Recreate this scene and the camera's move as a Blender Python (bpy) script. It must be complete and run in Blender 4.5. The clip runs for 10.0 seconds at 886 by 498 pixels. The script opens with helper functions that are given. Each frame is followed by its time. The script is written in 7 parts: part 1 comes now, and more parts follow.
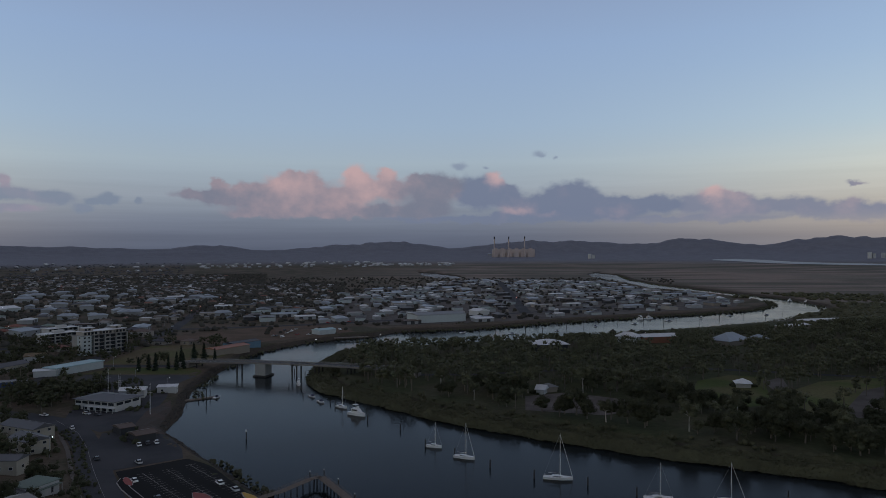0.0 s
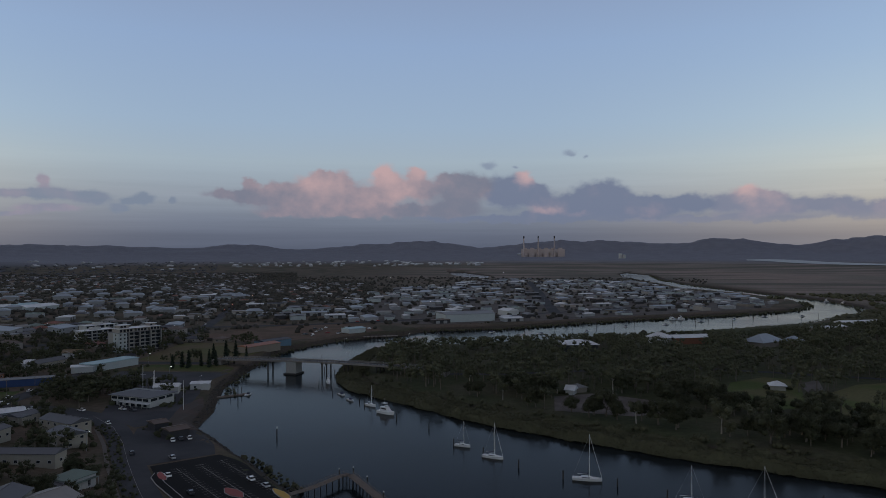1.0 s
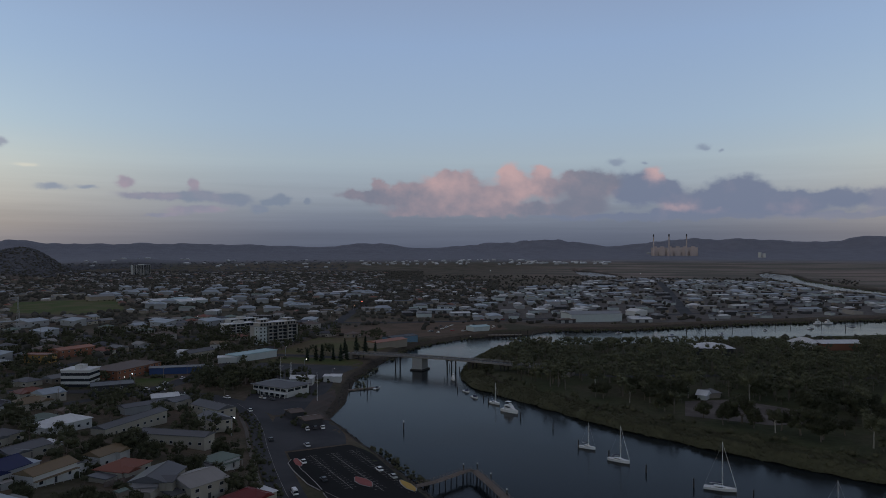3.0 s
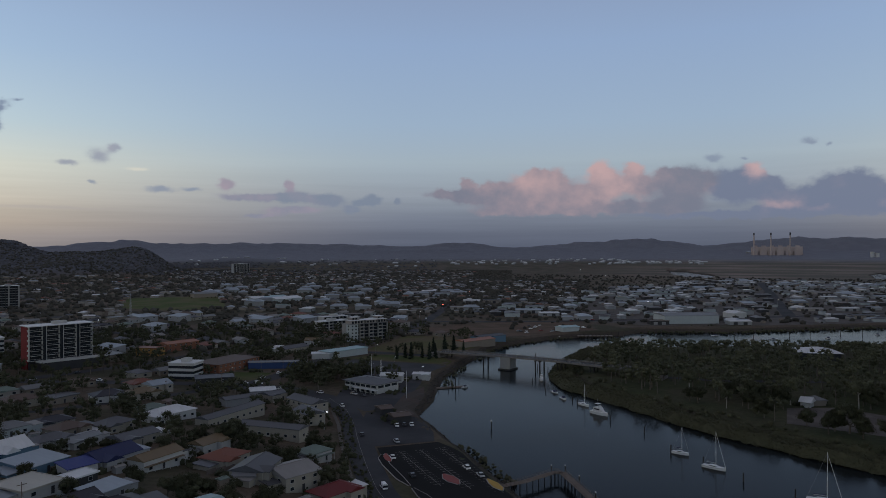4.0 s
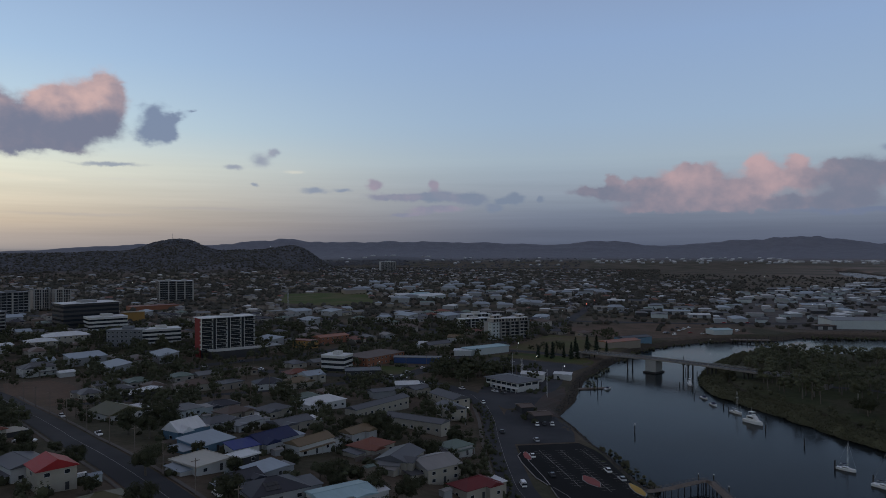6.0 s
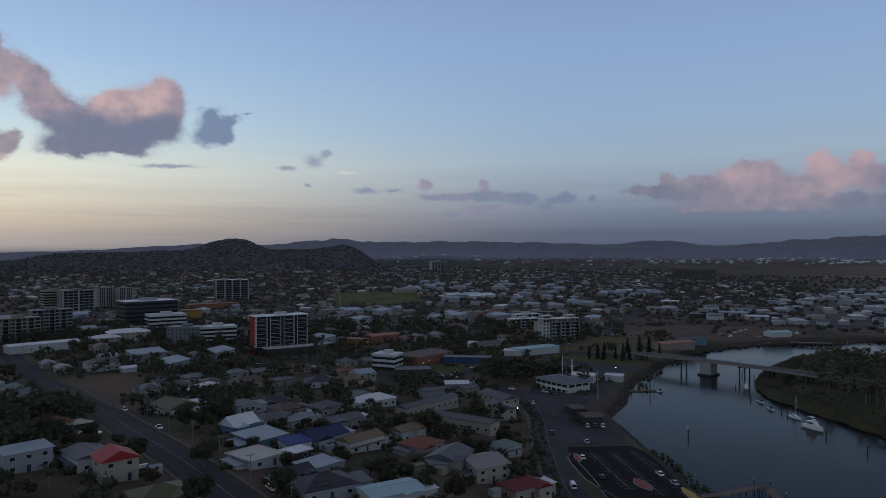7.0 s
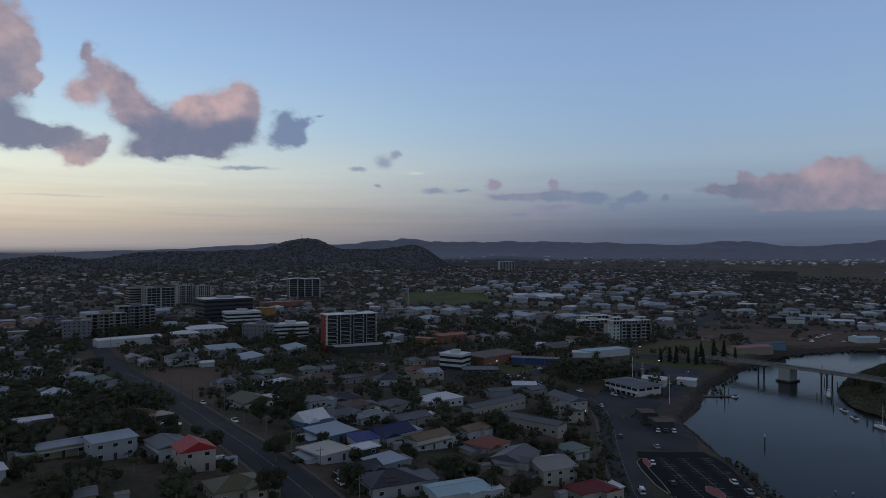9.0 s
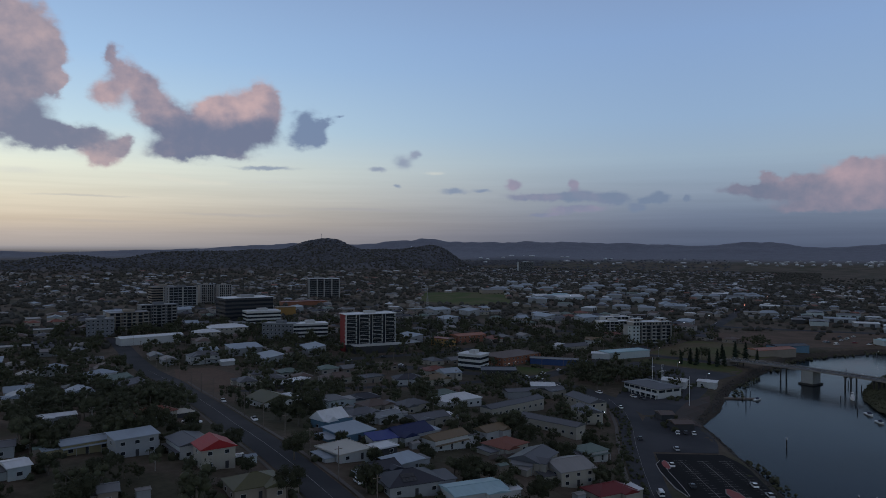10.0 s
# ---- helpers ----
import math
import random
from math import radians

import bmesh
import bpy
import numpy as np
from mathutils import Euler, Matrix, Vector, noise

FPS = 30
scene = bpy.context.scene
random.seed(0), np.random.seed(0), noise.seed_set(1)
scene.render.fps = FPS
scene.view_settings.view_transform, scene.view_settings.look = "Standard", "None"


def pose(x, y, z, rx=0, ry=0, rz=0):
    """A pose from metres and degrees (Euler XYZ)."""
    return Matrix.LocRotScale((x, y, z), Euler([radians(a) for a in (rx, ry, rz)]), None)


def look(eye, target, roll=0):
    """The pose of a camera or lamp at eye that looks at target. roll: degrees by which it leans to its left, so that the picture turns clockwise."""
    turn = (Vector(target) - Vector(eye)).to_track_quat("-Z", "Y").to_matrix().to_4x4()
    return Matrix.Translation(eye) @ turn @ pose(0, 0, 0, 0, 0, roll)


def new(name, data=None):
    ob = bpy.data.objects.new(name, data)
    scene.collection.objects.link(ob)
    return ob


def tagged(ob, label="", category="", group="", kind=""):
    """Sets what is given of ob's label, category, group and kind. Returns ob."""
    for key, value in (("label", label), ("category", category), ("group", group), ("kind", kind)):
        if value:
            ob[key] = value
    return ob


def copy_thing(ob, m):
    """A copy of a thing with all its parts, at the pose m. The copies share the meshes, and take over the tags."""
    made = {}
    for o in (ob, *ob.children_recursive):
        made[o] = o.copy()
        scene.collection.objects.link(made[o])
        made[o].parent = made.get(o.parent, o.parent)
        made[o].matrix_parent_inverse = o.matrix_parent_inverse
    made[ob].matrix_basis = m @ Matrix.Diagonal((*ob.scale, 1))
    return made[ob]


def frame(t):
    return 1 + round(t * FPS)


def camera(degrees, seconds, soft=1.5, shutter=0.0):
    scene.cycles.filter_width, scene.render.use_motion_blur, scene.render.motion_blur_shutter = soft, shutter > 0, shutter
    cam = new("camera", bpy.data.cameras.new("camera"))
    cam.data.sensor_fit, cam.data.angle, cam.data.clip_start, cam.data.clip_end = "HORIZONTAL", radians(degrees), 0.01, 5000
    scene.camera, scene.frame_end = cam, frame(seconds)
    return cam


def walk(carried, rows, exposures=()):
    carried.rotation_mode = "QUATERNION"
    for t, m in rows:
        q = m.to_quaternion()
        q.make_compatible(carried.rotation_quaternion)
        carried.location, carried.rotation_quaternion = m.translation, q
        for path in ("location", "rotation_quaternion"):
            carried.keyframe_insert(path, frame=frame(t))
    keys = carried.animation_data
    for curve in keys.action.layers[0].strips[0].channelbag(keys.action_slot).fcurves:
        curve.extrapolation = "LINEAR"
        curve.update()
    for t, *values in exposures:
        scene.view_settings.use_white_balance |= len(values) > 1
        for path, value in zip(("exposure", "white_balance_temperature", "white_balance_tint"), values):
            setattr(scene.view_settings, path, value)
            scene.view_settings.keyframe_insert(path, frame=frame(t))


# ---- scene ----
cam = camera(63.8, 10.0, soft=0.6)
# Seconds, place, heading to the left, tilt and lean in degrees: it hovers and turns.
ROWS = [
    (0, -0.44, 0.22, 87.40, 0.038, 0.204, -0.249),
    (0.5, -0.35, 0.11, 87.39, 0.887, 0.200, -0.220),
    (1, -0.29, -0.05, 87.39, 2.389, 0.166, -0.135),
    (1.5, -0.22, -0.27, 87.38, 3.993, 0.127, -0.094),
    (2, -0.15, -0.66, 87.40, 6.306, 0.114, -0.071),
    (3.5, 0.76, -2.06, 87.63, 15.912, 0.063, -0.139),
    (4, 1.21, -2.51, 87.73, 19.531, 0.042, -0.140),
    (4.5, 1.71, -3.01, 87.85, 22.900, -0.000, -0.149),
    (5, 2.19, -3.45, 87.95, 25.958, -0.018, -0.117),
    (5.5, 2.67, -3.79, 88.04, 28.603, -0.046, -0.108),
    (7, 4.16, -4.81, 88.26, 35.032, -0.086, -0.109),
    (7.5, 4.52, -5.05, 88.34, 36.668, -0.082, -0.037),
    (8, 4.82, -5.17, 88.41, 37.942, -0.085, -0.015),
    (8.5, 5.03, -5.28, 88.45, 39.184, -0.090, 0.039),
    (9, 5.27, -5.33, 88.48, 40.542, -0.085, 0.054),
    (9.5, 5.53, -5.34, 88.51, 41.626, -0.075, 0.137),
    (10, 5.74, -5.39, 88.52, 42.091, -0.072, 0.214),
]


def heading(x, y, z, yaw, pitch, roll):
    a, b = radians(yaw), radians(pitch)
    return look((x, y, z), (x - math.sin(a) * math.cos(b), y + math.cos(a) * math.cos(b), z + math.sin(b)), roll)


# the white balance drifts cooler as the glow of sunset comes into view
walk(cam, [(t, heading(*row)) for t, *row in ROWS], [(0.0, 0.0, 6500, 10), (4.5, 0.0, 6580, 10), (5.7, 0.0, 6420, 10), (7.0, -0.05, 6050, 10), (10.0, -0.08, 5900, 9)])

# ---- sky and light ----


def srgb(r, g, b):
    return tuple(((c / 255 + 0.055) / 1.055) ** 2.4 if c > 10 else c / 255 / 12.92 for c in (r, g, b)) + (1.0,)


# Heaps of cloud: bearing to the left, elevation, half width and height in degrees, and how far each swell catches the afterglow.
TOWER_CLOUD = [(76.0, 15.0, 2.44, 3.12, 0.5), (73.4, 15.1, 2.43, 2.33, 0.55), (71.7, 14.6, 1.42, 1.65, 0.6), (71.8, 11.9, 1.42, 1.95, 0.4), (73.9, 11.3, 2.24, 2.58, 0.3), (73.4, 8.5, 2.74, 1.59, 0.1), (71.0, 7.9, 1.88, 0.97, 0.1), (68.8, 7.8, 1.71, 0.87, 0.15), (67.8, 6.6, 1.31, 0.97, 0.75), (66.4, 7.4, 0.9, 0.73, 0.4), (76.9, 10.6, 2.67, 3.91, 0.4), (70.8, 12.8, 0.9, 1.51, 0.5), (70.5, 11.3, 0.56, 1.0, 0.5)]
CUMULUS = [(67.0, 13.8, 0.63, 0.7, 0.4), (66.2, 12.6, 1.28, 1.1, 0.5), (67.4, 11.1, 1.32, 1.26, 0.65), (64.9, 11.9, 1.38, 1.12, 0.5), (64.4, 10.4, 1.62, 1.3, 0.6), (62.9, 9.2, 2.04, 1.48, 0.25), (61.1, 8.5, 2.4, 1.42, 0), (62.7, 7.2, 2.35, 0.84, 0.2), (59.1, 7.4, 1.89, 0.85, 0.2), (60.0, 10.1, 1.55, 1.34, 0.75), (58.0, 10.6, 1.5, 1.51, 0.75), (56.6, 11.9, 1.15, 1.09, 0.85), (55.6, 10.8, 0.94, 1.53, 0.5), (56.5, 8.9, 1.69, 1.37, 0.05), (58.7, 8.9, 1.9, 1.36, 0.02)]
GREY_PUFF = [(53.1, 10.2, 1.13, 0.86, 0.05), (53.5, 8.6, 1.39, 0.87, 0), (52.1, 8.6, 0.88, 0.87, 0.05), (51.5, 9.9, 0.88, 0.48, 0), (50.4, 10.4, 0.49, 0.26, 0), (52.7, 9.3, 1.31, 1.13, 0.05)]
SMALL_PUFFS = [(56.1, 6.2, 2.96, 0.2, 0.2), (45.3, 6.8, 1.09, 0.72, 0.45), (44.3, 7.5, 0.59, 0.36, 0.5), (47.4, 6.3, 0.86, 0.31, 0.4), (45.7, 4.9, 0.5, 0.18, 0.2), (41.2, 4.6, 1.46, 0.27, 0.1), (38.9, 4.6, 0.91, 0.23, 0.1), (-1.3, 6.8, 0.86, 0.4, 0), (-7.8, 7.7, 0.63, 0.31, 0), (-9.0, 7.3, 0.31, 0.18, 0), (-3.4, 6.7, 0.32, 0.18, 0)]
CHAIN = [(36.5, 5.1, 0.77, 0.54, 0.7), (35.0, 4.1, 2.61, 0.36, 0.45), (31.7, 5.0, 0.48, 0.67, 0.65), (31.5, 4.1, 3.19, 0.49, 0.3), (28.5, 3.9, 1.51, 0.57, 0.2), (31.5, 3.1, 2.75, 0.36, 0.5), (33.9, 2.7, 1.61, 0.18, 0.5), (26.9, 3.2, 0.77, 0.39, 0.15), (25.2, 3.9, 0.92, 0.52, 0.05), (26.2, 3.7, 0.55, 0.26, 0.1), (23.2, 3.9, 0.37, 0.26, 0.1)]
BANK = [(19.0, 4.5, 2.48, 0.47, 0.35), (17.5, 5.2, 0.66, 0.47, 0.5), (16.8, 4.1, 2.47, 0.61, 0.15), (15.3, 4.7, 1.6, 0.78, 0.5), (12.8, 5.3, 1.55, 0.97, 0.75), (12.0, 6.0, 0.74, 0.57, 0.7), (10.6, 5.4, 1.23, 0.97, 0.65), (12.7, 4.0, 3.83, 0.88, 0.5), (7.2, 6.1, 1.03, 0.89, 1), (6.5, 5.0, 1.43, 1.25, 0.8), (4.5, 6.1, 0.77, 0.67, 0.85), (4.2, 5.0, 1.54, 1.08, 0.55), (8.7, 4.3, 2.12, 1.16, 0.6), (13.6, 3.1, 4.01, 0.4, 0.4), (7.4, 3.1, 5.29, 0.45, 0.35), (2.0, 5.6, 1.09, 0.76, 0.4), (1.0, 4.5, 2.09, 1.35, 0.15), (-0.3, 5.3, 1.64, 0.99, 0.15), (2.9, 3.3, 4.06, 0.59, 0.15)]
BANK_MIDDLE = [(-2.3, 4.9, 1.91, 1.26, 0), (-4.1, 5.5, 0.95, 0.81, 0.95), (-3.5, 4.4, 2.18, 1.04, 0.05), (-5.2, 4.4, 1.08, 0.9, 0.25), (-6.1, 3.3, 1.44, 0.41, 0.7), (-8.4, 2.9, 0.98, 0.27, 0.7), (-9.3, 4.4, 1.69, 0.98, 0), (-11.0, 4.6, 1.5, 1.02, 0), (-10.7, 3.5, 2.66, 0.8, 0.05), (-13.3, 3.2, 1.3, 0.49, 0.35), (-15.0, 3.6, 1.62, 0.7, 0.1), (-17.1, 3.6, 2.02, 0.78, 0.05), (-2.1, 2.6, 8.62, 0.36, 0.1), (-7.1, 3.8, 2.07, 0.76, 0.15), (-13.2, 3.6, 1.82, 0.71, 0.15), (-9.7, 2.7, 7.19, 0.4, 0.1)]
BANK_EAST = [(-19.2, 3.5, 1.56, 0.86, 0.15), (-20.8, 4.3, 0.96, 0.72, 0.95), (-22.3, 3.9, 1.18, 0.67, 0.6), (-21.6, 3.3, 1.91, 0.93, 0.25), (-23.9, 3.4, 1.62, 0.83, 0.15), (-26.1, 3.3, 1.56, 0.73, 0.15), (-27.9, 2.9, 1.73, 0.68, 0.1), (-29.7, 2.9, 1.32, 0.79, 0.35), (-30.9, 2.6, 1.36, 0.86, 0.25), (-33.5, 2.4, 1.94, 0.83, 0.3), (-37.2, 2.4, 2.69, 0.87, 0.3), (-18.3, 2.4, 9.43, 0.34, 0.1), (-30.1, 4.6, 0.96, 0.2, 0.3)]
CIRRUS = [(64.5, 5.3, 2.1, 0.25, 1), (62.3, 5.1, 2.36, 0.25, 1), (60.1, 4.9, 1.63, 0.21, 1), (42.8, 6.0, 1.0, 0.18, 0.8), (55.2, 5.1, 3.82, 0.13, 0.5), (73.0, 5.3, 2.92, 0.31, 0.6)]
STREAKS = [(48.6, 3.0, 6.62, 0.18, 0.6), (58.2, 2.5, 6.47, 0.17, 0.5), (67.7, 1.9, 5.62, 0.16, 0.5), (68.8, 3.7, 4.52, 0.12, 0.3)]


class Net:
    """Short hand for a node tree."""

    def __init__(self, tree):
        self.tree = tree

    def add(self, kind):
        return self.tree.nodes.new(kind)

    def put(self, socket, value):
        if isinstance(value, bpy.types.NodeSocket):
            self.tree.links.new(value, socket)
        else:
            socket.default_value = value

    def math(self, op, a, b=0.0, c=0.0, clamp=False):
        node = self.add("ShaderNodeMath")
        node.operation, node.use_clamp = op, clamp
        for socket, value in zip(node.inputs, (a, b, c)):
            self.put(socket, value)
        return node.outputs[0]

    def vec(self, op, a, b=(0, 0, 0), c=(0, 0, 0)):
        node = self.add("ShaderNodeVectorMath")
        node.operation = op
        for socket, value in zip(node.inputs, (a, b, c)):
            self.put(socket, value)
        return node.outputs["Value"] if op in ("LENGTH", "DOT_PRODUCT") else node.outputs[0]

    def smooth(self, value, low, high, to_low=0.0, to_high=1.0):
        node = self.add("ShaderNodeMapRange")
        node.interpolation_type = "SMOOTHSTEP"
        for socket, v in zip(node.inputs, (value, low, high, to_low, to_high)):
            self.put(socket, v)
        return node.outputs[0]

    def noise(self, vector, scale, detail=4.0, rough=0.55):
        node = self.add("ShaderNodeTexNoise")
        self.put(node.inputs["Vector"], vector)
        node.inputs["Scale"].default_value, node.inputs["Detail"].default_value, node.inputs["Roughness"].default_value = scale, detail, rough
        return node.outputs["Fac"], node.outputs["Color"]

    def mix(self, fac, a, b):
        node = self.add("ShaderNodeMix")
        node.data_type = "RGBA"
        self.put(node.inputs[0], fac)
        self.put(node.inputs[6], a)
        self.put(node.inputs[7], b)
        return node.outputs[2]

    def ramp(self, value, stops):
        node = self.add("ShaderNodeValToRGB")
        self.put(node.inputs[0], value)
        while len(node.color_ramp.elements) < len(stops):
            node.color_ramp.elements.new(0.5)
        for element, (at, colour) in zip(node.color_ramp.elements, stops):
            element.position, element.color = at, colour
        return node.outputs[0]


def cloud_field(name, puffs, warp, size):
    """How thick a heap of soft swells is at a bearing and an elevation, and how rosy."""
    tree = bpy.data.node_groups.new(name, "ShaderNodeTree")
    tree.interface.new_socket("at", in_out="INPUT", socket_type="NodeSocketVector")
    tree.interface.new_socket("thick", in_out="OUTPUT", socket_type="NodeSocketFloat")
    tree.interface.new_socket("rosy", in_out="OUTPUT", socket_type="NodeSocketFloat")
    n = Net(tree)
    at = n.add("NodeGroupInput").outputs[0]
    _, colour = n.noise(n.vec("MULTIPLY", at, (1.0, 1.4, 1.0)), size, 5.0, 0.56)
    moved = n.vec("MULTIPLY_ADD", n.vec("SUBTRACT", colour, (0.5, 0.5, 0.5)), warp, at)
    thick, rosy = 0.0, 0.0
    for u, v, a, b, pink in puffs:
        a, b = a * 1.1, b * 1.15
        off = n.vec("MULTIPLY_ADD", moved, (1 / a, 1 / b, 0), (-u / a, -v / b, 0))
        weight = n.math("EXPONENT", n.math("MULTIPLY", n.vec("DOT_PRODUCT", off, off), -2.0))
        thick = n.math("ADD", weight, thick)
        if pink:
            rosy = n.math("MULTIPLY_ADD", weight, pink, rosy)
    out = n.add("NodeGroupOutput")
    n.put(out.inputs[0], thick)
    n.put(out.inputs[1], n.math("DIVIDE", rosy, n.math("MAXIMUM", thick, 0.001)))
    return tree


world = bpy.data.worlds.new("dusk_sky")
scene.world = world
world.use_nodes = True
world.node_tree.nodes.clear()
w = Net(world.node_tree)
way = w.add("ShaderNodeTexCoord").outputs["Generated"]
split = w.add("ShaderNodeSeparateXYZ")
w.put(split.inputs[0], way)
wx, wy, wz = split.outputs
bearing = w.math("MULTIPLY", w.math("ARCTAN2", w.math("MULTIPLY", wx, -1.0), wy), 57.29578)
lift = w.math("MULTIPLY", w.math("ARCSINE", wz), 57.29578)
# Colours by elevation: the cool side of the sky, and the glow over the set sun.
rise = w.math("POWER", w.math("MULTIPLY", w.math("MAXIMUM", lift, 0.0), 1 / 90), 0.5)


def stops(rows):
    return [((el / 90) ** 0.5, srgb(*c)) for el, *c in rows]


cool = w.ramp(rise, stops([(0, 81, 89, 107), (1.2, 96, 104, 122), (2.6, 117, 126, 143), (4.5, 145, 155, 168), (7, 160, 176, 189), (10, 153, 175, 199), (16, 143, 167, 201), (22, 135, 153, 185), (34, 120, 122, 137), (90, 110, 107, 110)]))
warm = w.ramp(rise, stops([(0, 158, 152, 150), (1.0, 192, 177, 163), (2.0, 218, 198, 171), (3.5, 234, 219, 190), (6, 243, 240, 215), (9, 208, 226, 228), (14, 174, 201, 227), (22, 144, 167, 202), (34, 122, 123, 137), (90, 110, 107, 110)]))
glow = w.math("ADD", w.smooth(bearing, 20.0, 82.0), w.smooth(bearing, 0.0, -60.0, 0.0, 0.75), clamp=True)
base = w.mix(glow, cool, warm)
sky = w.add("ShaderNodeTexSky")
sky.sky_type, sky.sun_disc, sky.sun_elevation, sky.sun_rotation = "NISHITA", False, radians(3.0), radians(262.0)
base = w.mix(0.003, base, sky.outputs[0])
spot = w.add("ShaderNodeCombineXYZ")
w.put(spot.inputs[0], bearing)
w.put(spot.inputs[1], lift)
spot = spot.outputs[0]


grain, _ = w.noise(w.vec("MULTIPLY", spot, (1.0, 1.3, 1.0)), 0.9, 6.0, 0.6)
billow, _ = w.noise(w.vec("ADD", spot, (31.0, 7.0, 0.0)), 0.55, 3.0, 0.5)
# thin level veils low over the land
veil, _ = w.noise(w.vec("MULTIPLY", spot, (0.05, 1.3, 1.0)), 1.0, 4.0, 0.6)
veil = w.math("MULTIPLY", w.math("SUBTRACT", veil, 0.5), w.smooth(lift, 9.0, 2.0, 0.0, 0.35))
base = w.vec("MULTIPLY_ADD", base, veil, base)


def layer(under, name, puffs, warp, size, edge, lit_colour, dark_colour, cover=1.0, ragged=0.22):
    field = w.add("ShaderNodeGroup")
    field.node_tree = cloud_field(name, puffs, warp, size)
    w.put(field.inputs[0], spot)
    thick = w.math("MULTIPLY_ADD", w.math("SUBTRACT", grain, 0.5), ragged, field.outputs[0])
    alpha = w.math("MULTIPLY", w.smooth(thick, 0.1, 0.1 + edge), w.smooth(lift, 0.9, 3.0, 0.0, cover))
    rosy = w.math("MULTIPLY_ADD", w.math("SUBTRACT", billow, 0.5), 0.7, field.outputs[1])
    rosy = w.math("MULTIPLY_ADD", w.math("SUBTRACT", grain, 0.5), 0.35, rosy, clamp=True)
    return w.mix(alpha, under, w.mix(w.smooth(rosy, 0.06, 1.3), dark_colour, lit_colour))


base = layer(base, "cirrus", CIRRUS, (3.0, 0.4, 0), 0.3, 1.0, srgb(238, 228, 204), srgb(204, 204, 198), 0.45)
base = layer(base, "streaks", STREAKS, (4.0, 0.5, 0), 0.3, 1.1, srgb(176, 164, 162), srgb(160, 160, 166), 0.35)
base = layer(base, "chain", CHAIN, (1.1, 0.8, 0), 0.8, 0.6, srgb(176, 154, 166), srgb(122, 134, 153), 0.9)
base = layer(base, "bank_east", BANK_EAST, (1.5, 1.3, 0), 0.7, 0.65, srgb(206, 174, 172), srgb(124, 130, 150), 0.93)
base = layer(base, "bank_middle", BANK_MIDDLE, (1.5, 1.3, 0), 0.7, 0.6, srgb(204, 172, 172), srgb(113, 123, 146), 0.95)
base = layer(base, "bank", BANK, (1.5, 1.3, 0), 0.7, 0.55, srgb(200, 168, 168), srgb(118, 123, 140), 0.95)
base = layer(base, "tower_cloud", TOWER_CLOUD, (2.2, 2.2, 0), 0.5, 0.6, srgb(226, 190, 178), srgb(124, 126, 143), 0.97)
base = layer(base, "cumulus", CUMULUS, (2.0, 2.0, 0), 0.5, 0.6, srgb(230, 190, 178), srgb(117, 121, 141), 0.97)
base = layer(base, "grey_puff", GREY_PUFF, (2.0, 2.0, 0), 0.7, 1.0, srgb(150, 154, 172), srgb(118, 131, 157), 0.9, 0.5)
base = layer(base, "small_puffs", SMALL_PUFFS, (1.0, 0.7, 0), 0.8, 0.9, srgb(176, 164, 174), srgb(128, 140, 162), 0.75, 0.4)
below = w.smooth(lift, -0.6, 0.1)
base = w.mix(below, (0.03, 0.03, 0.035, 1), base)
back = w.add("ShaderNodeBackground")
w.put(back.inputs[0], base)
back.inputs[1].default_value = 1.0
w.put(w.add("ShaderNodeOutputWorld").inputs[0], back.outputs[0])

sun = new("sun", bpy.data.lights.new("sun", "SUN"))
sun.data.energy, sun.data.angle, sun.data.color = 0.12, radians(25), (1.0, 0.82, 0.66)
sun.matrix_world = look((-100, -10, 16), (0, 0, 0))

# ---- materials ----
MATS = {}


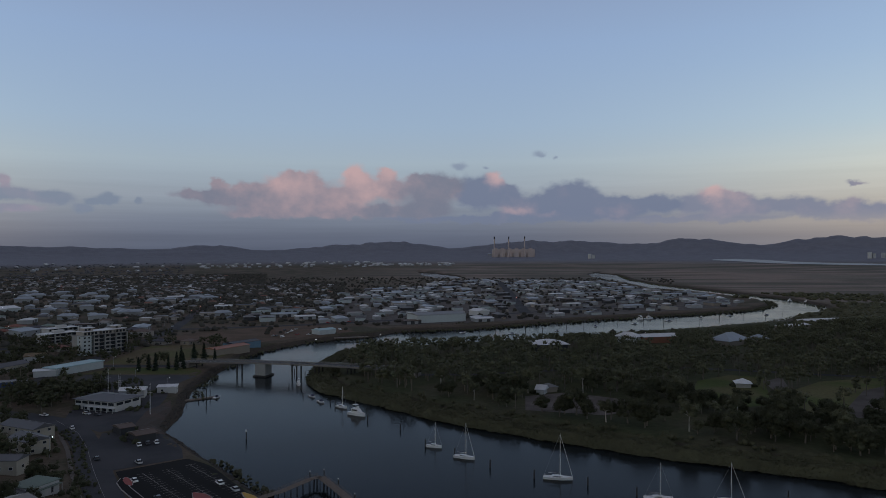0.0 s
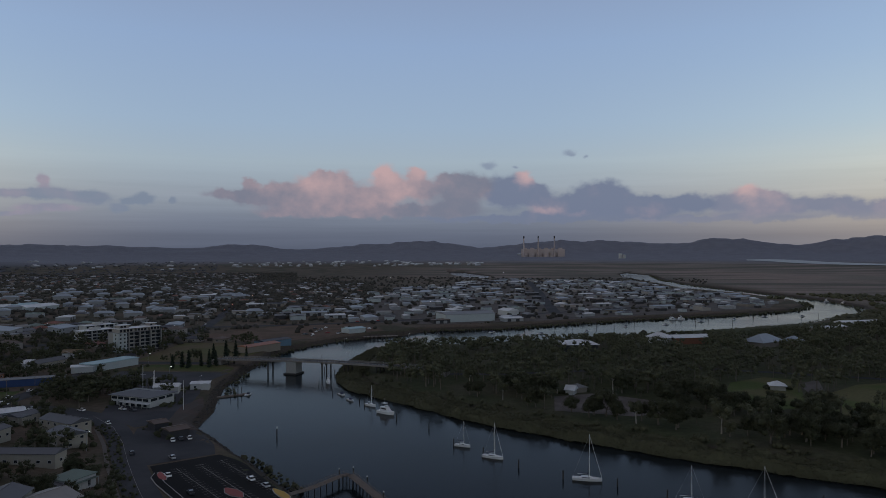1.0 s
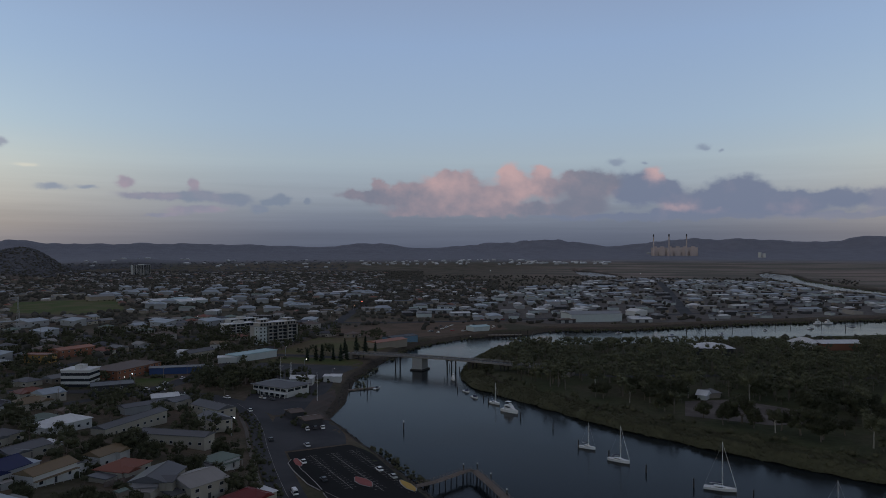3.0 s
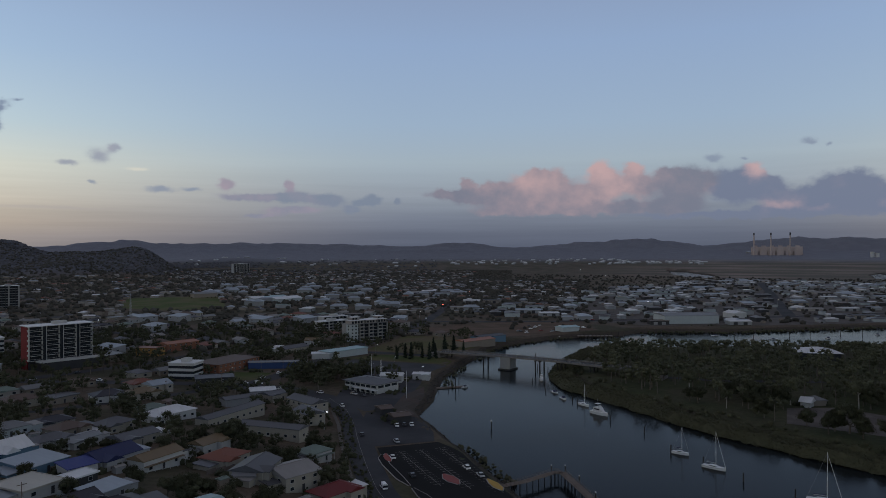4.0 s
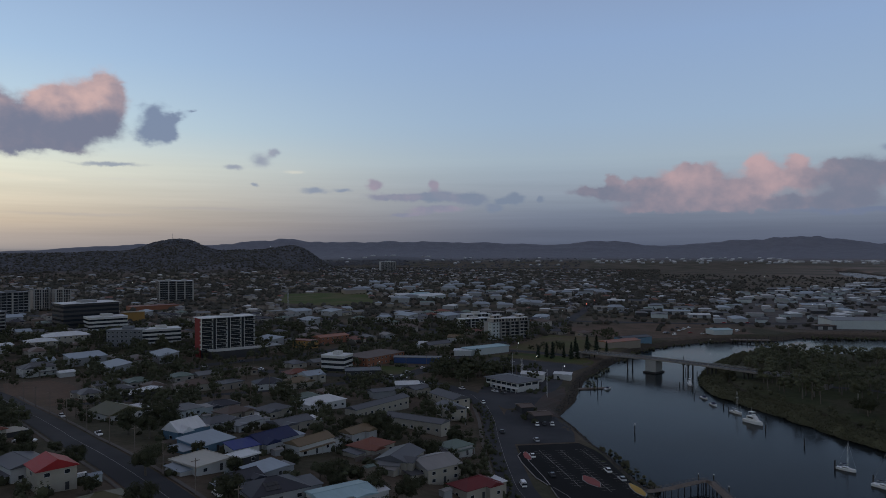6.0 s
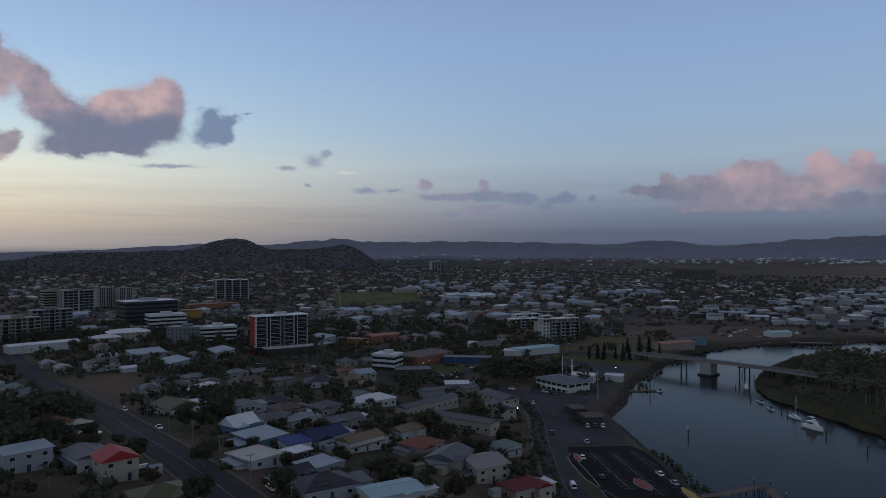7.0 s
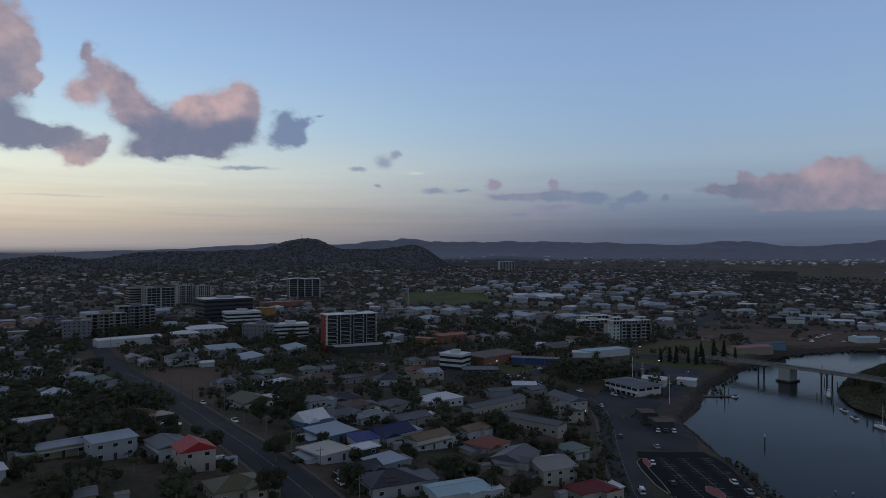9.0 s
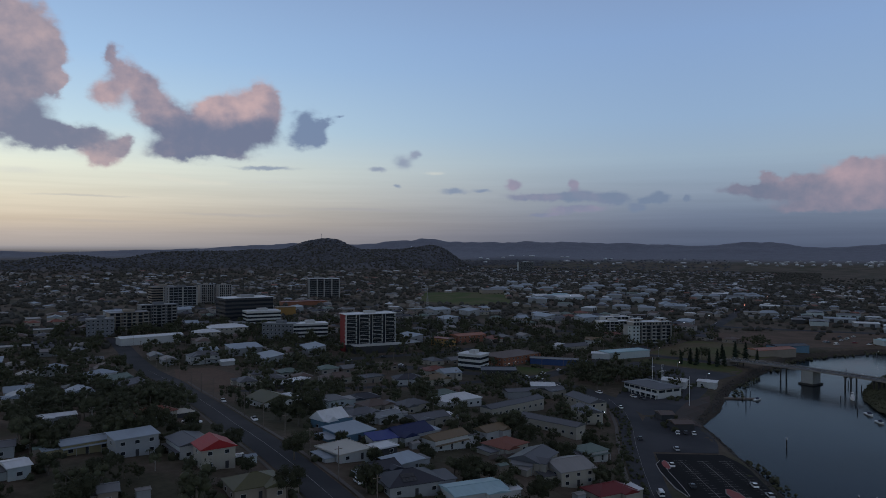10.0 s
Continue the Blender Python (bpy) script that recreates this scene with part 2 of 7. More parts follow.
def mat(name, colour, rough=0.8, vary=0.25, grain=1.5, stain=0.12, bump=0.15, metal=0.0, island=0.0, stretch=(1, 1, 1), second=None, sheen=0.5):
    """A painted, earthen or leafy surface: grain and stains at two sizes, and a shift from piece to piece."""
    if name in MATS:
        return MATS[name]
    m = MATS[name] = bpy.data.materials.new(name)
    m.use_nodes = True
    n = Net(m.node_tree)
    shader = m.node_tree.nodes["Principled BSDF"]
    where = n.vec("MULTIPLY", n.add("ShaderNodeTexCoord").outputs["Object"], stretch)
    fine, _ = n.noise(where, grain, 5.0, 0.6)
    wide, _ = n.noise(where, stain, 3.0, 0.5)
    piece = n.add("ShaderNodeObjectInfo").outputs["Random"]
    tone = n.math("MULTIPLY_ADD", n.math("SUBTRACT", fine, 0.5), vary * 1.6, 1.0)
    tone = n.math("MULTIPLY", tone, n.math("MULTIPLY_ADD", n.math("SUBTRACT", wide, 0.5), vary * 1.4, 1.0))
    tone = n.math("MULTIPLY", tone, n.math("MULTIPLY_ADD", n.math("SUBTRACT", piece, 0.5), vary * 0.7, 1.0))
    if island:
        leaf = n.add("ShaderNodeNewGeometry").outputs["Random Per Island"]
        tone = n.math("MULTIPLY", tone, n.math("MULTIPLY_ADD", n.math("SUBTRACT", leaf, 0.5), island, 1.0))
    ground = tuple(colour) if second is None else n.mix(n.smooth(wide, 0.4, 0.62), (*colour, 1), (*second, 1))
    tint = n.vec("SCALE", ground)
    n.put(tint.node.inputs["Scale"], tone)
    n.put(shader.inputs["Base Color"], tint)
    n.put(shader.inputs["Roughness"], n.math("MULTIPLY_ADD", n.math("SUBTRACT", fine, 0.5), 0.25, rough, clamp=True))
    shader.inputs["Metallic"].default_value = metal
    shader.inputs["Specular IOR Level"].default_value = sheen
    if bump:
        b = n.add("ShaderNodeBump")
        b.inputs["Strength"].default_value, b.inputs["Distance"].default_value = bump, 0.05
        n.put(b.inputs["Height"], fine)
        n.put(shader.inputs["Normal"], b.outputs[0])
    return m


def roof_mat(name, colour, rough=0.5):
    return mat("roof_" + name, colour, rough, 0.22, 0.9, 0.11, 0.1, stretch=(1.0, 0.25, 0.4), sheen=0.22)


def wall_mat(name, colour):
    colour = tuple(0.72 * c for c in colour)
    return mat("wall_" + name, colour, 0.75, 0.16, 0.8, 0.15, 0.1, sheen=0.2)


def lamp_mat(name, colour, strength):
    m = MATS[name] = bpy.data.materials.new(name)
    m.use_nodes = True
    shader = m.node_tree.nodes["Principled BSDF"]
    shader.inputs["Emission Color"].default_value, shader.inputs["Emission Strength"].default_value = (*colour, 1), strength
    return m


ROOF = {k: roof_mat(k, c) for k, c in dict(white=(0.55, 0.56, 0.58), pale=(0.27, 0.31, 0.36), grey=(0.095, 0.097, 0.108), slate=(0.036, 0.037, 0.048), blue=(0.02, 0.027, 0.085),
        royal=(0.014, 0.022, 0.15), red=(0.25, 0.022, 0.026), maroon=(0.13, 0.02, 0.022), terracotta=(0.17, 0.06, 0.04), brown=(0.1, 0.07, 0.057), tan=(0.15, 0.11, 0.068), olive=(0.085, 0.082, 0.042),
        green=(0.13, 0.17, 0.15), teal=(0.3, 0.42, 0.46), cream=(0.38, 0.36, 0.32), dull=(0.21, 0.2, 0.195), lightgrey=(0.16, 0.165, 0.175), rust=(0.25, 0.1, 0.06)).items()}
WALL = {k: wall_mat(k, c) for k, c in dict(white=(0.58, 0.58, 0.57), cream=(0.42, 0.39, 0.33), grey=(0.36, 0.37, 0.38), blue=(0.14, 0.24, 0.33), teal=(0.12, 0.36, 0.4), yellow=(0.4, 0.34, 0.19),
        brick=(0.3, 0.13, 0.08), tan=(0.3, 0.26, 0.215), dark=(0.06, 0.06, 0.065), ochre=(0.4, 0.24, 0.08), red=(0.22, 0.02, 0.024), royal=(0.05, 0.09, 0.22), concrete=(0.36, 0.355, 0.345), pale=(0.5, 0.55, 0.56), plaster=(0.4, 0.37, 0.34), rosy=(0.56, 0.47, 0.45), slate=(0.19, 0.2, 0.22)).items()}
GLASS = mat("window_glass", (0.02, 0.024, 0.03), 0.08, 0.2, 0.5, 0.2, 0.0)
ASPHALT = mat("asphalt", (0.042, 0.044, 0.051), 0.85, 0.3, 0.8, 0.05, 0.1, second=(0.053, 0.054, 0.06), sheen=0.1)
NEWTAR = mat("dark_asphalt", (0.016, 0.016, 0.017), 0.85, 0.3, 0.8, 0.08, 0.1, sheen=0.06)
PATHWAY = mat("worn_path", (0.115, 0.105, 0.098), 0.9, 0.35, 1.0, 0.1, 0.15, sheen=0.1)
GRAVEL = mat("grey_gravel", (0.125, 0.113, 0.108), 0.95, 0.35, 1.5, 0.08, 0.2, second=(0.085, 0.077, 0.073), sheen=0.1)
CONCRETE = mat("concrete", (0.2, 0.185, 0.175), 0.85, 0.3, 1.0, 0.1, 0.15, sheen=0.15)
PAINT = mat("white_line_paint", (0.27, 0.265, 0.26), 0.8, 0.45, 2.5, 0.3, 0.0, sheen=0.1)
REDPAINT = mat("red_surfacing", (0.26, 0.06, 0.055), 0.8, 0.3, 2.0, 0.3, 0.05)
YELLOWPAINT = mat("yellow_paint", (0.4, 0.25, 0.04), 0.8, 0.3, 2.0, 0.3, 0.05)
LAWN = mat("mown_grass", (0.066, 0.09, 0.028), 0.95, 0.5, 0.5, 0.03, 0.2, second=(0.088, 0.084, 0.04), sheen=0.1)
DRYGRASS = mat("dry_grass", (0.11, 0.09, 0.055), 0.95, 0.5, 0.4, 0.03, 0.2, second=(0.075, 0.075, 0.035), sheen=0.1)
DIRT = mat("bare_earth", (0.15, 0.105, 0.08), 0.95, 0.45, 0.5, 0.04, 0.2, second=(0.1, 0.075, 0.055), sheen=0.1)
MUD = mat("tidal_mud", (0.07, 0.048, 0.04), 0.8, 0.4, 0.6, 0.06, 0.2, second=(0.05, 0.04, 0.034), sheen=0.2)
ROCK = mat("shore_rock", (0.05, 0.046, 0.042), 0.9, 0.5, 0.8, 0.1, 0.3, island=0.5)
BARK = mat("bark", (0.12, 0.1, 0.08), 0.9, 0.4, 2.0, 0.4, 0.3)
PALEBARK = mat("pale_gum_bark", (0.27, 0.25, 0.22), 0.85, 0.4, 1.2, 0.4, 0.2)
LEAF = mat("broad_leaves", (0.048, 0.051, 0.03), 0.7, 0.4, 0.6, 0.05, 0.0, island=0.15, sheen=0.1)
GUMLEAF = mat("gum_leaves", (0.083, 0.086, 0.053), 0.7, 0.55, 0.6, 0.05, 0.0, island=0.15, sheen=0.1)
DARKLEAF = mat("dark_pine_leaves", (0.018, 0.026, 0.017), 0.8, 0.4, 0.6, 0.12, 0.0, island=0.8, sheen=0.15)
MANGROVE = mat("mangrove_leaves", (0.07, 0.07, 0.042), 0.75, 0.5, 0.5, 0.05, 0.0, island=0.3, sheen=0.1)
# distance haze is put into this bluish leaf colour
HAZEWOOD = mat("hazed_hill_eucalypt", (0.1, 0.102, 0.116), 0.95, 0.2, 0.1, 0.01, 0.0, island=0.12, sheen=0.1)
FARWOOD = mat("distant_bush", (0.06, 0.057, 0.05), 0.95, 0.4, 0.1, 0.01, 0.0, island=0.4, sheen=0.1)
TIMBER = mat("weathered_timber", (0.16, 0.13, 0.11), 0.9, 0.35, 2.0, 0.4, 0.2)
PILE = mat("tarred_pile", (0.025, 0.022, 0.02), 0.8, 0.3, 2.0, 0.3, 0.1)
GELCOAT = mat("white_gelcoat", (0.6, 0.6, 0.6), 0.4, 0.08, 0.6, 0.3, 0.0)
ALUMINIUM = mat("mast_aluminium", (0.7, 0.7, 0.7), 0.4, 0.1, 1.0, 0.3, 0.0, metal=0.3)
NAVY = mat("navy_canvas", (0.02, 0.025, 0.06), 0.8, 0.2, 1.0, 0.3, 0.0)
TYRE = mat("tyre_rubber", (0.02, 0.02, 0.02), 0.9, 0.2, 3.0, 1.0, 0.0)
STEEL = mat("galvanised_steel", (0.3, 0.31, 0.33), 0.5, 0.2, 2.0, 0.3, 0.0, metal=0.5)
LAMP = lamp_mat("lit_lamp", (0.92, 0.96, 1.0), 6.0)
REDLAMP = lamp_mat("lit_red_lamp", (1.0, 0.12, 0.08), 20.0)

# ---- ground ----
# The two banks of the creek, from the harbour end to its far bend.
BANK_TOWN = [(300, 0), (120, 85), (20, 160), (-40, 215), (-62, 247), (-77, 266), (-91, 286), (-104, 301), (-122, 326), (-138, 345),
             (-143, 381), (-153, 416), (-161, 450), (-165, 498), (-166, 531), (-169, 590), (-164, 618), (-147, 658), (-128, 693),
             (-99, 718), (-72, 735), (-58, 765), (-30, 783), (30, 797), (100, 845), (184, 895), (269, 935), (360, 980), (448, 1036),
             (509, 1119), (542, 1219), (530, 1414), (500, 1520), (470, 1610), (484, 1830), (484, 2000), (483, 2300), (532, 2630)]
BANK_PARK = [(600, 2830), (623, 2493), (560, 2108), (547, 1790), (569, 1577), (593, 1372), (606, 1243), (590, 1100), (548, 1000),
             (400, 850), (290, 785), (184, 736), (120, 704), (61, 678), (8, 654), (-46, 634), (-62, 622), (-72, 606), (-79, 591),
             (-83, 550), (-83, 517), (-79, 485), (-66, 452), (-30, 415), (18, 367), (57, 338), (101, 309), (140, 288), (168, 271),
             (300, 205), (520, 110)]
SIDE_CREEK = [(-110, 2960), (-36, 2860), (60, 2464), (40, 2152), (-10, 2180), (-62, 2400)]


def step(a, b, v):
    t = np.clip((v - a) / (b - a), 0, 1)
    return t * t * (3 - 2 * t)


def outside(poly, x, y):
    """Distance to a closed outline, negative within it."""
    best, odd = np.full(x.shape, 1e18), np.zeros(x.shape, bool)
    for (ax, ay), (bx, by) in zip(poly, poly[1:] + poly[:1]):
        ex, ey = bx - ax, by - ay
        t = np.clip(((x - ax) * ex + (y - ay) * ey) / (ex * ex + ey * ey), 0, 1)
        best = np.minimum(best, (x - ax - t * ex) ** 2 + (y - ay - t * ey) ** 2)
        if ay != by:
            odd ^= ((ay > y) != (by > y)) & (x < ax + (y - ay) * ex / ey)
    return np.where(odd, -1, 1) * np.sqrt(best)


# Far ridge line: bearing to the left in degrees, rise in metres, half width in degrees.
RIDGES = [(-40, 58, 4), (-30.5, 60, 2.6), (-27, 34, 2), (-19.5, 66, 2.6), (-12, 56, 3), (-6, 72, 3.5), (3.6, 68, 2.6), (9, 42, 3),
          (18.2, 48, 2.2), (27, 34, 3.5), (34, 38, 3), (44.5, 44, 2.4), (40, 30, 3), (54, 28, 5), (64, 22, 5)]
# Wooded hills behind the town: bearing, distance, height, half width across and along.
HILLS = [(51.7, 2700, 94, 2.3, 260), (46.0, 2600, 62, 2.2, 300), (57.5, 2500, 58, 3.0, 330), (42.3, 2500, 60, 1.4, 230),
         (63.5, 2450, 48, 2.6, 300), (69.5, 2200, 42, 2.4, 240), (36, 3300, 40, 4, 400), (75, 2600, 30, 4, 400), (49, 2100, 26, 4, 240)]


# How the far plain is tilted up to fit the camera's view: distances, and the share of the eye's height left over the
# land there.
CLIMB_AT = (2600, 3000, 3400, 3800, 4200, 4500, 4700)
CLIMB_LEFT = (1.0, 0.93, 0.76, 0.55, 0.33, 0.2, 0.13)


def wobble(x, y, size):
    """A cheap rolling unevenness between -1 and 1."""
    u, v = x / size, y / size
    return (np.sin(u + 1.7 * np.sin(v * 0.6)) + np.sin(v * 1.13 + 1.3 * np.sin(u * 0.7)) + np.sin((u + v) * 1.9) * 0.5) / 2.5


def height(x, y):
    """The ground's height over the water."""
    x, y = np.asarray(x, float), np.asarray(y, float)
    creek = outside(BANK_TOWN + BANK_PARK, x, y)
    side = outside(SIDE_CREEK, x, y)
    far, bearing = np.hypot(x, y), np.degrees(np.arctan2(-x, y))
    town = step(-10, 25, bearing)
    z = 4.3 + 4.5 * step(60, 500, creek) * town
    z = z + 21 * np.exp(-((x + 200) ** 2 + (y - 50) ** 2) / (2 * 125**2)) * step(34, 100, creek) * (x < 0)
    z = z + 3.0 * step(500, 1200, far) * town * (1 + wobble(x, y, 170))
    z = 4.3 + (z - 4.3) * (1 - 0.8 * step(2600, 4000, far))
    # the far plain climbs to the ranges, raised to fit the camera's view
    climb = 83.2 * (1 - np.interp(far, CLIMB_AT, CLIMB_LEFT)) * (1 - 0.4 * step(52, 66, bearing))
    z = z + climb
    for b, d, rise, wide, long in HILLS:
        rise = rise - 83.2 * (1 - np.interp(d, CLIMB_AT, CLIMB_LEFT))
        z = z + rise * np.exp(-(((bearing - b) / wide) ** 2 + ((far - d) / long) ** 2) / 2) * (1 + 0.13 * wobble(x, y, 60))
    crest = 15 * town + 24.2 * step(-10, -20, bearing) - climb + sum(rise * np.exp(-(((bearing - b) / wide) ** 2) / 2) for b, rise, wide in RIDGES) + 66 - 40 * step(52, 64, bearing)
    crest = crest * (1 + 0.1 * wobble(bearing * 40, far * 0.0, 17) + 0.05 * wobble(bearing * 40 + 9, far * 0.0, 6.5) + 0.06 * wobble(bearing * 40, far, 45))
    z = z + np.maximum(crest, 2.0) * np.exp(-(((far - 4700) / np.where(far < 4700, 130, 110)) ** 2) / 2)
    # a lower, darker range of foothills stands before it
    z = z + (14 + 14 * wobble(bearing * 40, far * 0.1, 120) + 6 * wobble(bearing * 40, far * 0.1, 31)) * np.exp(-(((far - 4380) / 90) ** 2) / 2) * step(2, 9, np.abs(bearing + 5.6))
    wet = np.minimum(creek, side)
    return -2 + (z + 2) * step(-7, 7, wet)


def mesh_of(name, verts, faces, material=None, smooth=False):
    """A mesh from points and faces: a list of rows, one array, or a list of arrays."""
    me = bpy.data.meshes.new(name)
    if isinstance(faces, list) and not isinstance(faces[0], np.ndarray):
        me.from_pydata(verts if isinstance(verts, list) else verts.tolist(), [], faces)
    else:
        sets = faces if isinstance(faces, list) else [faces]
        verts = np.asarray(verts, np.float32)
        corners = np.concatenate([f.ravel() for f in sets]).astype(np.int32)
        sizes = np.concatenate([np.full(len(f), f.shape[1]) for f in sets])
        starts = (np.cumsum(sizes) - sizes).astype(np.int32)
        me.vertices.add(len(verts))
        me.vertices.foreach_set("co", verts.ravel())
        me.loops.add(len(corners))
        me.polygons.add(len(sizes))
        me.polygons.foreach_set("loop_start", starts)
        me.polygons.foreach_set("vertices", corners)
        me.update(calc_edges=True)
    me.polygons.foreach_set("use_smooth", np.full(len(me.polygons), smooth))
    if material:
        me.materials.append(material)
    return me


def grid_faces(rows, cols, wrap=False):
    i, j = np.meshgrid(np.arange(rows - 1), np.arange(cols if wrap else cols - 1), indexing="ij")
    k = (j + 1) % cols
    return np.stack([i * cols + j, i * cols + k, (i + 1) * cols + k, (i + 1) * cols + j], -1).reshape(-1, 4)


def build_ground():
    turns = np.radians(np.concatenate([np.arange(-180, -38, 3.0), np.arange(-38, 78.1, 0.25), np.arange(81, 180, 3.0)]))[::-1]
    reach = np.concatenate([[0.01, 30.0, 60.0, 80.0], np.geomspace(95, 4980, 430)])
    r, a = np.meshgrid(reach, turns, indexing="ij")
    x, y = -np.sin(a) * r, np.cos(a) * r
    verts = np.stack([x, y, height(x, y)], -1).reshape(-1, 3)
    me = mesh_of("ground", verts, grid_faces(len(reach), len(turns), True), None, True)
    m = bpy.data.materials.new("town_ground")
    m.use_nodes = True
    n = Net(m.node_tree)
    shader = m.node_tree.nodes["Principled BSDF"]
    at = n.add("ShaderNodeTexCoord").outputs["Object"]
    parts = n.add("ShaderNodeSeparateXYZ")
    n.put(parts.inputs[0], at)
    px, py, pz = parts.outputs
    fine, _ = n.noise(at, 0.35, 6.0, 0.6)
    wide, _ = n.noise(at, 0.018, 5.0, 0.55)
    huge, _ = n.noise(n.vec("MULTIPLY", at, (1.0, 0.5, 1.0)), 0.003, 5.0, 0.6)
    town = n.mix(n.smooth(wide, 0.42, 0.6), (0.105, 0.083, 0.065, 1), (0.06, 0.057, 0.038, 1))
    flats = n.mix(n.smooth(huge, 0.4, 0.62), (0.23, 0.18, 0.155, 1), (0.165, 0.145, 0.125, 1))
    far = n.vec("LENGTH", at)
    # long bands of salt couch, scrub and bare pan, base colours lifted for haze
    band, _ = n.noise(n.vec("MULTIPLY", at, (0.22, 1.0, 0.0)), 0.0065, 5.0, 0.6)
    flats = n.mix(n.smooth(band, 0.44, 0.58), flats, (0.105, 0.098, 0.082, 1))
    # eucalypt on near hills, paler ranges behind: distance haze painted into both base colours
    hazed_bush = n.mix(n.smooth(wide, 0.4, 0.62), (0.165, 0.172, 0.208, 1), (0.185, 0.192, 0.228, 1))
    hazed_bush = n.mix(n.smooth(far, 3000.0, 3500.0), (0.1, 0.102, 0.118, 1), hazed_bush)
    plain = n.math("MULTIPLY", n.smooth(n.math("MULTIPLY_ADD", n.math("SUBTRACT", huge, 0.5), 900.0, py), 1500.0, 2300.0), n.smooth(n.math("MULTIPLY_ADD", n.math("SUBTRACT", wide, 0.5), 500.0, px), -500.0, 150.0))
    right = n.smooth(n.math("MULTIPLY_ADD", n.math("SUBTRACT", wide, 0.5), 80.0, px), 560.0, 640.0)
    colour = n.mix(n.math("MAXIMUM", plain, right), town, flats)
    # grass and leaf litter of the park inside the bend
    edge = n.math("SUBTRACT", n.math("MULTIPLY_ADD", px, 0.48, 655.0), py)
    park = n.math("MULTIPLY", n.smooth(px, -115.0, -85.0), n.math("MULTIPLY", n.smooth(edge, 0.0, 20.0), n.smooth(py, 190.0, 230.0)))
    litter = n.mix(n.smooth(wide, 0.42, 0.6), (0.05, 0.057, 0.03, 1), (0.064, 0.062, 0.04, 1))
    colour = n.mix(park, colour, litter)
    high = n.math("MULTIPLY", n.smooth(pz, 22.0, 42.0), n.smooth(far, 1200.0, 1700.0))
    colour = n.mix(high, colour, hazed_bush)
    shore = n.smooth(pz, 2.6, 3.8)
    colour = n.mix(shore, (0.06, 0.05, 0.042, 1), colour)
    tint = n.vec("SCALE", colour)
    n.put(tint.node.inputs["Scale"], n.math("MULTIPLY_ADD", n.math("SUBTRACT", fine, 0.5), 1.2, 1.0))
    n.put(shader.inputs["Base Color"], tint)
    shader.inputs["Roughness"].default_value = 0.95
    shader.inputs["Specular IOR Level"].default_value = 0.1
    b = n.add("ShaderNodeBump")
    b.inputs["Strength"].default_value, b.inputs["Distance"].default_value = 0.4, 0.3
    n.put(b.inputs["Height"], fine)
    n.put(shader.inputs["Normal"], b.outputs[0])
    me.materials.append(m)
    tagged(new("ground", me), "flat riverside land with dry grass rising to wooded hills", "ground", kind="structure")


LAGOON_AT = (20.73, 22.23, 23.96, 26.01, 28.87, 31.8, 38)
LAGOON_NEAR = (3706, 3637, 3508, 3433, 3386, 3342, 3282)
LAGOON_FAR = (3780, 3829, 3757, 3600, 3505, 3461, 3421)


def build_water():
    m = bpy.data.materials.new("creek_water")
    m.use_nodes = True
    n = Net(m.node_tree)
    shader = m.node_tree.nodes["Principled BSDF"]
    at = n.add("ShaderNodeTexCoord").outputs["Object"]
    wide, _ = n.noise(at, 0.012, 4.0)
    n.put(shader.inputs["Base Color"], n.mix(wide, (0.008, 0.011, 0.013, 1), (0.013, 0.017, 0.019, 1)))
    n.put(shader.inputs["Roughness"], n.smooth(wide, 0.3, 0.7, 0.1, 0.2))
    shader.inputs["IOR"].default_value = 1.28
    shader.inputs["Specular IOR Level"].default_value = 0.08
    ripple, _ = n.noise(n.vec("MULTIPLY", at, (1.0, 0.6, 1.0)), 0.5, 4.0, 0.6)
    b = n.add("ShaderNodeBump")
    b.inputs["Strength"].default_value, b.inputs["Distance"].default_value = 0.26, 0.25
    n.put(b.inputs["Height"], ripple)
    n.put(shader.inputs["Normal"], b.outputs[0])
    xs, ys = np.linspace(-260, 720, 50), np.linspace(-120, 3300, 170)
    x, y = np.meshgrid(xs, ys)
    me = mesh_of("water", np.stack([x, y, 0 * x], -1).reshape(-1, 3), grid_faces(170, 50), m, True)
    tagged(new("water", me), "dark smooth tidal creek water with a faint sky reflection", "water", kind="structure")
    # a long wind-ruffled lagoon on the far flats; pale base colour paints reflected sky
    m = m.copy()
    m.name = "ruffled_water"
    ruffled = m.node_tree.nodes["Principled BSDF"]
    m.node_tree.links.remove(ruffled.inputs["Roughness"].links[0])
    ruffled.inputs["Roughness"].default_value, ruffled.inputs["Specular IOR Level"].default_value = 0.5, 0.5
    m.node_tree.links.remove(ruffled.inputs["Base Color"].links[0])
    ruffled.inputs["Base Color"].default_value = (0.3, 0.32, 0.34, 1)
    a, r = np.meshgrid(np.linspace(-20.7, -38, 40), np.linspace(0, 1, 14))
    lo = np.interp(-a, LAGOON_AT, LAGOON_NEAR)
    hi = np.interp(-a, LAGOON_AT, LAGOON_FAR)
    d = lo + (hi - lo) * r
    x, y = -np.sin(np.radians(a)) * d, np.cos(np.radians(a)) * d
    me = mesh_of("lagoon", np.stack([x, y, height(x, y) + 1.8], -1).reshape(-1, 3), grid_faces(14, 40)[:, ::-1], m, True)
    tagged(new("water", me), "lagoon far out on the salt flats, paled by painted sky reflection", "water", kind="structure")


build_ground()
build_water()


def ground_z(x, y):
    return float(height(np.array([x]), np.array([y]))[0])


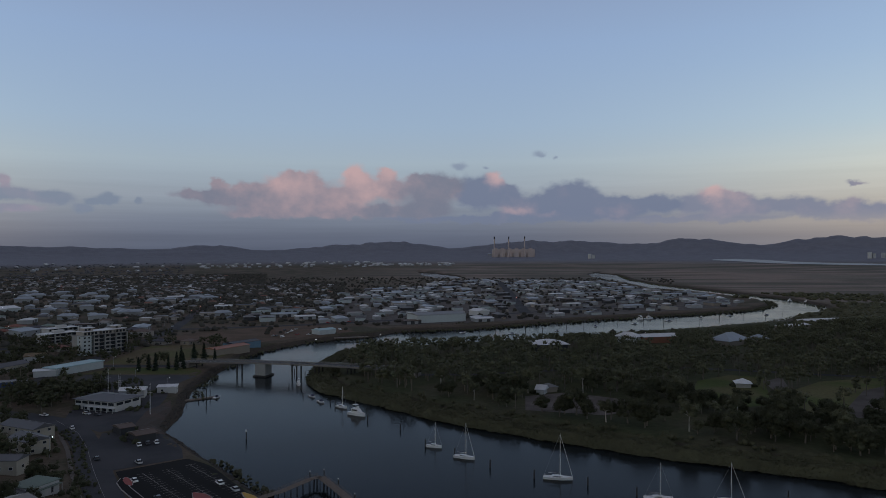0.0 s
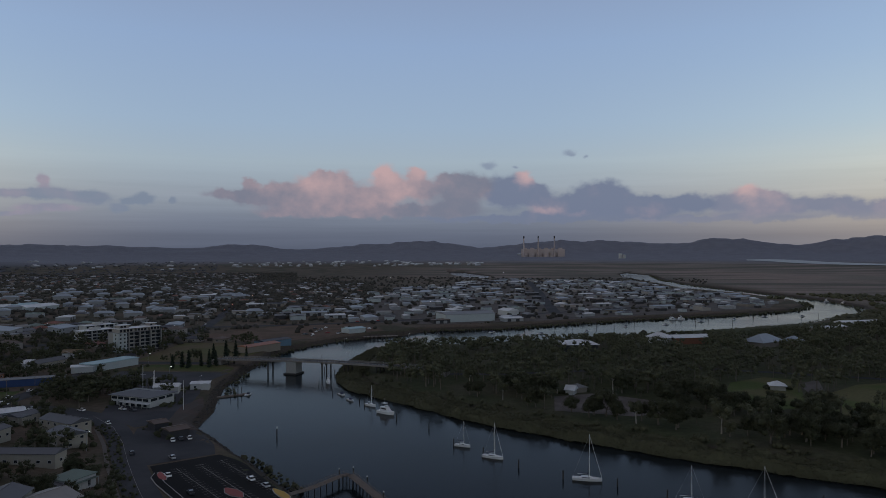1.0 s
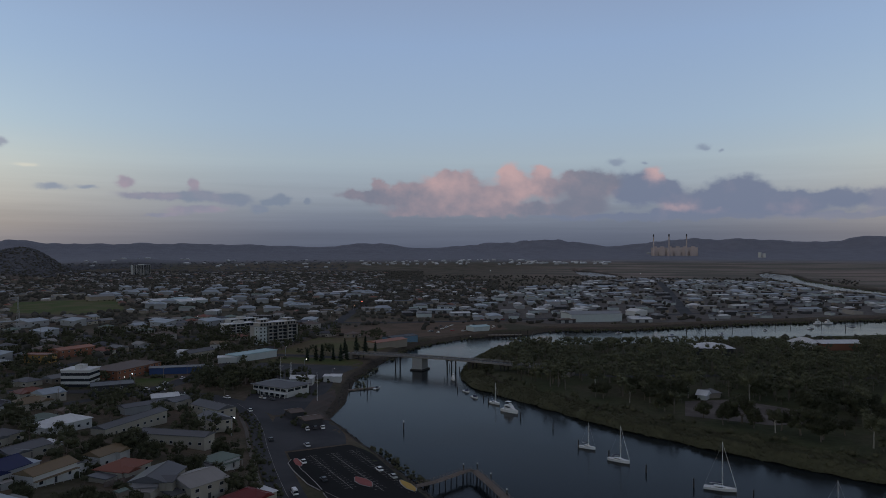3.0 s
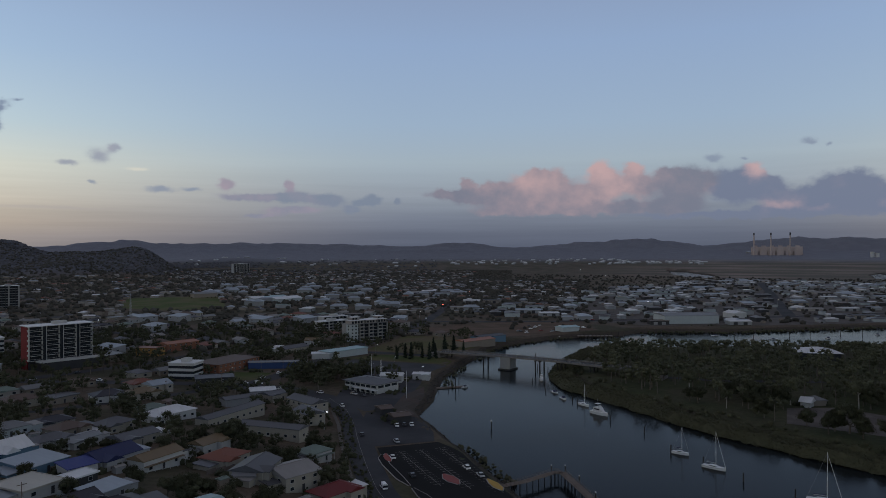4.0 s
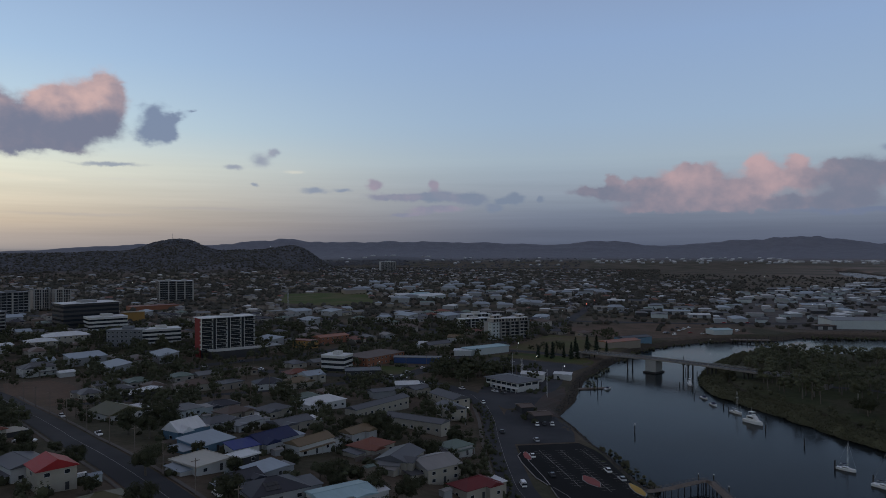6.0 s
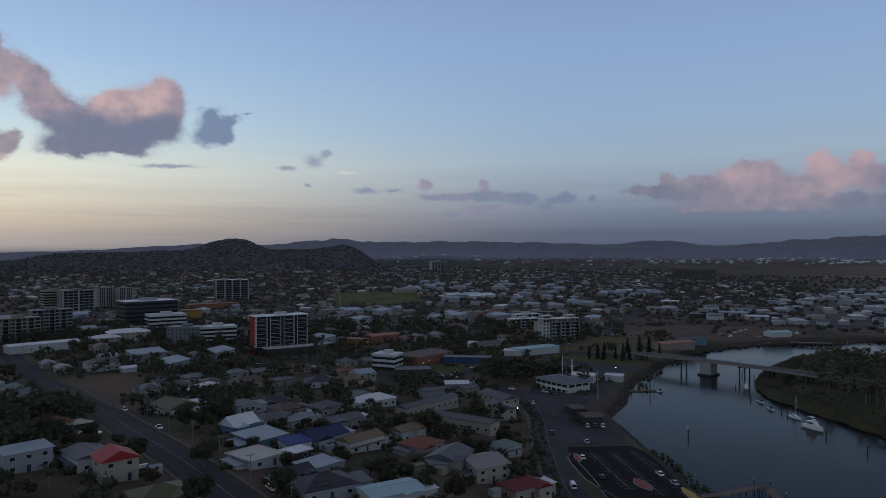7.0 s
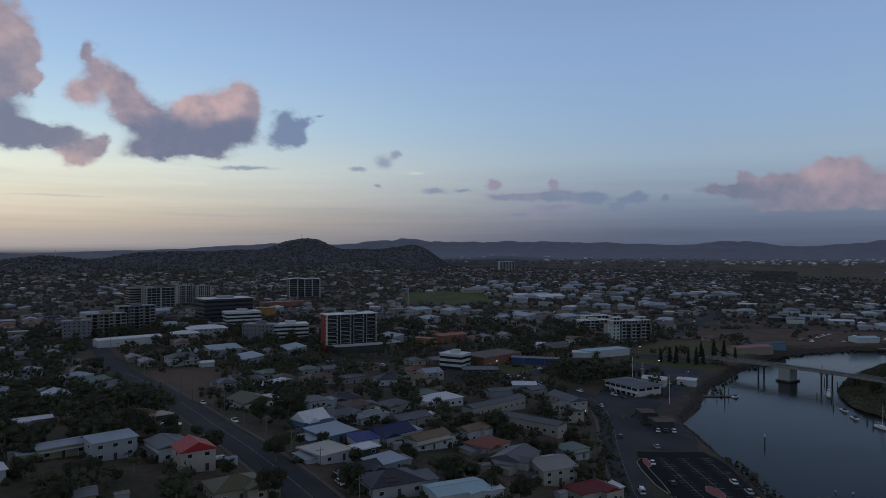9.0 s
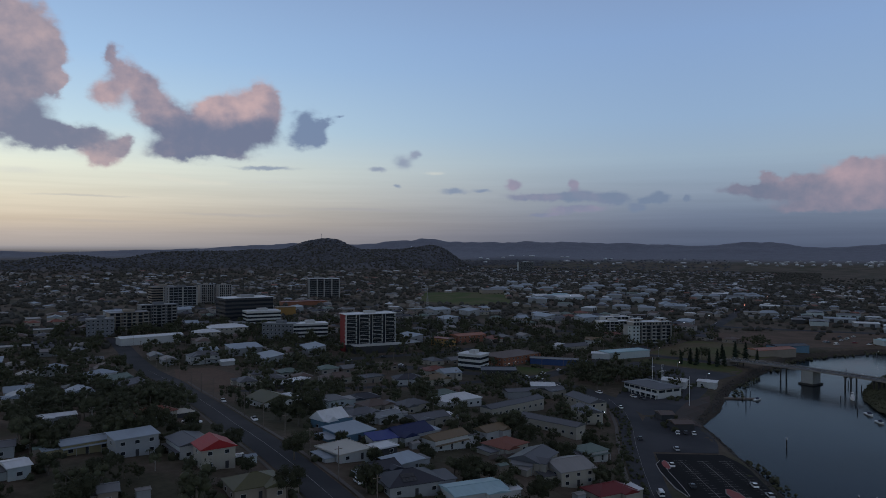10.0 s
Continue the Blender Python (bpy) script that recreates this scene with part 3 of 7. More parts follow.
def ribbon(name, label, line, width, material, up=0.12, kind="structure", category="road", gap=3.0):
    """A strip that follows the ground along a line."""
    pts = []
    for (ax, ay), (bx, by) in zip(line, line[1:]):
        steps = max(1, int(math.hypot(bx - ax, by - ay) / gap))
        pts += [(ax + (bx - ax) * k / steps, ay + (by - ay) * k / steps) for k in range(steps)]
    pts.append(line[-1])
    p = np.array(pts, float)
    for _ in range(3):
        p[1:-1] = (p[:-2] + 2 * p[1:-1] + p[2:]) / 4
    t = np.gradient(p, axis=0)
    t /= np.linalg.norm(t, axis=1)[:, None]
    side = np.stack([-t[:, 1], t[:, 0]], -1)
    across = max(2, int(width / 3) + 1)
    rows = np.stack([p + side * width * (k / (across - 1) - 0.5) for k in range(across)], 1)
    z = height(rows[..., 0], rows[..., 1]) + up
    me = mesh_of(name, np.concatenate([rows, z[..., None]], -1).reshape(-1, 3), grid_faces(len(p), across)[:, ::-1], material, True)
    ob = new(name, me)
    return tagged(ob, label, category, kind=kind)


def patch(name, label, outline, material, up=0.08, cell=4.0, category="ground"):
    """A piece of surfacing inside an outline, draped on the ground."""
    o = np.array(outline, float)
    bm = bmesh.new()
    ring = [bm.verts.new((x, y, 0)) for x, y in outline]
    bm.faces.new(ring)
    (x0, y0), (x1, y1) = o.min(0), o.max(0)
    for k in np.arange(x0 + cell, x1, cell):
        bmesh.ops.bisect_plane(bm, geom=bm.verts[:] + bm.edges[:] + bm.faces[:], plane_co=(k, 0, 0), plane_no=(1, 0, 0))
    for k in np.arange(y0 + cell, y1, cell):
        bmesh.ops.bisect_plane(bm, geom=bm.verts[:] + bm.edges[:] + bm.faces[:], plane_co=(0, k, 0), plane_no=(0, 1, 0))
    bmesh.ops.recalc_face_normals(bm, faces=bm.faces[:])
    co = np.array([v.co[:] for v in bm.verts])
    for v, z in zip(bm.verts, height(co[:, 0], co[:, 1]) + up):
        v.co.z = z
    me = bpy.data.meshes.new(name)
    bm.to_mesh(me)
    bm.free()
    me.materials.append(material)
    if me.polygons[0].normal.z < 0:
        me.flip_normals()
    return tagged(new(name, me), label, category, kind="structure")

# ---- builders ----


def box(bm, x0, x1, y0, y1, z0, z1, slot=0):
    v = [bm.verts.new((x, y, z)) for z in (z0, z1) for x, y in ((x0, y0), (x1, y0), (x1, y1), (x0, y1))]
    for f in ((3, 2, 1, 0), (4, 5, 6, 7), (0, 1, 5, 4), (1, 2, 6, 5), (2, 3, 7, 6), (3, 0, 4, 7)):
        bm.faces.new([v[i] for i in f]).material_index = slot


def tube(bm, a, b, r0, r1, sides=6, slot=0):
    a, b = Vector(a), Vector(b)
    q = (b - a).to_track_quat("Z", "Y")
    rings = [[bm.verts.new(p + q @ Vector((r * math.cos(k * math.tau / sides), r * math.sin(k * math.tau / sides), 0))) for k in range(sides)] for p, r in ((a, r0), (b, r1))]
    for k in range(sides):
        bm.faces.new((rings[0][k], rings[0][(k + 1) % sides], rings[1][(k + 1) % sides], rings[1][k])).material_index = slot
    bm.faces.new(rings[0][::-1]).material_index = slot
    bm.faces.new(rings[1]).material_index = slot


def loft(bm, sections, slot=0):
    """Joins rings of equal count and closes both ends."""
    rings = [[bm.verts.new(p) for p in s] for s in sections]
    n = len(rings[0])
    for a, b in zip(rings, rings[1:]):
        for k in range(n):
            bm.faces.new((a[k], a[(k + 1) % n], b[(k + 1) % n], b[k])).material_index = slot
    bm.faces.new(rings[0][::-1]).material_index = slot
    bm.faces.new(rings[-1]).material_index = slot


def part(name, bm, material, parent, label="", at=None):
    me = bpy.data.meshes.new(name)
    bmesh.ops.recalc_face_normals(bm, faces=bm.faces[:])
    bm.to_mesh(me)
    bm.free()
    for m in material if isinstance(material, (list, tuple)) else (material,):
        me.materials.append(m)
    return piece(name, me, parent, label, at)


def piece(name, me, parent, label="", at=None):
    ob = new(name, me)
    ob.parent = parent
    if at is not None:
        ob.matrix_basis = at
    if label:
        ob["label"] = label
    return ob


def thing(name, m, label, category, group="", kind=""):
    ob = new(name)
    ob.empty_display_size = 0.5
    ob.matrix_basis = m
    return tagged(ob, label, category, group, kind)


SHARED = {}


def window_mesh(wide=1.5, high=1.2):
    key = ("window", wide, high)
    if key not in SHARED:
        bm = bmesh.new()
        for x in (-wide / 2, wide / 2 - 0.09):
            box(bm, x, x + 0.09, -0.07, 0.03, 0, high)
        for z in (0, high - 0.09):
            box(bm, -wide / 2 + 0.09, wide / 2 - 0.09, -0.065, 0.03, z, z + 0.09)
        box(bm, -wide / 2 + 0.09, wide / 2 - 0.09, -0.03, 0.02, 0.09, high - 0.09, 1)
        me = bpy.data.meshes.new("window")
        bmesh.ops.recalc_face_normals(bm, faces=bm.faces[:])
        bm.to_mesh(me)
        bm.free()
        me.materials.append(WALL["white"])
        me.materials.append(GLASS)
        SHARED[key] = me
    return SHARED[key]


def roof_bm(kind, L, W, pitch, eave=0.5, thick=0.18, wing=None):
    """A roof over L by W, its underside at z 0: hip, gable (ridge along x), cross (ridge along y), skillion or flat."""
    bm = bmesh.new()
    a, b = L / 2 + eave, W / 2 + eave
    if kind == "flat":
        box(bm, -a, a, -b, b, 0, 0.3)
        box(bm, -a, a, -b, -b + 0.2, 0.3, 0.5), box(bm, -a, a, b - 0.2, b, 0.3, 0.5)
        box(bm, -a, -a + 0.2, -b + 0.2, b - 0.2, 0.3, 0.5), box(bm, a - 0.2, a, -b + 0.2, b - 0.2, 0.3, 0.5)
        return bm
    if kind == "skillion":
        rise = 2 * b * math.tan(radians(pitch))
        low = [(-a, -b, 0), (a, -b, 0), (a, b, rise), (-a, b, rise)]
        v = [bm.verts.new(p) for p in low] + [bm.verts.new((x, y, z + thick)) for x, y, z in low]
        for f in ((3, 2, 1, 0), (4, 5, 6, 7), (0, 1, 5, 4), (1, 2, 6, 5), (2, 3, 7, 6), (3, 0, 4, 7)):
            bm.faces.new([v[i] for i in f])
        return bm
    turn = kind == "cross" or (kind == "hip" and W > L)
    if turn:
        a, b = b, a
    rise = b * math.tan(radians(pitch))
    inset = min(b, a * 0.98) if kind == "hip" else 0.0
    corners = [(-a, -b), (a, -b), (a, b), (-a, b)]
    ridge = [(-a + inset, 0.0), (a - inset, 0.0)]

    def spin(x, y):
        return (-y, x) if turn else (x, y)

    under = [bm.verts.new((*spin(x, y), 0)) for x, y in corners]
    over = [bm.verts.new((*spin(x, y), thick)) for x, y in corners]
    top = [bm.verts.new((*spin(x, y), rise + thick)) for x, y in ridge]
    bm.faces.new(under[::-1])
    for k in range(4):
        bm.faces.new((under[k], under[(k + 1) % 4], over[(k + 1) % 4], over[k]))
    bm.faces.new((over[0], over[1], top[1], top[0])), bm.faces.new((over[2], over[3], top[0], top[1]))
    bm.faces.new((over[1], over[2], top[1])), bm.faces.new((over[3], over[0], top[0]))
    if wing:
        # a small gable over the projecting front room, dying into the main slope
        u, half, out = wing
        half += 0.4
        top_z = half * math.tan(radians(pitch)) + thick
        yf, y0, yb = -W / 2 - out - 0.4, -W / 2 - eave + 0.2, -W / 2 - eave + half
        p = [bm.verts.new(q) for q in ((u - half, yf, 0), (u + half, yf, 0), (u - half, yf, thick), (u + half, yf, thick), (u, yf, top_z), (u - half, y0, 0), (u + half, y0, 0), (u - half, y0, thick), (u + half, y0, thick), (u, yb, top_z + 0.01))]
        for f in ((0, 1, 3, 4, 2), (2, 4, 9, 7), (4, 3, 8, 9), (0, 2, 7, 5), (3, 1, 6, 8), (1, 0, 5, 6)):
            bm.faces.new([p[i] for i in f])
    # ridge capping
    (x0, y0), (x1, y1) = spin(*ridge[0]), spin(*ridge[1])
    if math.hypot(x1 - x0, y1 - y0) > 0.5:
        tube(bm, (x0, y0, rise + thick), (x1, y1, rise + thick), 0.14, 0.14, 5)
    return bm


TAKEN = []  # plan circles already built on


def house(x, y, turn, L, W, h, roof="hip", rc="grey", wc="white", label="", pitch=20, windows=True, category="house", name="house", group="", porch=0, sink=1.5, place=True, eave=0.5, annex=0, annex_roof="lightgrey", solar=False, wing=0):
    """A house of L by W with walls h high, its parts, and windows on all sides."""
    z = ground_z(x, y) if place else 0.0
    top = thing(name, pose(x, y, z, 0, 0, turn), label or f"{wc} walled house with a {rc} sheet metal roof among trees", category, group)
    bm = bmesh.new()
    box(bm, -L / 2, L / 2, -W / 2, W / 2, -sink, h)
    gable = roof in ("gable", "cross")
    if gable:
        a, rise = (W / 2, (W / 2) * math.tan(radians(pitch))) if roof == "gable" else (L / 2, (L / 2) * math.tan(radians(pitch)))
        for s in (-1, 1):
            e = (L / 2 - 0.01) * s if roof == "gable" else (W / 2 - 0.01) * s
            tri = [(e, -a, h), (e, a, h), (e, 0, h + rise)] if roof == "gable" else [(-a, e, h), (a, e, h), (0, e, h + rise)]
            inner = [(p[0] - 0.2 * s, p[1], p[2]) if roof == "gable" else (p[0], p[1] - 0.2 * s, p[2]) for p in tri]
            v, u = [bm.verts.new(p) for p in tri], [bm.verts.new(p) for p in inner]
            bm.faces.new(v), bm.faces.new(u[::-1])
            for k in range(3):
                bm.faces.new((v[k], v[(k + 1) % 3], u[(k + 1) % 3], u[k]))
    front = None
    if wing and roof in ("hip", "gable") and L >= W:
        front = (wing * L * 0.27, min(L * 0.19, W * 0.3), 2.0)
        u, half, out = front
        box(bm, u - half, u + half, -W / 2 - out, -W / 2 - 0.01, -sink, h)
    part("wall", bm, WALL[wc], top)
    bm = roof_bm(roof, L, W, pitch, eave, wing=front)
    cover = part("roof", bm, ROOF[rc], top, at=pose(0, 0, h - (0.0 if roof in ("flat", "skillion") else eave * math.tan(radians(pitch)))))
    if roof == "skillion":
        bm = bmesh.new()
        rise = W * math.tan(radians(pitch))
        v = [bm.verts.new(p) for p in ((-L / 2, W / 2, h), (L / 2, W / 2, h), (L / 2, W / 2, h + rise), (-L / 2, W / 2, h + rise))]
        bm.faces.new(v)
        for s in (-1, 1):
            bm.faces.new([bm.verts.new(p) for p in ((s * L / 2, -W / 2, h), (s * L / 2, W / 2, h), (s * L / 2, W / 2, h + rise))])
        part("upper_wall", bm, WALL[wc], top)
    if windows == "few":
        for u, v, t in ((-L * 0.28, -W / 2, 0), (L * 0.28, -W / 2, 0), (L / 2, 0, 90), (-L / 2, 0, -90)):
            if front and t == 0 and abs(u - front[0]) < front[1]:
                v -= front[2]
            piece("window", window_mesh(2.0, 1.3), top, at=pose(u, v, h - 2.3, 0, 0, t))
    elif windows:
        me = window_mesh()
        floors = [1.0] if h < 5.2 else [0.9, h - 2.0]
        for zf in floors:
            for s in (-1, 1):
                for k in range(max(1, int(L / 4.2))):
                    u = (k + 0.5) / max(1, int(L / 4.2)) * L - L / 2
                    if not (k == 1 and zf == floors[0] and s == -1):
                        step_out = front[2] if front and s < 0 and abs(u - front[0]) < front[1] else 0.0
                        piece("window", me, top, at=pose(u, s * W / 2 - step_out, zf, 0, 0, 0 if s < 0 else 180))
                    else:
                        bm = bmesh.new()
                        box(bm, -0.5, 0.5, -0.06, 0.04, -0.9, 1.2)
                        part("door", bm, WALL["dark"], top, at=pose(u, s * W / 2, zf))
                for k in range(max(1, int(W / 5))):
                    u = (k + 0.5) / max(1, int(W / 5)) * W - W / 2
                    piece("window", me, top, at=pose(s * L / 2, u, zf, 0, 0, 90 if s > 0 else -90))
    if annex:
        # a lower lean-to against one end
        s, a, d = annex, L * 0.34, W * 0.62
        bm = bmesh.new()
        x0, x1 = sorted((s * L / 2, s * (L / 2 + a)))
        box(bm, x0, x1, -d / 2, d / 2, -sink, h * 0.68)
        part("annex_wall", bm, WALL[wc], top)
        part("annex_roof", roof_bm("skillion", a, d, 4, 0.35), ROOF[annex_roof], top, "lean-to roof of a different sheet metal", pose(s * (L / 2 + a / 2), 0, h * 0.68))
    if solar:
        for k in range(8):
            bm = bmesh.new()
            box(bm, -0.5, 0.5, -0.85, 0.85, 0, 0.06)
            tilt = pitch
            y0 = -W / 2 + 1.6 + (k % 2) * 1.8
            part("solar_panel", bm, GLASS, top, at=pose(-L * 0.2 + (k // 2) * 1.08, y0, h + 0.3 + (y0 + W / 2) * math.tan(radians(tilt)), tilt, 0, 0))
    if porch:
        bm = bmesh.new()
        box(bm, -L / 2, L / 2, -W / 2 - porch, -W / 2 - 0.01, 2.55, 2.7)
        part("verandah_roof", bm, ROOF[rc], top)
        for k in range(int(L / 3) + 1):
            bm = bmesh.new()
            u = -L / 2 + 0.1 + k * (L - 0.2) / int(L / 3)
            box(bm, u - 0.06, u + 0.06, -W / 2 - porch + 0.1, -W / 2 - porch + 0.22, -sink, 2.55)
            part("post", bm, WALL["white"], top)
    if place:
        TAKEN.append((x, y, math.hypot(L, W) / 2))
    return top


def storeys(x, y, turn, L, W, floors, style="balcony", wc="white", fh=3.1, label="", base_h=0.0, accent=None, name="apartment_building", category="building", gc=None):
    """A block of several floors: open balconies, ribbon windows or punched windows."""
    top = thing(name, pose(x, y, ground_z(x, y), 0, 0, turn), label, category)
    z0 = base_h
    if base_h:
        bm = bmesh.new()
        box(bm, -L / 2 - 2, L / 2 + 2, -W / 2 - 2.5, W / 2 + 1, -2, base_h)
        part("podium", bm, WALL["grey"], top, "grey podium with dark openings")
        for k in range(int(L / 4)):
            bm = bmesh.new()
            u = -L / 2 + 2 + k * 4
            box(bm, u - 1.4, u + 1.4, -W / 2 - 2.56, -W / 2 - 2.45, base_h * 0.3, base_h * 0.8)
            part("opening", bm, GLASS, top)
    bm = bmesh.new()
    deep = 1.8 if style == "balcony" else 0.0
    box(bm, -L / 2 + deep, L / 2 - deep, -W / 2 + deep, W / 2 - deep, z0 - (2 if not base_h else 0), z0 + floors * fh)
    part("core", bm, gc or (GLASS if style in ("band", "fin") else WALL[wc]), top)
    for f in range(floors):
        z = z0 + f * fh
        if style == "balcony":
            bm = bmesh.new()
            box(bm, -L / 2, L / 2, -W / 2, W / 2, z - 0.1, z + 0.1)
            slab = part("floor_slab", bm, WALL["white" if wc == "white" else "concrete"], top)
            bays = max(2, round(L / 5))
            for k in range(bays):
                u = -L / 2 + (k + 0.5) * L / bays
                for s in (-1, 1):
                    bm = bmesh.new()
                    box(bm, u - L / bays * 0.36, u + L / bays * 0.36, -0.06, 0.06, z + 0.2, z + fh - 0.5)
                    part("glazing", bm, GLASS, top, at=pose(0, s * (W / 2 - deep), 0))
                if k % 2 == 0:
                    bm = bmesh.new()
                    box(bm, u - L / bays * 0.48, u + L / bays * 0.48, -W / 2, -W / 2 + 0.1, z + 0.1, z + (0.6 if accent else 1.0))
                    part("balustrade", bm, WALL["grey"] if accent else WALL["concrete"], slab)
            bm = bmesh.new()
            for s in (-1, 1):
                for k in range(max(1, int(W / 5))):
                    u = -W / 2 + (k + 0.5) * W / max(1, int(W / 5))
                    box(bm, s * (L / 2 - deep) - 0.06, s * (L / 2 - deep) + 0.06, u - 1.2, u + 1.2, z + 0.3, z + fh - 0.6)
            part("side_window", bm, GLASS, top)
        elif style == "fin":
            bm = bmesh.new()
            box(bm, -L / 2 - 0.3, L / 2 + 0.3, -W / 2 - 0.3, W / 2 + 0.3, z - 0.15, z + 0.45)
            part("floor_slab", bm, WALL["grey"], top)
        elif style == "band":
            bm = bmesh.new()
            box(bm, -L / 2 - 0.15, L / 2 + 0.15, -W / 2 - 0.15, W / 2 + 0.15, z + fh * 0.55, z + fh * 1.05)
            part("spandrel", bm, WALL[wc], top)
        else:
            for s in (-1, 1):
                for k in range(int(L / 3.2)):
                    u = -L / 2 + (k + 0.5) * L / int(L / 3.2)
                    piece("window", window_mesh(1.7, 1.5), top, at=pose(u, s * W / 2, z + 0.9, 0, 0, 0 if s < 0 else 180))
                for k in range(max(1, int(W / 4.5))):
                    u = -W / 2 + (k + 0.5) * W / max(1, int(W / 4.5))
                    piece("window", window_mesh(1.7, 1.5), top, at=pose(s * L / 2, u, z + 0.9, 0, 0, 90 if s > 0 else -90))
    zt = z0 + floors * fh
    if style == "fin":
        for k in range(7):
            for s in (-1, 1):
                bm = bmesh.new()
                u = -L / 2 + 0.4 + k * (L - 0.8) / 6
                box(bm, u - (0.9 if k % 3 == 0 else 0.3), u + (0.9 if k % 3 == 0 else 0.3), s * W / 2 - 0.6, s * W / 2 + 0.6, -2, zt + 0.2)
                part("fin_wall", bm, WALL["concrete" if k % 3 == 0 else wc], top)
        for s in (-1, 1):
            bm = bmesh.new()
            box(bm, s * L / 2 - 0.35, s * L / 2 + 0.35, -W * 0.28, W * 0.28, -2, zt + 0.2)
            part("end_wall", bm, WALL[wc], top)
    if style == "balcony":
        for k in range(max(2, round(L / 10)) + 1):
            u = -L / 2 + k * L / max(2, round(L / 10))
            bm = bmesh.new()
            u = min(max(u, -L / 2 + 0.26), L / 2 - 0.26)
            box(bm, u - 0.25, u + 0.25, -W / 2 - 0.05, W / 2 + 0.05, z0, zt)
            part("fin_wall", bm, WALL[wc] if k % 2 == 0 else WALL["dark" if accent else wc], top)
        if accent:
            bm = bmesh.new()
            box(bm, -L / 2 - 0.25, -L / 2 - 0.02, -W / 2 + 1.5, W / 2, z0 - 2, zt + 0.4)
            part("end_wall", bm, WALL[accent], top, "red painted end wall")
    bm = roof_bm("flat", L, W, 0, 0.4)
    part("roof", bm, ROOF["white" if wc in ("white", "dark") else "lightgrey"], top, at=pose(0, 0, zt + 0.01))
    bm = bmesh.new()
    box(bm, -L * 0.12, L * 0.16, -W * 0.2, W * 0.25, zt + 0.31, zt + 2.6)
    part("plant_room", bm, WALL["grey" if wc == "dark" else wc], top)
    TAKEN.append((x, y, math.hypot(L, W) / 2))
    return top


def balcony_tower(x, y, turn, L=42.0, W=15.0, floors=7, fh=3.3, podium=6.4):
    """Apartment tower: four wide balcony bays between dark strips, over a louvred podium."""
    top = thing("apartment_tower", pose(x, y, ground_z(x, y), 0, 0, turn), "seven storey apartment tower with white balconies and a red end wall", "building")
    zt = podium + floors * fh
    bm = bmesh.new()
    box(bm, -L / 2 + 0.3, L / 2 - 0.3, -W / 2 + 2.2, W / 2, -2, zt)
    part("core", bm, WALL["dark"], top, "dark grey recessed facade")
    bm = bmesh.new()
    box(bm, -L / 2 - 0.3, -L / 2 + 0.29, -W / 2 + 3.2, W / 2 + 0.1, -2, zt + 0.2)
    part("end_wall", bm, WALL["red"], top, "red painted end wall")
    bm = bmesh.new()
    box(bm, L / 2 - 0.29, L / 2 + 0.2, -W / 2 + 2.5, W / 2 + 0.1, -2, zt)
    part("end_wall", bm, WALL["grey"], top)
    bay, strip = 8.4, (L - 4 * 8.4) / 3
    for k in range(4):
        u = -L / 2 + k * (bay + strip)
        for f in range(floors):
            z = podium + f * fh
            bm = bmesh.new()
            box(bm, u, u + bay, -W / 2, -W / 2 + 2.19, z - 0.12, z + 0.14)
            slab = part("balcony_slab", bm, WALL["white"], top)
            bm = bmesh.new()
            box(bm, u + 0.05, u + bay - 0.05, -W / 2, -W / 2 + 0.06, z + 0.14, z + 1.05)
            part("glass_balustrade", bm, GLASS, slab)
            bm = bmesh.new()
            box(bm, u, u + bay, -W / 2 - 0.02, -W / 2 + 0.1, z + 1.05, z + 1.17)
            part("handrail", bm, WALL["white"], slab)
            bm = bmesh.new()
            box(bm, u + 0.6, u + bay - 0.6, -W / 2 + 2.1, -W / 2 + 2.25, z + 0.2, z + fh - 0.5)
            part("glazing", bm, GLASS, top)
            if k == 0:
                bm = bmesh.new()
                box(bm, -L / 2 - 0.5, -L / 2 - 0.02, -W / 2, -W / 2 + 3.0, z - 0.12, z + 1.1)
                part("end_balcony", bm, WALL["white"], top)
        for e in (u - 0.12, u + bay - 0.12):
            bm = bmesh.new()
            box(bm, e, e + 0.24, -W / 2 - 0.05, -W / 2 + 2.3, podium, zt)
            part("fin", bm, WALL["white"], top)
        if k < 3:
            bm = bmesh.new()
            box(bm, u + bay + 0.13, u + bay + strip - 0.13, -W / 2 + 0.6, -W / 2 + 2.3, podium - 1, zt)
            part("dark_strip", bm, GLASS, top)
    bm = bmesh.new()
    box(bm, -L / 2 - 1, L / 2 + 1, -W / 2 - 0.6, W / 2 + 0.6, zt, zt + 0.5)
    part("roof", bm, ROOF["white"], top)
    bm = bmesh.new()
    box(bm, -3, 6, -1, 4, zt + 0.51, zt + 2.4)
    part("plant_room", bm, WALL["white"], top)
    bm = bmesh.new()
    box(bm, -L / 2 + 4, L / 2 + 7, -W / 2 - 9, -W / 2 - 0.1, -2, podium - 0.8)
    base = part("podium", bm, WALL["dark"], top, "dark louvred car park podium")
    bm = bmesh.new()
    box(bm, -L / 2 + 3.8, L / 2 + 7.2, -W / 2 - 9.2, -W / 2 - 0.1, podium - 0.79, podium - 0.1)
    part("parapet", bm, WALL["white"], base)
    for k in range(10):
        bm = bmesh.new()
        box(bm, -L / 2 + 5 + k * 4.4, -L / 2 + 8.6 + k * 4.4, -W / 2 - 9.08, -W / 2 - 8.9, 1.2, podium - 1.6)
        part("louvre", bm, WALL["dark"], base)
    TAKEN.append((x, y, L / 2 + 3))
    return top


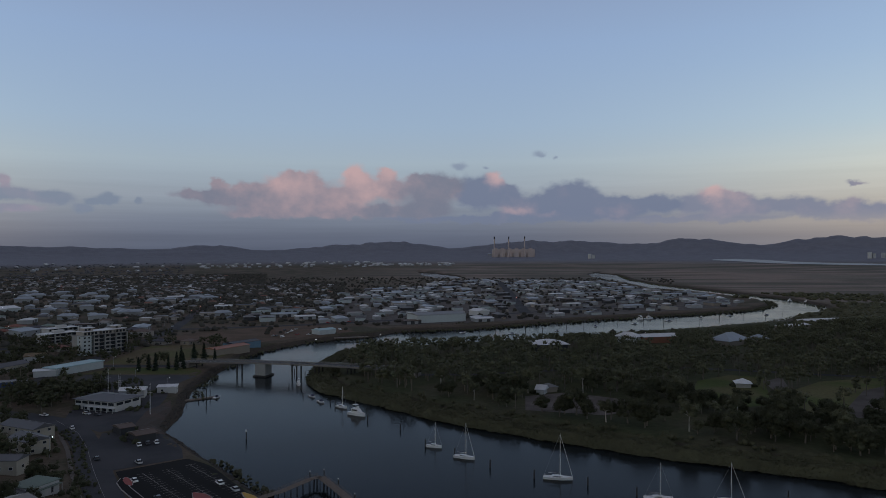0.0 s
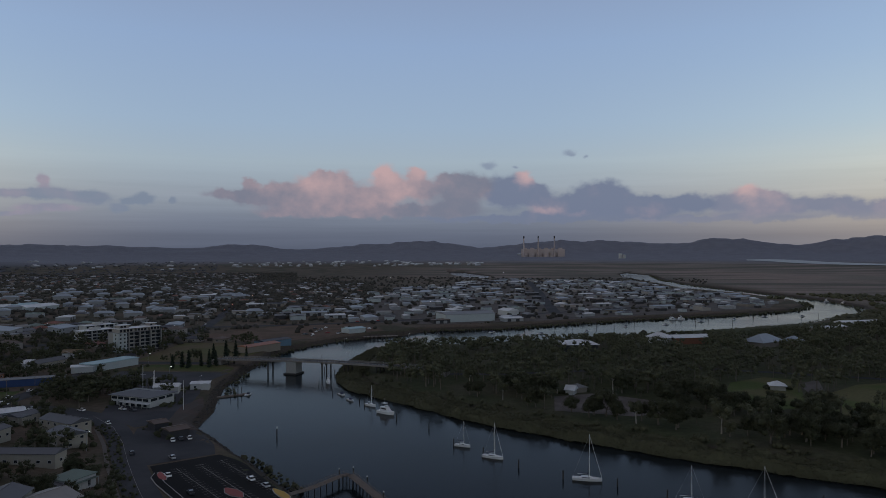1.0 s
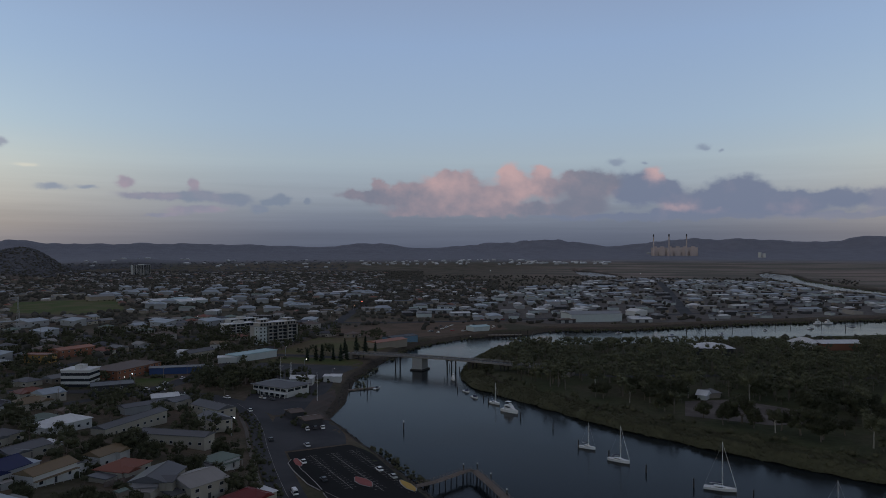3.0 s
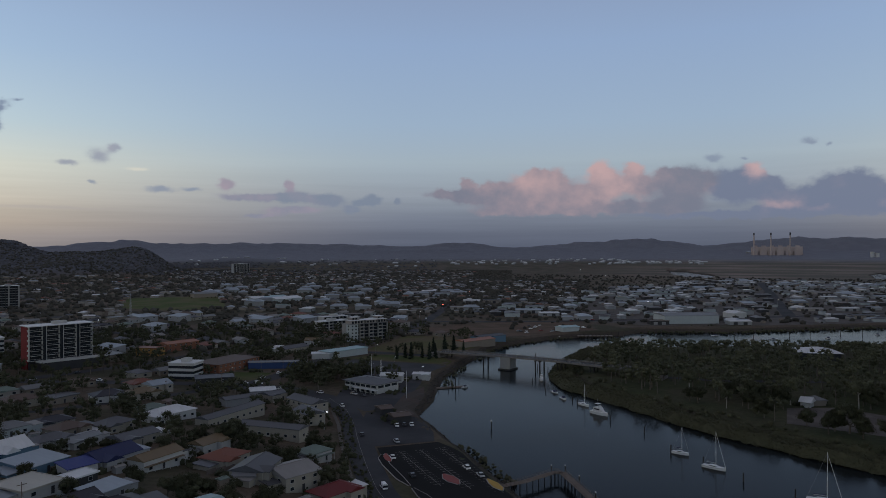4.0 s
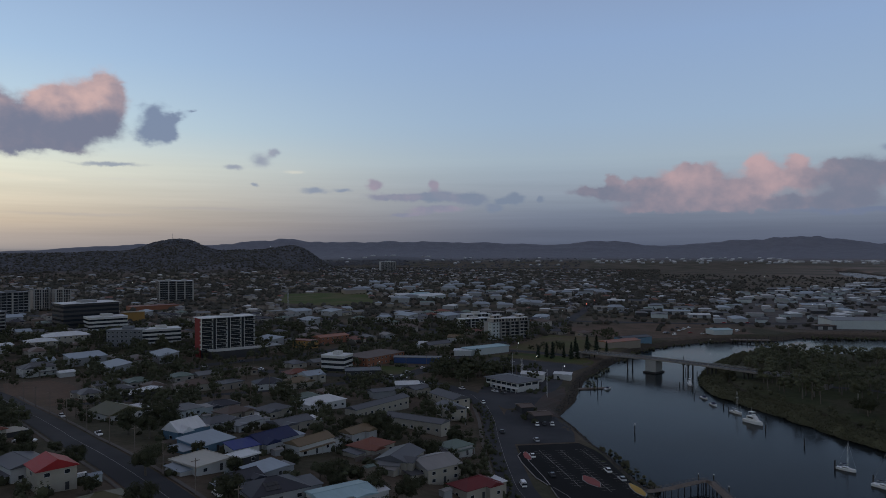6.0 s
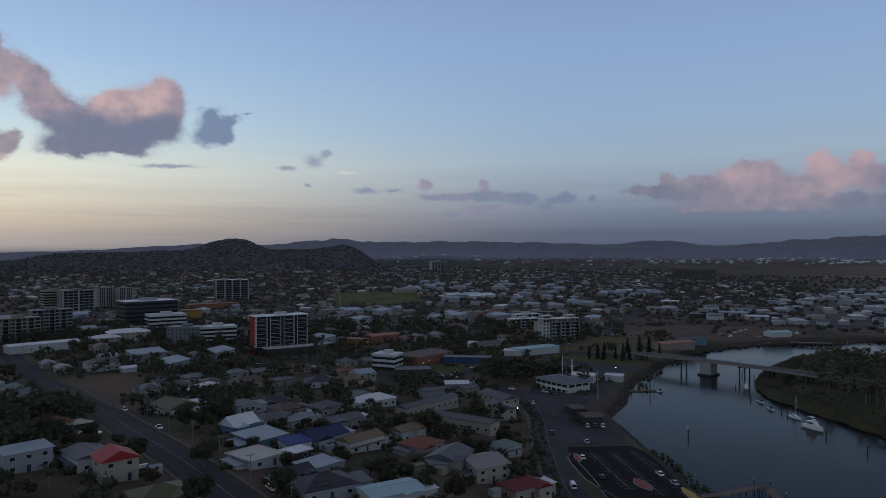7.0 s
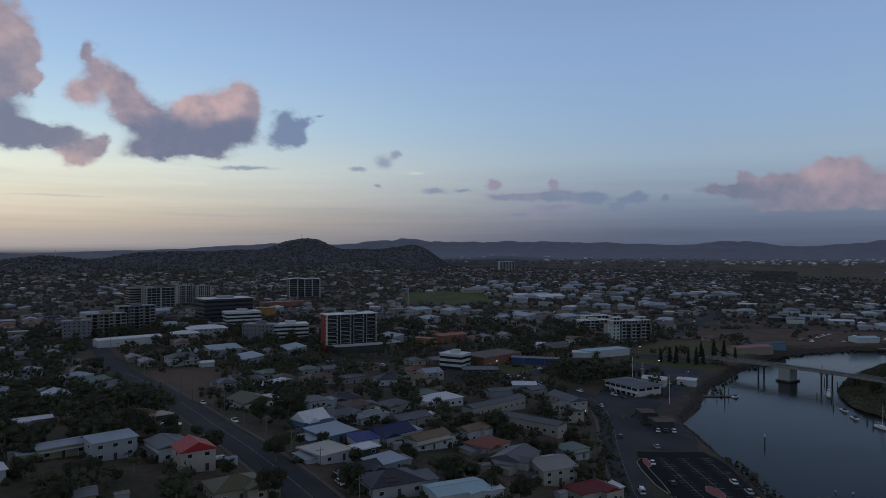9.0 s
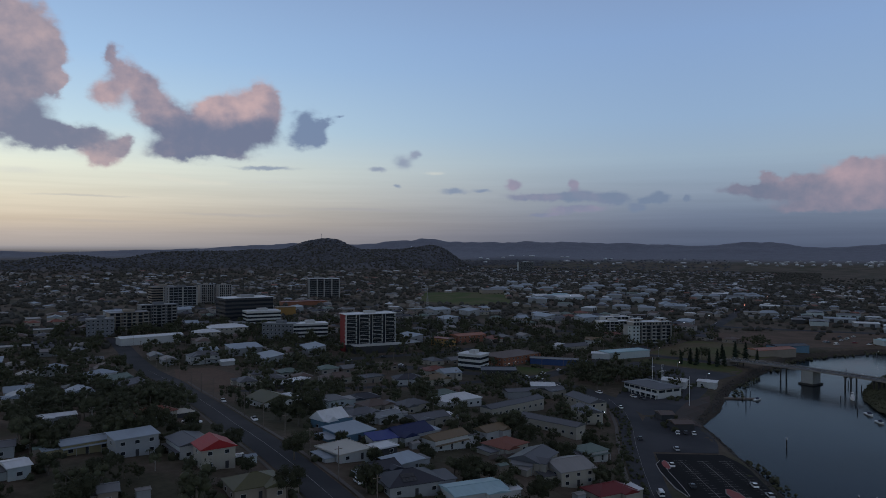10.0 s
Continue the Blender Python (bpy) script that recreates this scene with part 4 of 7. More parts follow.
# ---- trees ----
def ico(level):
    bm = bmesh.new()
    bmesh.ops.create_icosphere(bm, subdivisions=level, radius=1.0)
    bm.verts.ensure_lookup_table()
    out = np.array([v.co[:] for v in bm.verts]), np.array([[v.index for v in f.verts] for f in bm.faces])
    bm.free()
    return out


ICO1, ICO2 = ico(1), ico(2)


def lumps(rng, centres, radii, base=ICO1, rough=0.28, flat=1.0):
    """Uneven clumps joined in one vertex and face list."""
    v, f = base
    m = len(centres)
    stretch = radii[:, None, None] * (1 + rng.uniform(-rough, rough, (m, len(v), 1)))
    pts = v[None] * stretch
    pts[..., 2] *= flat
    pts = pts + centres[:, None, :]
    faces = f[None] + (np.arange(m) * len(v))[:, None, None]
    return pts.reshape(-1, 3), faces.reshape(-1, 3)


def leaves(rng, centres, radii, each, size):
    """Small tilted leaf sprays over the skin of each clump."""
    m = len(centres)
    d = rng.normal(size=(m, each, 3))
    d /= np.linalg.norm(d, axis=-1, keepdims=True)
    d[..., 2] = np.where(d[..., 2] < -0.5, -d[..., 2], d[..., 2])
    p = centres[:, None] + d * radii[:, None, None] * rng.uniform(0.62, 1.18, (m, each, 1))
    n = d + rng.normal(size=d.shape) * 0.6
    n /= np.linalg.norm(n, axis=-1, keepdims=True)
    u = np.cross(n, rng.normal(size=d.shape))
    u /= np.linalg.norm(u, axis=-1, keepdims=True)
    v = np.cross(n, u)
    s = size * rng.uniform(0.5, 1.2, (m, each, 1))
    quad = np.stack([p - u * s, p + v * s * 0.55, p + u * s, p - v * s * 0.55], 2).reshape(-1, 3)
    return quad, np.arange(len(quad)).reshape(-1, 4)


def join(*sets):
    verts, faces, at = [], [], 0
    for v, f in sets:
        verts.append(v)
        faces.append(f + at)
        at += len(v)
    return np.concatenate(verts), faces


def tree_kind(seed, tall, wide, leaf, bark, label, clumps=18, each=30, low=0.35, shape="round", category="tree"):
    """One tree to copy: trunk with limbs, and a crown of leaf clumps."""
    rng = np.random.default_rng(seed)
    top = thing("tree", pose(0, 0, -400), label, category)
    bm = bmesh.new()
    if shape == "cone":
        hs = np.linspace(0.1, 0.97, clumps) * tall
        rad = wide * (1 - hs / tall) * 0.9 + 0.35
        turn = np.arange(clumps) * 2.4
        c = np.stack([np.cos(turn) * rad * 0.35, np.sin(turn) * rad * 0.35, hs], -1)
        tube(bm, (0, 0, -0.5), (0, 0, tall * 0.9), 0.25, 0.05)
        r = rad
    else:
        ang, rr = rng.uniform(0, math.tau, clumps), np.sqrt(rng.uniform(0.05, 1, clumps)) * wide * 0.72
        lift = rng.uniform(low + 0.08, 0.86, clumps) * tall
        lift = lift - (rr / wide) ** 2 * tall * 0.13
        c = np.stack([np.cos(ang) * rr, np.sin(ang) * rr, lift], -1)
        r = rng.uniform(0.2, 0.38, clumps) * wide
        fork = Vector((rng.uniform(-0.3, 0.3), rng.uniform(-0.3, 0.3), tall * low))
        tube(bm, (0, 0, -0.5), fork, 0.06 * wide + 0.08, 0.04 * wide + 0.05)
        for k in range(5):
            tube(bm, fork, c[k] * (0.9, 0.9, 0.96), 0.03 * wide + 0.03, 0.03, 5)
    part("trunk", bm, bark, top)
    verts, faces = join(lumps(rng, c, r * 0.7, ICO1, 0.3, 0.85), leaves(rng, c, r * 1.05, each * 7, 0.022 * wide + 0.13))
    piece("crown", mesh_of("crown", verts, faces, leaf, True), top)
    return top


def palm_kind(seed, tall, label):
    rng = np.random.default_rng(seed)
    top = thing("palm_tree", pose(0, 0, -400), label, "palm tree")
    bm = bmesh.new()
    tube(bm, (0, 0, -0.5), (0.2, 0, tall), 0.22, 0.14)
    part("trunk", bm, BARK, top)
    bm = bmesh.new()
    for k in range(16):
        a, droop = k * 2.4, rng.uniform(0.1, 1.0)
        last = None
        for j in range(6):
            u = j / 5
            c = Vector((0.2 + math.cos(a) * u * 3.0, math.sin(a) * u * 3.0, tall + (1.2 - droop) * u * 2.2 - u * u * 2.6))
            s = Vector((-math.sin(a), math.cos(a), -0.35)) * 0.45 * (1 - u * 0.8)
            s2 = Vector((math.sin(a), -math.cos(a), -0.35)) * 0.45 * (1 - u * 0.8)
            now = [bm.verts.new(c + s), bm.verts.new(c), bm.verts.new(c + s2)]
            if last:
                bm.faces.new((last[0], last[1], now[1], now[0])), bm.faces.new((last[1], last[2], now[2], now[1]))
            last = now
    part("crown", bm, LEAF, top)
    return top


def simple_tree(seed, tall, wide, low, clumps=11, each=9):
    """Crown and trunk of a tree, as plain arrays to be joined by the hundred."""
    g = np.random.default_rng(seed)
    ang, rr = g.uniform(0, math.tau, clumps), np.sqrt(g.uniform(0.05, 1, clumps)) * wide * 0.68
    lift = g.uniform(low + 0.1, 0.84, clumps) * tall - (rr / wide) ** 2 * tall * 0.12
    c = np.stack([np.cos(ang) * rr, np.sin(ang) * rr, lift], -1)
    r = g.uniform(0.24, 0.42, clumps) * wide
    crown = join(lumps(g, c, r * 0.7, ICO1, 0.3, 0.85), leaves(g, c, r * 1.08, each * 5, 0.03 * wide + 0.16))
    k = np.arange(5) * math.tau / 5
    ring = np.stack([np.cos(k), np.sin(k), 0 * k], -1)
    trunk = np.concatenate([ring * 0.07 * wide - (0, 0, 0.5), ring * 0.04 * wide + (0, 0, tall * 0.6)])
    faces = [[i, (i + 1) % 5, 5 + (i + 1) % 5, 5 + i] for i in range(5)]
    return (*crown, trunk, np.array(faces))


def grove(name, label, spots, leaf, bark, kinds, seed):
    """Trees too many to tell apart, joined in one mesh: spots are x, y and size."""
    g = np.random.default_rng(seed)
    verts, faces, slots, at = [], [], [], 0
    zs = height(np.array([s[0] for s in spots]), np.array([s[1] for s in spots]))
    for (x, y, size), z in zip(spots, zs):
        cv, cf, tv, tf = kinds[int(g.integers(0, len(kinds)))]
        t = g.uniform(0, math.tau)
        spin = np.array([[math.cos(t), math.sin(t), 0], [-math.sin(t), math.cos(t), 0], [0, 0, 1]])
        for v, sets, slot in ((cv, cf, 0), (tv, [tf], 1)):
            verts.append(v @ spin * size + (x, y, z - 0.2))
            for f in sets:
                faces.append(f + at)
                slots.append(np.full(len(f), slot))
            at += len(v)
    me = mesh_of(name, np.concatenate(verts), faces, leaf, True)
    me.materials.append(bark)
    me.polygons.foreach_set("material_index", np.concatenate(slots).astype(np.int32))
    tagged(new(name, me), label, "trees", kind="stuff")


SEEN = []


def blocks_view(x, y, reach=8.0):
    """Whether a tree here would stand close in front of a house in the camera's view."""
    r, b = math.hypot(x, y), math.atan2(-x, y)
    for ax, ay, ar in SEEN:
        d = math.hypot(ax, ay)
        if d - reach < r < d and abs(b - math.atan2(-ax, ay)) < (ar * 0.75 + 2.0) / d:
            return True
    return False


def plant(kind, x, y, size=1.0, turn=None, lean=1.0):
    t = random.uniform(0, 360) if turn is None else turn
    return copy_thing(kind, pose(x, y, ground_z(x, y) - 0.2, 0, 0, t) @ Matrix.Diagonal((size, size, size * lean, 1)))


# ---- vehicles and boats ----


def car_kind(colour, label, long=4.5, high=1.5, van=False, ute=False):
    top = thing("car", pose(0, 0, -400), label, "car")
    body = mat("car_paint_" + colour, dict(white=(0.75, 0.75, 0.75), silver=(0.4, 0.41, 0.43), dark=(0.04, 0.045, 0.055), red=(0.35, 0.03, 0.03), blue=(0.04, 0.08, 0.2))[colour], 0.3, 0.06, 1.0, 0.3, 0.0)
    a, b = long / 2, 0.88
    bm = bmesh.new()
    profile = [(-a, 0.35), (-a, 0.85), (-a + 0.15, 0.95), (a - 0.9, 0.92), (a - 0.1, 0.78), (a, 0.6), (a, 0.35)]
    loft(bm, [[(x, -b, z) for x, z in profile], [(x, b, z) for x, z in profile]])
    part("body", bm, body, top)
    bm = bmesh.new()
    if van:
        cab = [(-a + 0.05, 0.93), (-a + 0.12, high + 0.5), (a - 1.2, high + 0.5), (a - 0.6, 0.93)]
    elif ute:
        cab = [(-0.35, 0.93), (-0.2, high), (0.75, high), (1.25, 0.93)]
    else:
        cab = [(-a + 0.25, 0.93), (-a + 0.75, high), (a - 2.0, high), (a - 1.3, 0.93)]
    loft(bm, [[(x, -b * (0.97 if z < 1 else 0.8), z) for x, z in cab], [(x, b * (0.97 if z < 1 else 0.8), z) for x, z in cab]])
    glass = part("cabin_glass", bm, GLASS, top)
    bm = bmesh.new()
    box(bm, cab[1][0] + 0.05, cab[2][0] - 0.05, -b * 0.79, b * 0.79, cab[1][1] - 0.01, cab[1][1] + 0.05)
    if van:
        box(bm, -a + 0.1, a - 1.9, -b * 0.93, b * 0.93, 0.94, high + 0.45)
    part("cabin_roof", bm, body, glass)
    for x in (-a + 0.85, a - 0.85):
        for y in (-b + 0.08, b - 0.08):
            bm = bmesh.new()
            tube(bm, (x, y - 0.11, 0.33), (x, y + 0.11, 0.33), 0.33, 0.33, 12)
            part("wheel", bm, TYRE, top)
    return top


def park_car(kind, x, y, turn):
    return copy_thing(kind, pose(x, y, ground_z(x, y) + 0.13, 0, 0, turn))


def hull_bm(L, B, D, free):
    bm = bmesh.new()
    secs = []
    for k in range(9):
        u = k / 8
        wide = B / 2 * (0.78 + 0.22 * math.sin(u * 2.4)) * (1 - max(0, (u - 0.45) / 0.55) ** 2.2) + 0.03
        sheer = free * (1 + 0.35 * u * u)
        x = -L / 2 + u * L
        secs.append([(x, -wide, sheer), (x, -wide * 0.85, 0.1), (x * 0.97, -wide * 0.25, -D * (1 - u * 0.7)), (x * 0.97, wide * 0.25, -D * (1 - u * 0.7)), (x, wide * 0.85, 0.1), (x, wide, sheer)])
    loft(bm, secs)
    return bm


def yacht(x, y, turn, L=11.0, mast=15.0, label="", sail=NAVY, furled=True):
    top = thing("sailing_yacht", pose(x, y, 0, 0, 0, turn), label, "sailing yacht")
    part("hull", hull_bm(L, L * 0.3, 0.5, 1.0), GELCOAT, top)
    bm = bmesh.new()
    loft(bm, [[(px, -w, 1.0), (px, -w * 0.8, z), (px, w * 0.8, z), (px, w, 1.0)] for px, w, z in ((-L * 0.2, L * 0.1, 1.55), (0, L * 0.105, 1.65), (L * 0.15, L * 0.08, 1.5), (L * 0.24, L * 0.04, 1.15))])
    cabin = part("cabin", bm, GELCOAT, top)
    for s in (-1, 1):
        bm = bmesh.new()
        box(bm, -L * 0.15, L * 0.1, s * L * 0.096 - 0.03, s * L * 0.096 + 0.03, 1.2, 1.42)
        part("cabin_window", bm, GLASS, cabin)
    bm = bmesh.new()
    tube(bm, (L * 0.08, 0, 1.0), (L * 0.08, 0, mast), 0.13, 0.08, 8)
    pole = part("mast", bm, ALUMINIUM, top)
    bm = bmesh.new()
    tube(bm, (L * 0.07, 0, 2.5), (-L * 0.33, 0, 2.4), 0.09, 0.07)
    boom = part("boom", bm, ALUMINIUM, top)
    bm = bmesh.new()
    tube(bm, (L * 0.05, 0, 2.72), (-L * 0.31, 0, 2.6), 0.2, 0.12)
    part("sail_cover", bm, sail, boom, "dark canvas sail cover")
    for z in (mast * 0.45, mast * 0.72):
        bm = bmesh.new()
        tube(bm, (L * 0.08, -0.9, z), (L * 0.08, 0.9, z), 0.04, 0.04, 4)
        part("spreader", bm, ALUMINIUM, pole)
    bm = bmesh.new()
    tube(bm, (L * 0.49, 0, 1.4), (L * 0.08, 0, mast * 0.98), 0.11 if furled else 0.03, 0.05, 5)
    part("forestay", bm, GELCOAT if furled else STEEL, top, "furled headsail on the forestay")
    for end in ((-L * 0.49, 0, 1.0), (L * 0.05, L * 0.14, 1.0), (L * 0.05, -L * 0.14, 1.0)):
        bm = bmesh.new()
        tube(bm, end, (L * 0.08, 0, mast * 0.98), 0.025, 0.025, 4)
        part("stay", bm, STEEL, pole)
    bm = bmesh.new()
    for k in range(6):
        for s in (-1, 1):
            px = -L * 0.42 + k * L * 0.14
            tube(bm, (px, s * L * 0.135, 1.0), (px, s * L * 0.135, 1.65), 0.03, 0.03, 4)
    part("stanchions", bm, STEEL, top)
    return top


def launch(x, y, turn, L=13.0, label="", high=1.0, name="motor_cruiser"):
    top = thing(name, pose(x, y, 0, 0, 0, turn), label, "motor boat")
    part("hull", hull_bm(L, L * 0.31, 0.6, 1.3 * high), GELCOAT, top)
    bm = bmesh.new()
    loft(bm, [[(px, -w, 1.25 * high), (px, -w * 0.9, z), (px, w * 0.9, z), (px, w, 1.25 * high)] for px, w, z in ((-L * 0.28, L * 0.12, 3.2 * high), (L * 0.1, L * 0.12, 3.3 * high), (L * 0.2, L * 0.1, 2.2 * high), (L * 0.3, L * 0.06, 1.7 * high))])
    cabin = part("cabin", bm, GELCOAT, top)
    for s in (-1, 1):
        bm = bmesh.new()
        box(bm, -L * 0.22, L * 0.09, s * L * 0.116 - 0.04, s * L * 0.116 + 0.04, 2.2 * high, 2.85 * high)
        part("cabin_window", bm, GLASS, cabin)
    bm = bmesh.new()
    box(bm, -L * 0.02, L * 0.06, -L * 0.08, L * 0.08, 3.3 * high, 4.1 * high)
    box(bm, -L * 0.2, L * 0.03, -L * 0.1, L * 0.1, 4.9 * high, 5.0 * high)
    for px, py in ((-L * 0.19, -L * 0.09), (-L * 0.19, L * 0.09), (L * 0.02, -L * 0.07), (L * 0.02, L * 0.07)):
        tube(bm, (px, py, 3.2 * high), (px, py, 4.9 * high), 0.04, 0.04, 4)
    fly = part("flybridge", bm, GELCOAT, top)
    bm = bmesh.new()
    tube(bm, (-L * 0.1, 0, 5.0 * high), (-L * 0.12, 0, 7.2 * high), 0.06, 0.03)
    part("aerial", bm, ALUMINIUM, fly)
    return top


def dinghy(x, y, turn, L=6.0, label=""):
    top = thing("small_boat", pose(x, y, 0, 0, 0, turn), label, "boat")
    part("hull", hull_bm(L, L * 0.34, 0.3, 0.7), GELCOAT, top)
    bm = bmesh.new()
    loft(bm, [[(px, -w, 0.65), (px, -w * 0.85, z), (px, w * 0.85, z), (px, w, 0.65)] for px, w, z in ((-L * 0.1, L * 0.11, 1.7), (L * 0.12, L * 0.1, 1.7), (L * 0.22, L * 0.08, 0.9))])
    part("cuddy", bm, NAVY, top, "dark canvas canopy")
    return top


def pile(x, y, high=4.5, label="dark tarred timber mooring pile standing in the creek"):
    top = thing("mooring_pile", pose(x, y, -2), label, "pile", "mooring piles in the creek")
    bm = bmesh.new()
    tube(bm, (0, 0, 0), (0.05, 0, high + 2), 0.3, 0.25, 8)
    part("post", bm, PILE, top)
    bm = bmesh.new()
    tube(bm, (0.05, 0, high + 2), (0.05, 0, high + 2.2), 0.28, 0.05, 8)
    part("cap", bm, PILE, top)
    return top


def lamp_post(x, y, high=7.0, arm=True, lit=True, turn=0.0, base=None, size=0.28, label="thin steel street lamp with a lit head beside the road", bulb=None):
    z = ground_z(x, y) if base is None else base
    top = thing("street_lamp", pose(x, y, z, 0, 0, turn), label, "street lamp", "street lamps")
    bm = bmesh.new()
    tube(bm, (0, 0, -0.5), (0, 0, high), 0.11, 0.07)
    part("pole", bm, STEEL, top)
    bm = bmesh.new()
    tube(bm, (0, 0, high), (1.2, 0, high + 0.3), 0.05, 0.05, 5)
    part("arm", bm, STEEL, top)
    bm = bmesh.new()
    bmesh.ops.create_icosphere(bm, subdivisions=1, radius=size, matrix=Matrix.Translation((1.3, 0, high + 0.2)))
    part("lamp_head", bm, (bulb or LAMP) if lit else STEEL, top)
    return top

# ---- roads, car park and open ground ----
STREET = [(-620, 262), (-500, 224), (-441, 207), (-385, 195), (-303, 168), (-237, 144), (-190, 130), (-146, 117), (-90, 98), (-40, 80)]
QUAY = [(-40, 150), (-75, 190), (-101, 219), (-119, 247), (-136, 275), (-152, 303), (-170, 330), (-192, 352), (-222, 365), (-262, 366), (-320, 350), (-400, 322)]
CROSS = [(-256, 350), (-258, 409), (-264, 469), (-272, 560), (-276, 640), (-290, 760), (-320, 900), (-345, 1050), (-370, 1250)]
BACK = [(-262, 366), (-285, 300), (-306, 254), (-330, 205)]
BRIDGE_WAY = [(-268, 520), (-225, 522), (-181, 519)]
HIGH = [(-276, 640), (-360, 610), (-470, 560), (-600, 500), (-760, 430)]
MID = [(-400, 322), (-372, 420), (-360, 520), (-360, 610)]
INDUSTRY = [(-290, 760), (-170, 800), (-60, 860), (60, 930), (200, 1020), (330, 1130)]
INDUSTRY_N = [(110, 960), (120, 1200), (135, 1500), (150, 1900)]
PARKWAY = [(-37, 481), (20, 480), (90, 500), (170, 505), (235, 480), (300, 455), (420, 450)]
ribbon("road", "grey asphalt street running down the slope between houses", STREET, 13, ASPHALT, 0.16)
ribbon("road", "wide asphalt waterfront road beside the car park", QUAY, 12, ASPHALT, 0.16)
ribbon("road", "asphalt road past the apartment block", CROSS, 12, ASPHALT, 0.14)
ribbon("road", "narrow asphalt back street between bungalows", BACK, 8, ASPHALT, 0.12)
ribbon("road", "asphalt approach road to the bridge", BRIDGE_WAY, 9, ASPHALT, 0.12)
ribbon("road", "asphalt main street through the town centre", HIGH, 14, ASPHALT, 0.14, gap=6)
ribbon("road", "asphalt cross street in the town centre", MID, 11, ASPHALT, 0.12)
ribbon("road", "asphalt road through the industrial estate", INDUSTRY, 12, ASPHALT, 0.14, gap=8)
ribbon("road", "long asphalt industrial estate road", INDUSTRY_N, 16, ASPHALT, 0.14, gap=10)
ribbon("road", "quiet park road between trees", PARKWAY, 7, ASPHALT, 0.12)
ROADS = [STREET, QUAY, CROSS, BACK, BRIDGE_WAY, HIGH, MID, INDUSTRY, INDUSTRY_N, PARKWAY]


def offset(line, d):
    p = np.array(line, float)
    t = np.gradient(p, axis=0)
    t /= np.linalg.norm(t, axis=1)[:, None]
    return [tuple(q) for q in p + np.stack([-t[:, 1], t[:, 0]], -1) * d]


ribbon("line_marking", "thin white edge line on the street", offset(STREET[2:9], 0.2), 0.14, PAINT, 0.26, category="road marking")
ribbon("line_marking", "thin white centre line on the waterfront road", offset(QUAY[1:8], 0.2), 0.14, PAINT, 0.26, category="road marking")
ribbon("footpath", "pale concrete footpath beside the waterfront road", offset(QUAY[1:7], 7.6), 1.6, PATHWAY, 0.22, category="footpath")
ribbon("footpath", "pale concrete footpath and kerb beside the street", offset(STREET[3:9], 8.2), 1.5, PATHWAY, 0.22, category="footpath")
ribbon("footpath", "narrow concrete footpath beside the street", offset(STREET[3:9], -8.0), 1.2, PATHWAY, 0.2, category="footpath")

patch("car_park", "fresh dark asphalt car park beside the creek", [(-125, 270), (-104, 287), (-90, 277), (-66, 243), (-54, 229), (-62, 214), (-84, 220), (-95, 231), (-108, 246), (-118, 259)], NEWTAR, 0.2, 5, "car park")
patch("gravel_yard", "worn grey asphalt yard with a few parked cars beside the water", [(-128, 271), (-106, 288), (-112, 303), (-124, 322), (-140, 335), (-158, 328), (-150, 305), (-138, 284)], ASPHALT, 0.1, 5, "yard")
patch("club_yard", "grey asphalt forecourt of the boat club", [(-160, 330), (-146, 345), (-152, 372), (-160, 410), (-170, 440), (-168, 482), (-244, 484), (-236, 440), (-206, 415), (-196, 372), (-190, 356), (-178, 345)], ASPHALT, 0.09, 5, "forecourt")
patch("lawn", "green foreshore lawn with scattered trees", [(-169, 486), (-170, 500), (-182, 514), (-235, 512), (-250, 488)], LAWN, 0.09, 8, "lawn")
patch("lawn", "dull dry grass corner beside the bridge approach", [(-180, 526), (-176, 580), (-215, 640), (-262, 630), (-256, 530)], DRYGRASS, 0.09, 8, "lawn")
patch("vacant_lot", "bare brown vacant lot beside the street", [(-400, 205), (-436, 222), (-425, 244), (-394, 240), (-336, 214), (-332, 194), (-350, 190)], DIRT, 0.1, 8, "vacant lot")
patch("vacant_lot", "dry grassy lot next to a blue shed", [(-262, 384), (-298, 372), (-300, 402), (-268, 412)], LAWN, 0.1, 8, "vacant lot")
patch("vacant_lot", "open brown waste ground by the far bank", [(-180, 640), (-160, 668), (-120, 716), (-92, 740), (-130, 800), (-200, 790), (-262, 720), (-268, 655)], DIRT, 0.1, 10, "waste ground")
patch("sports_field", "wide dull green sports field in the town", [(-722, 744), (-823, 869), (-727, 966), (-599, 809), (-625, 738)], LAWN, 0.12, 20, "sports field")
patch("lawn", "mown green park lawn", [(138, 402), (161, 454), (189, 474), (208, 465), (176, 384), (151, 373)], LAWN, 0.12, 8, "lawn")
patch("lawn", "mown green park lawn beside a gravel drive", [(204, 420), (236, 449), (286, 464), (249, 403), (225, 383), (193, 352), (182, 365)], LAWN, 0.1, 8, "lawn")
patch("gravel_drive", "pale grey gravel turning area in the park", [(201, 450), (220, 465), (199, 407), (182, 381), (175, 386), (195, 424)], GRAVEL, 0.2, 6, "drive")
patch("gravel_drive", "grey gravel parking bay in the park", [(198, 357), (246, 419), (267, 433), (229, 372), (208, 349)], GRAVEL, 0.2, 6, "drive")
patch("clearing", "pale gravel clearing round the park kiosk", [(42, 372), (80, 360), (110, 372), (100, 398), (72, 418), (46, 408)], GRAVEL, 0.12, 6, "clearing")
patch("mud_bank", "rust brown tidal mud bank below the boat shed", [(-133, 322), (-127, 334), (-140, 349), (-146, 380), (-154, 400), (-156, 372), (-150, 345), (-144, 334)], MUD, 0.35, 4, "mud bank")
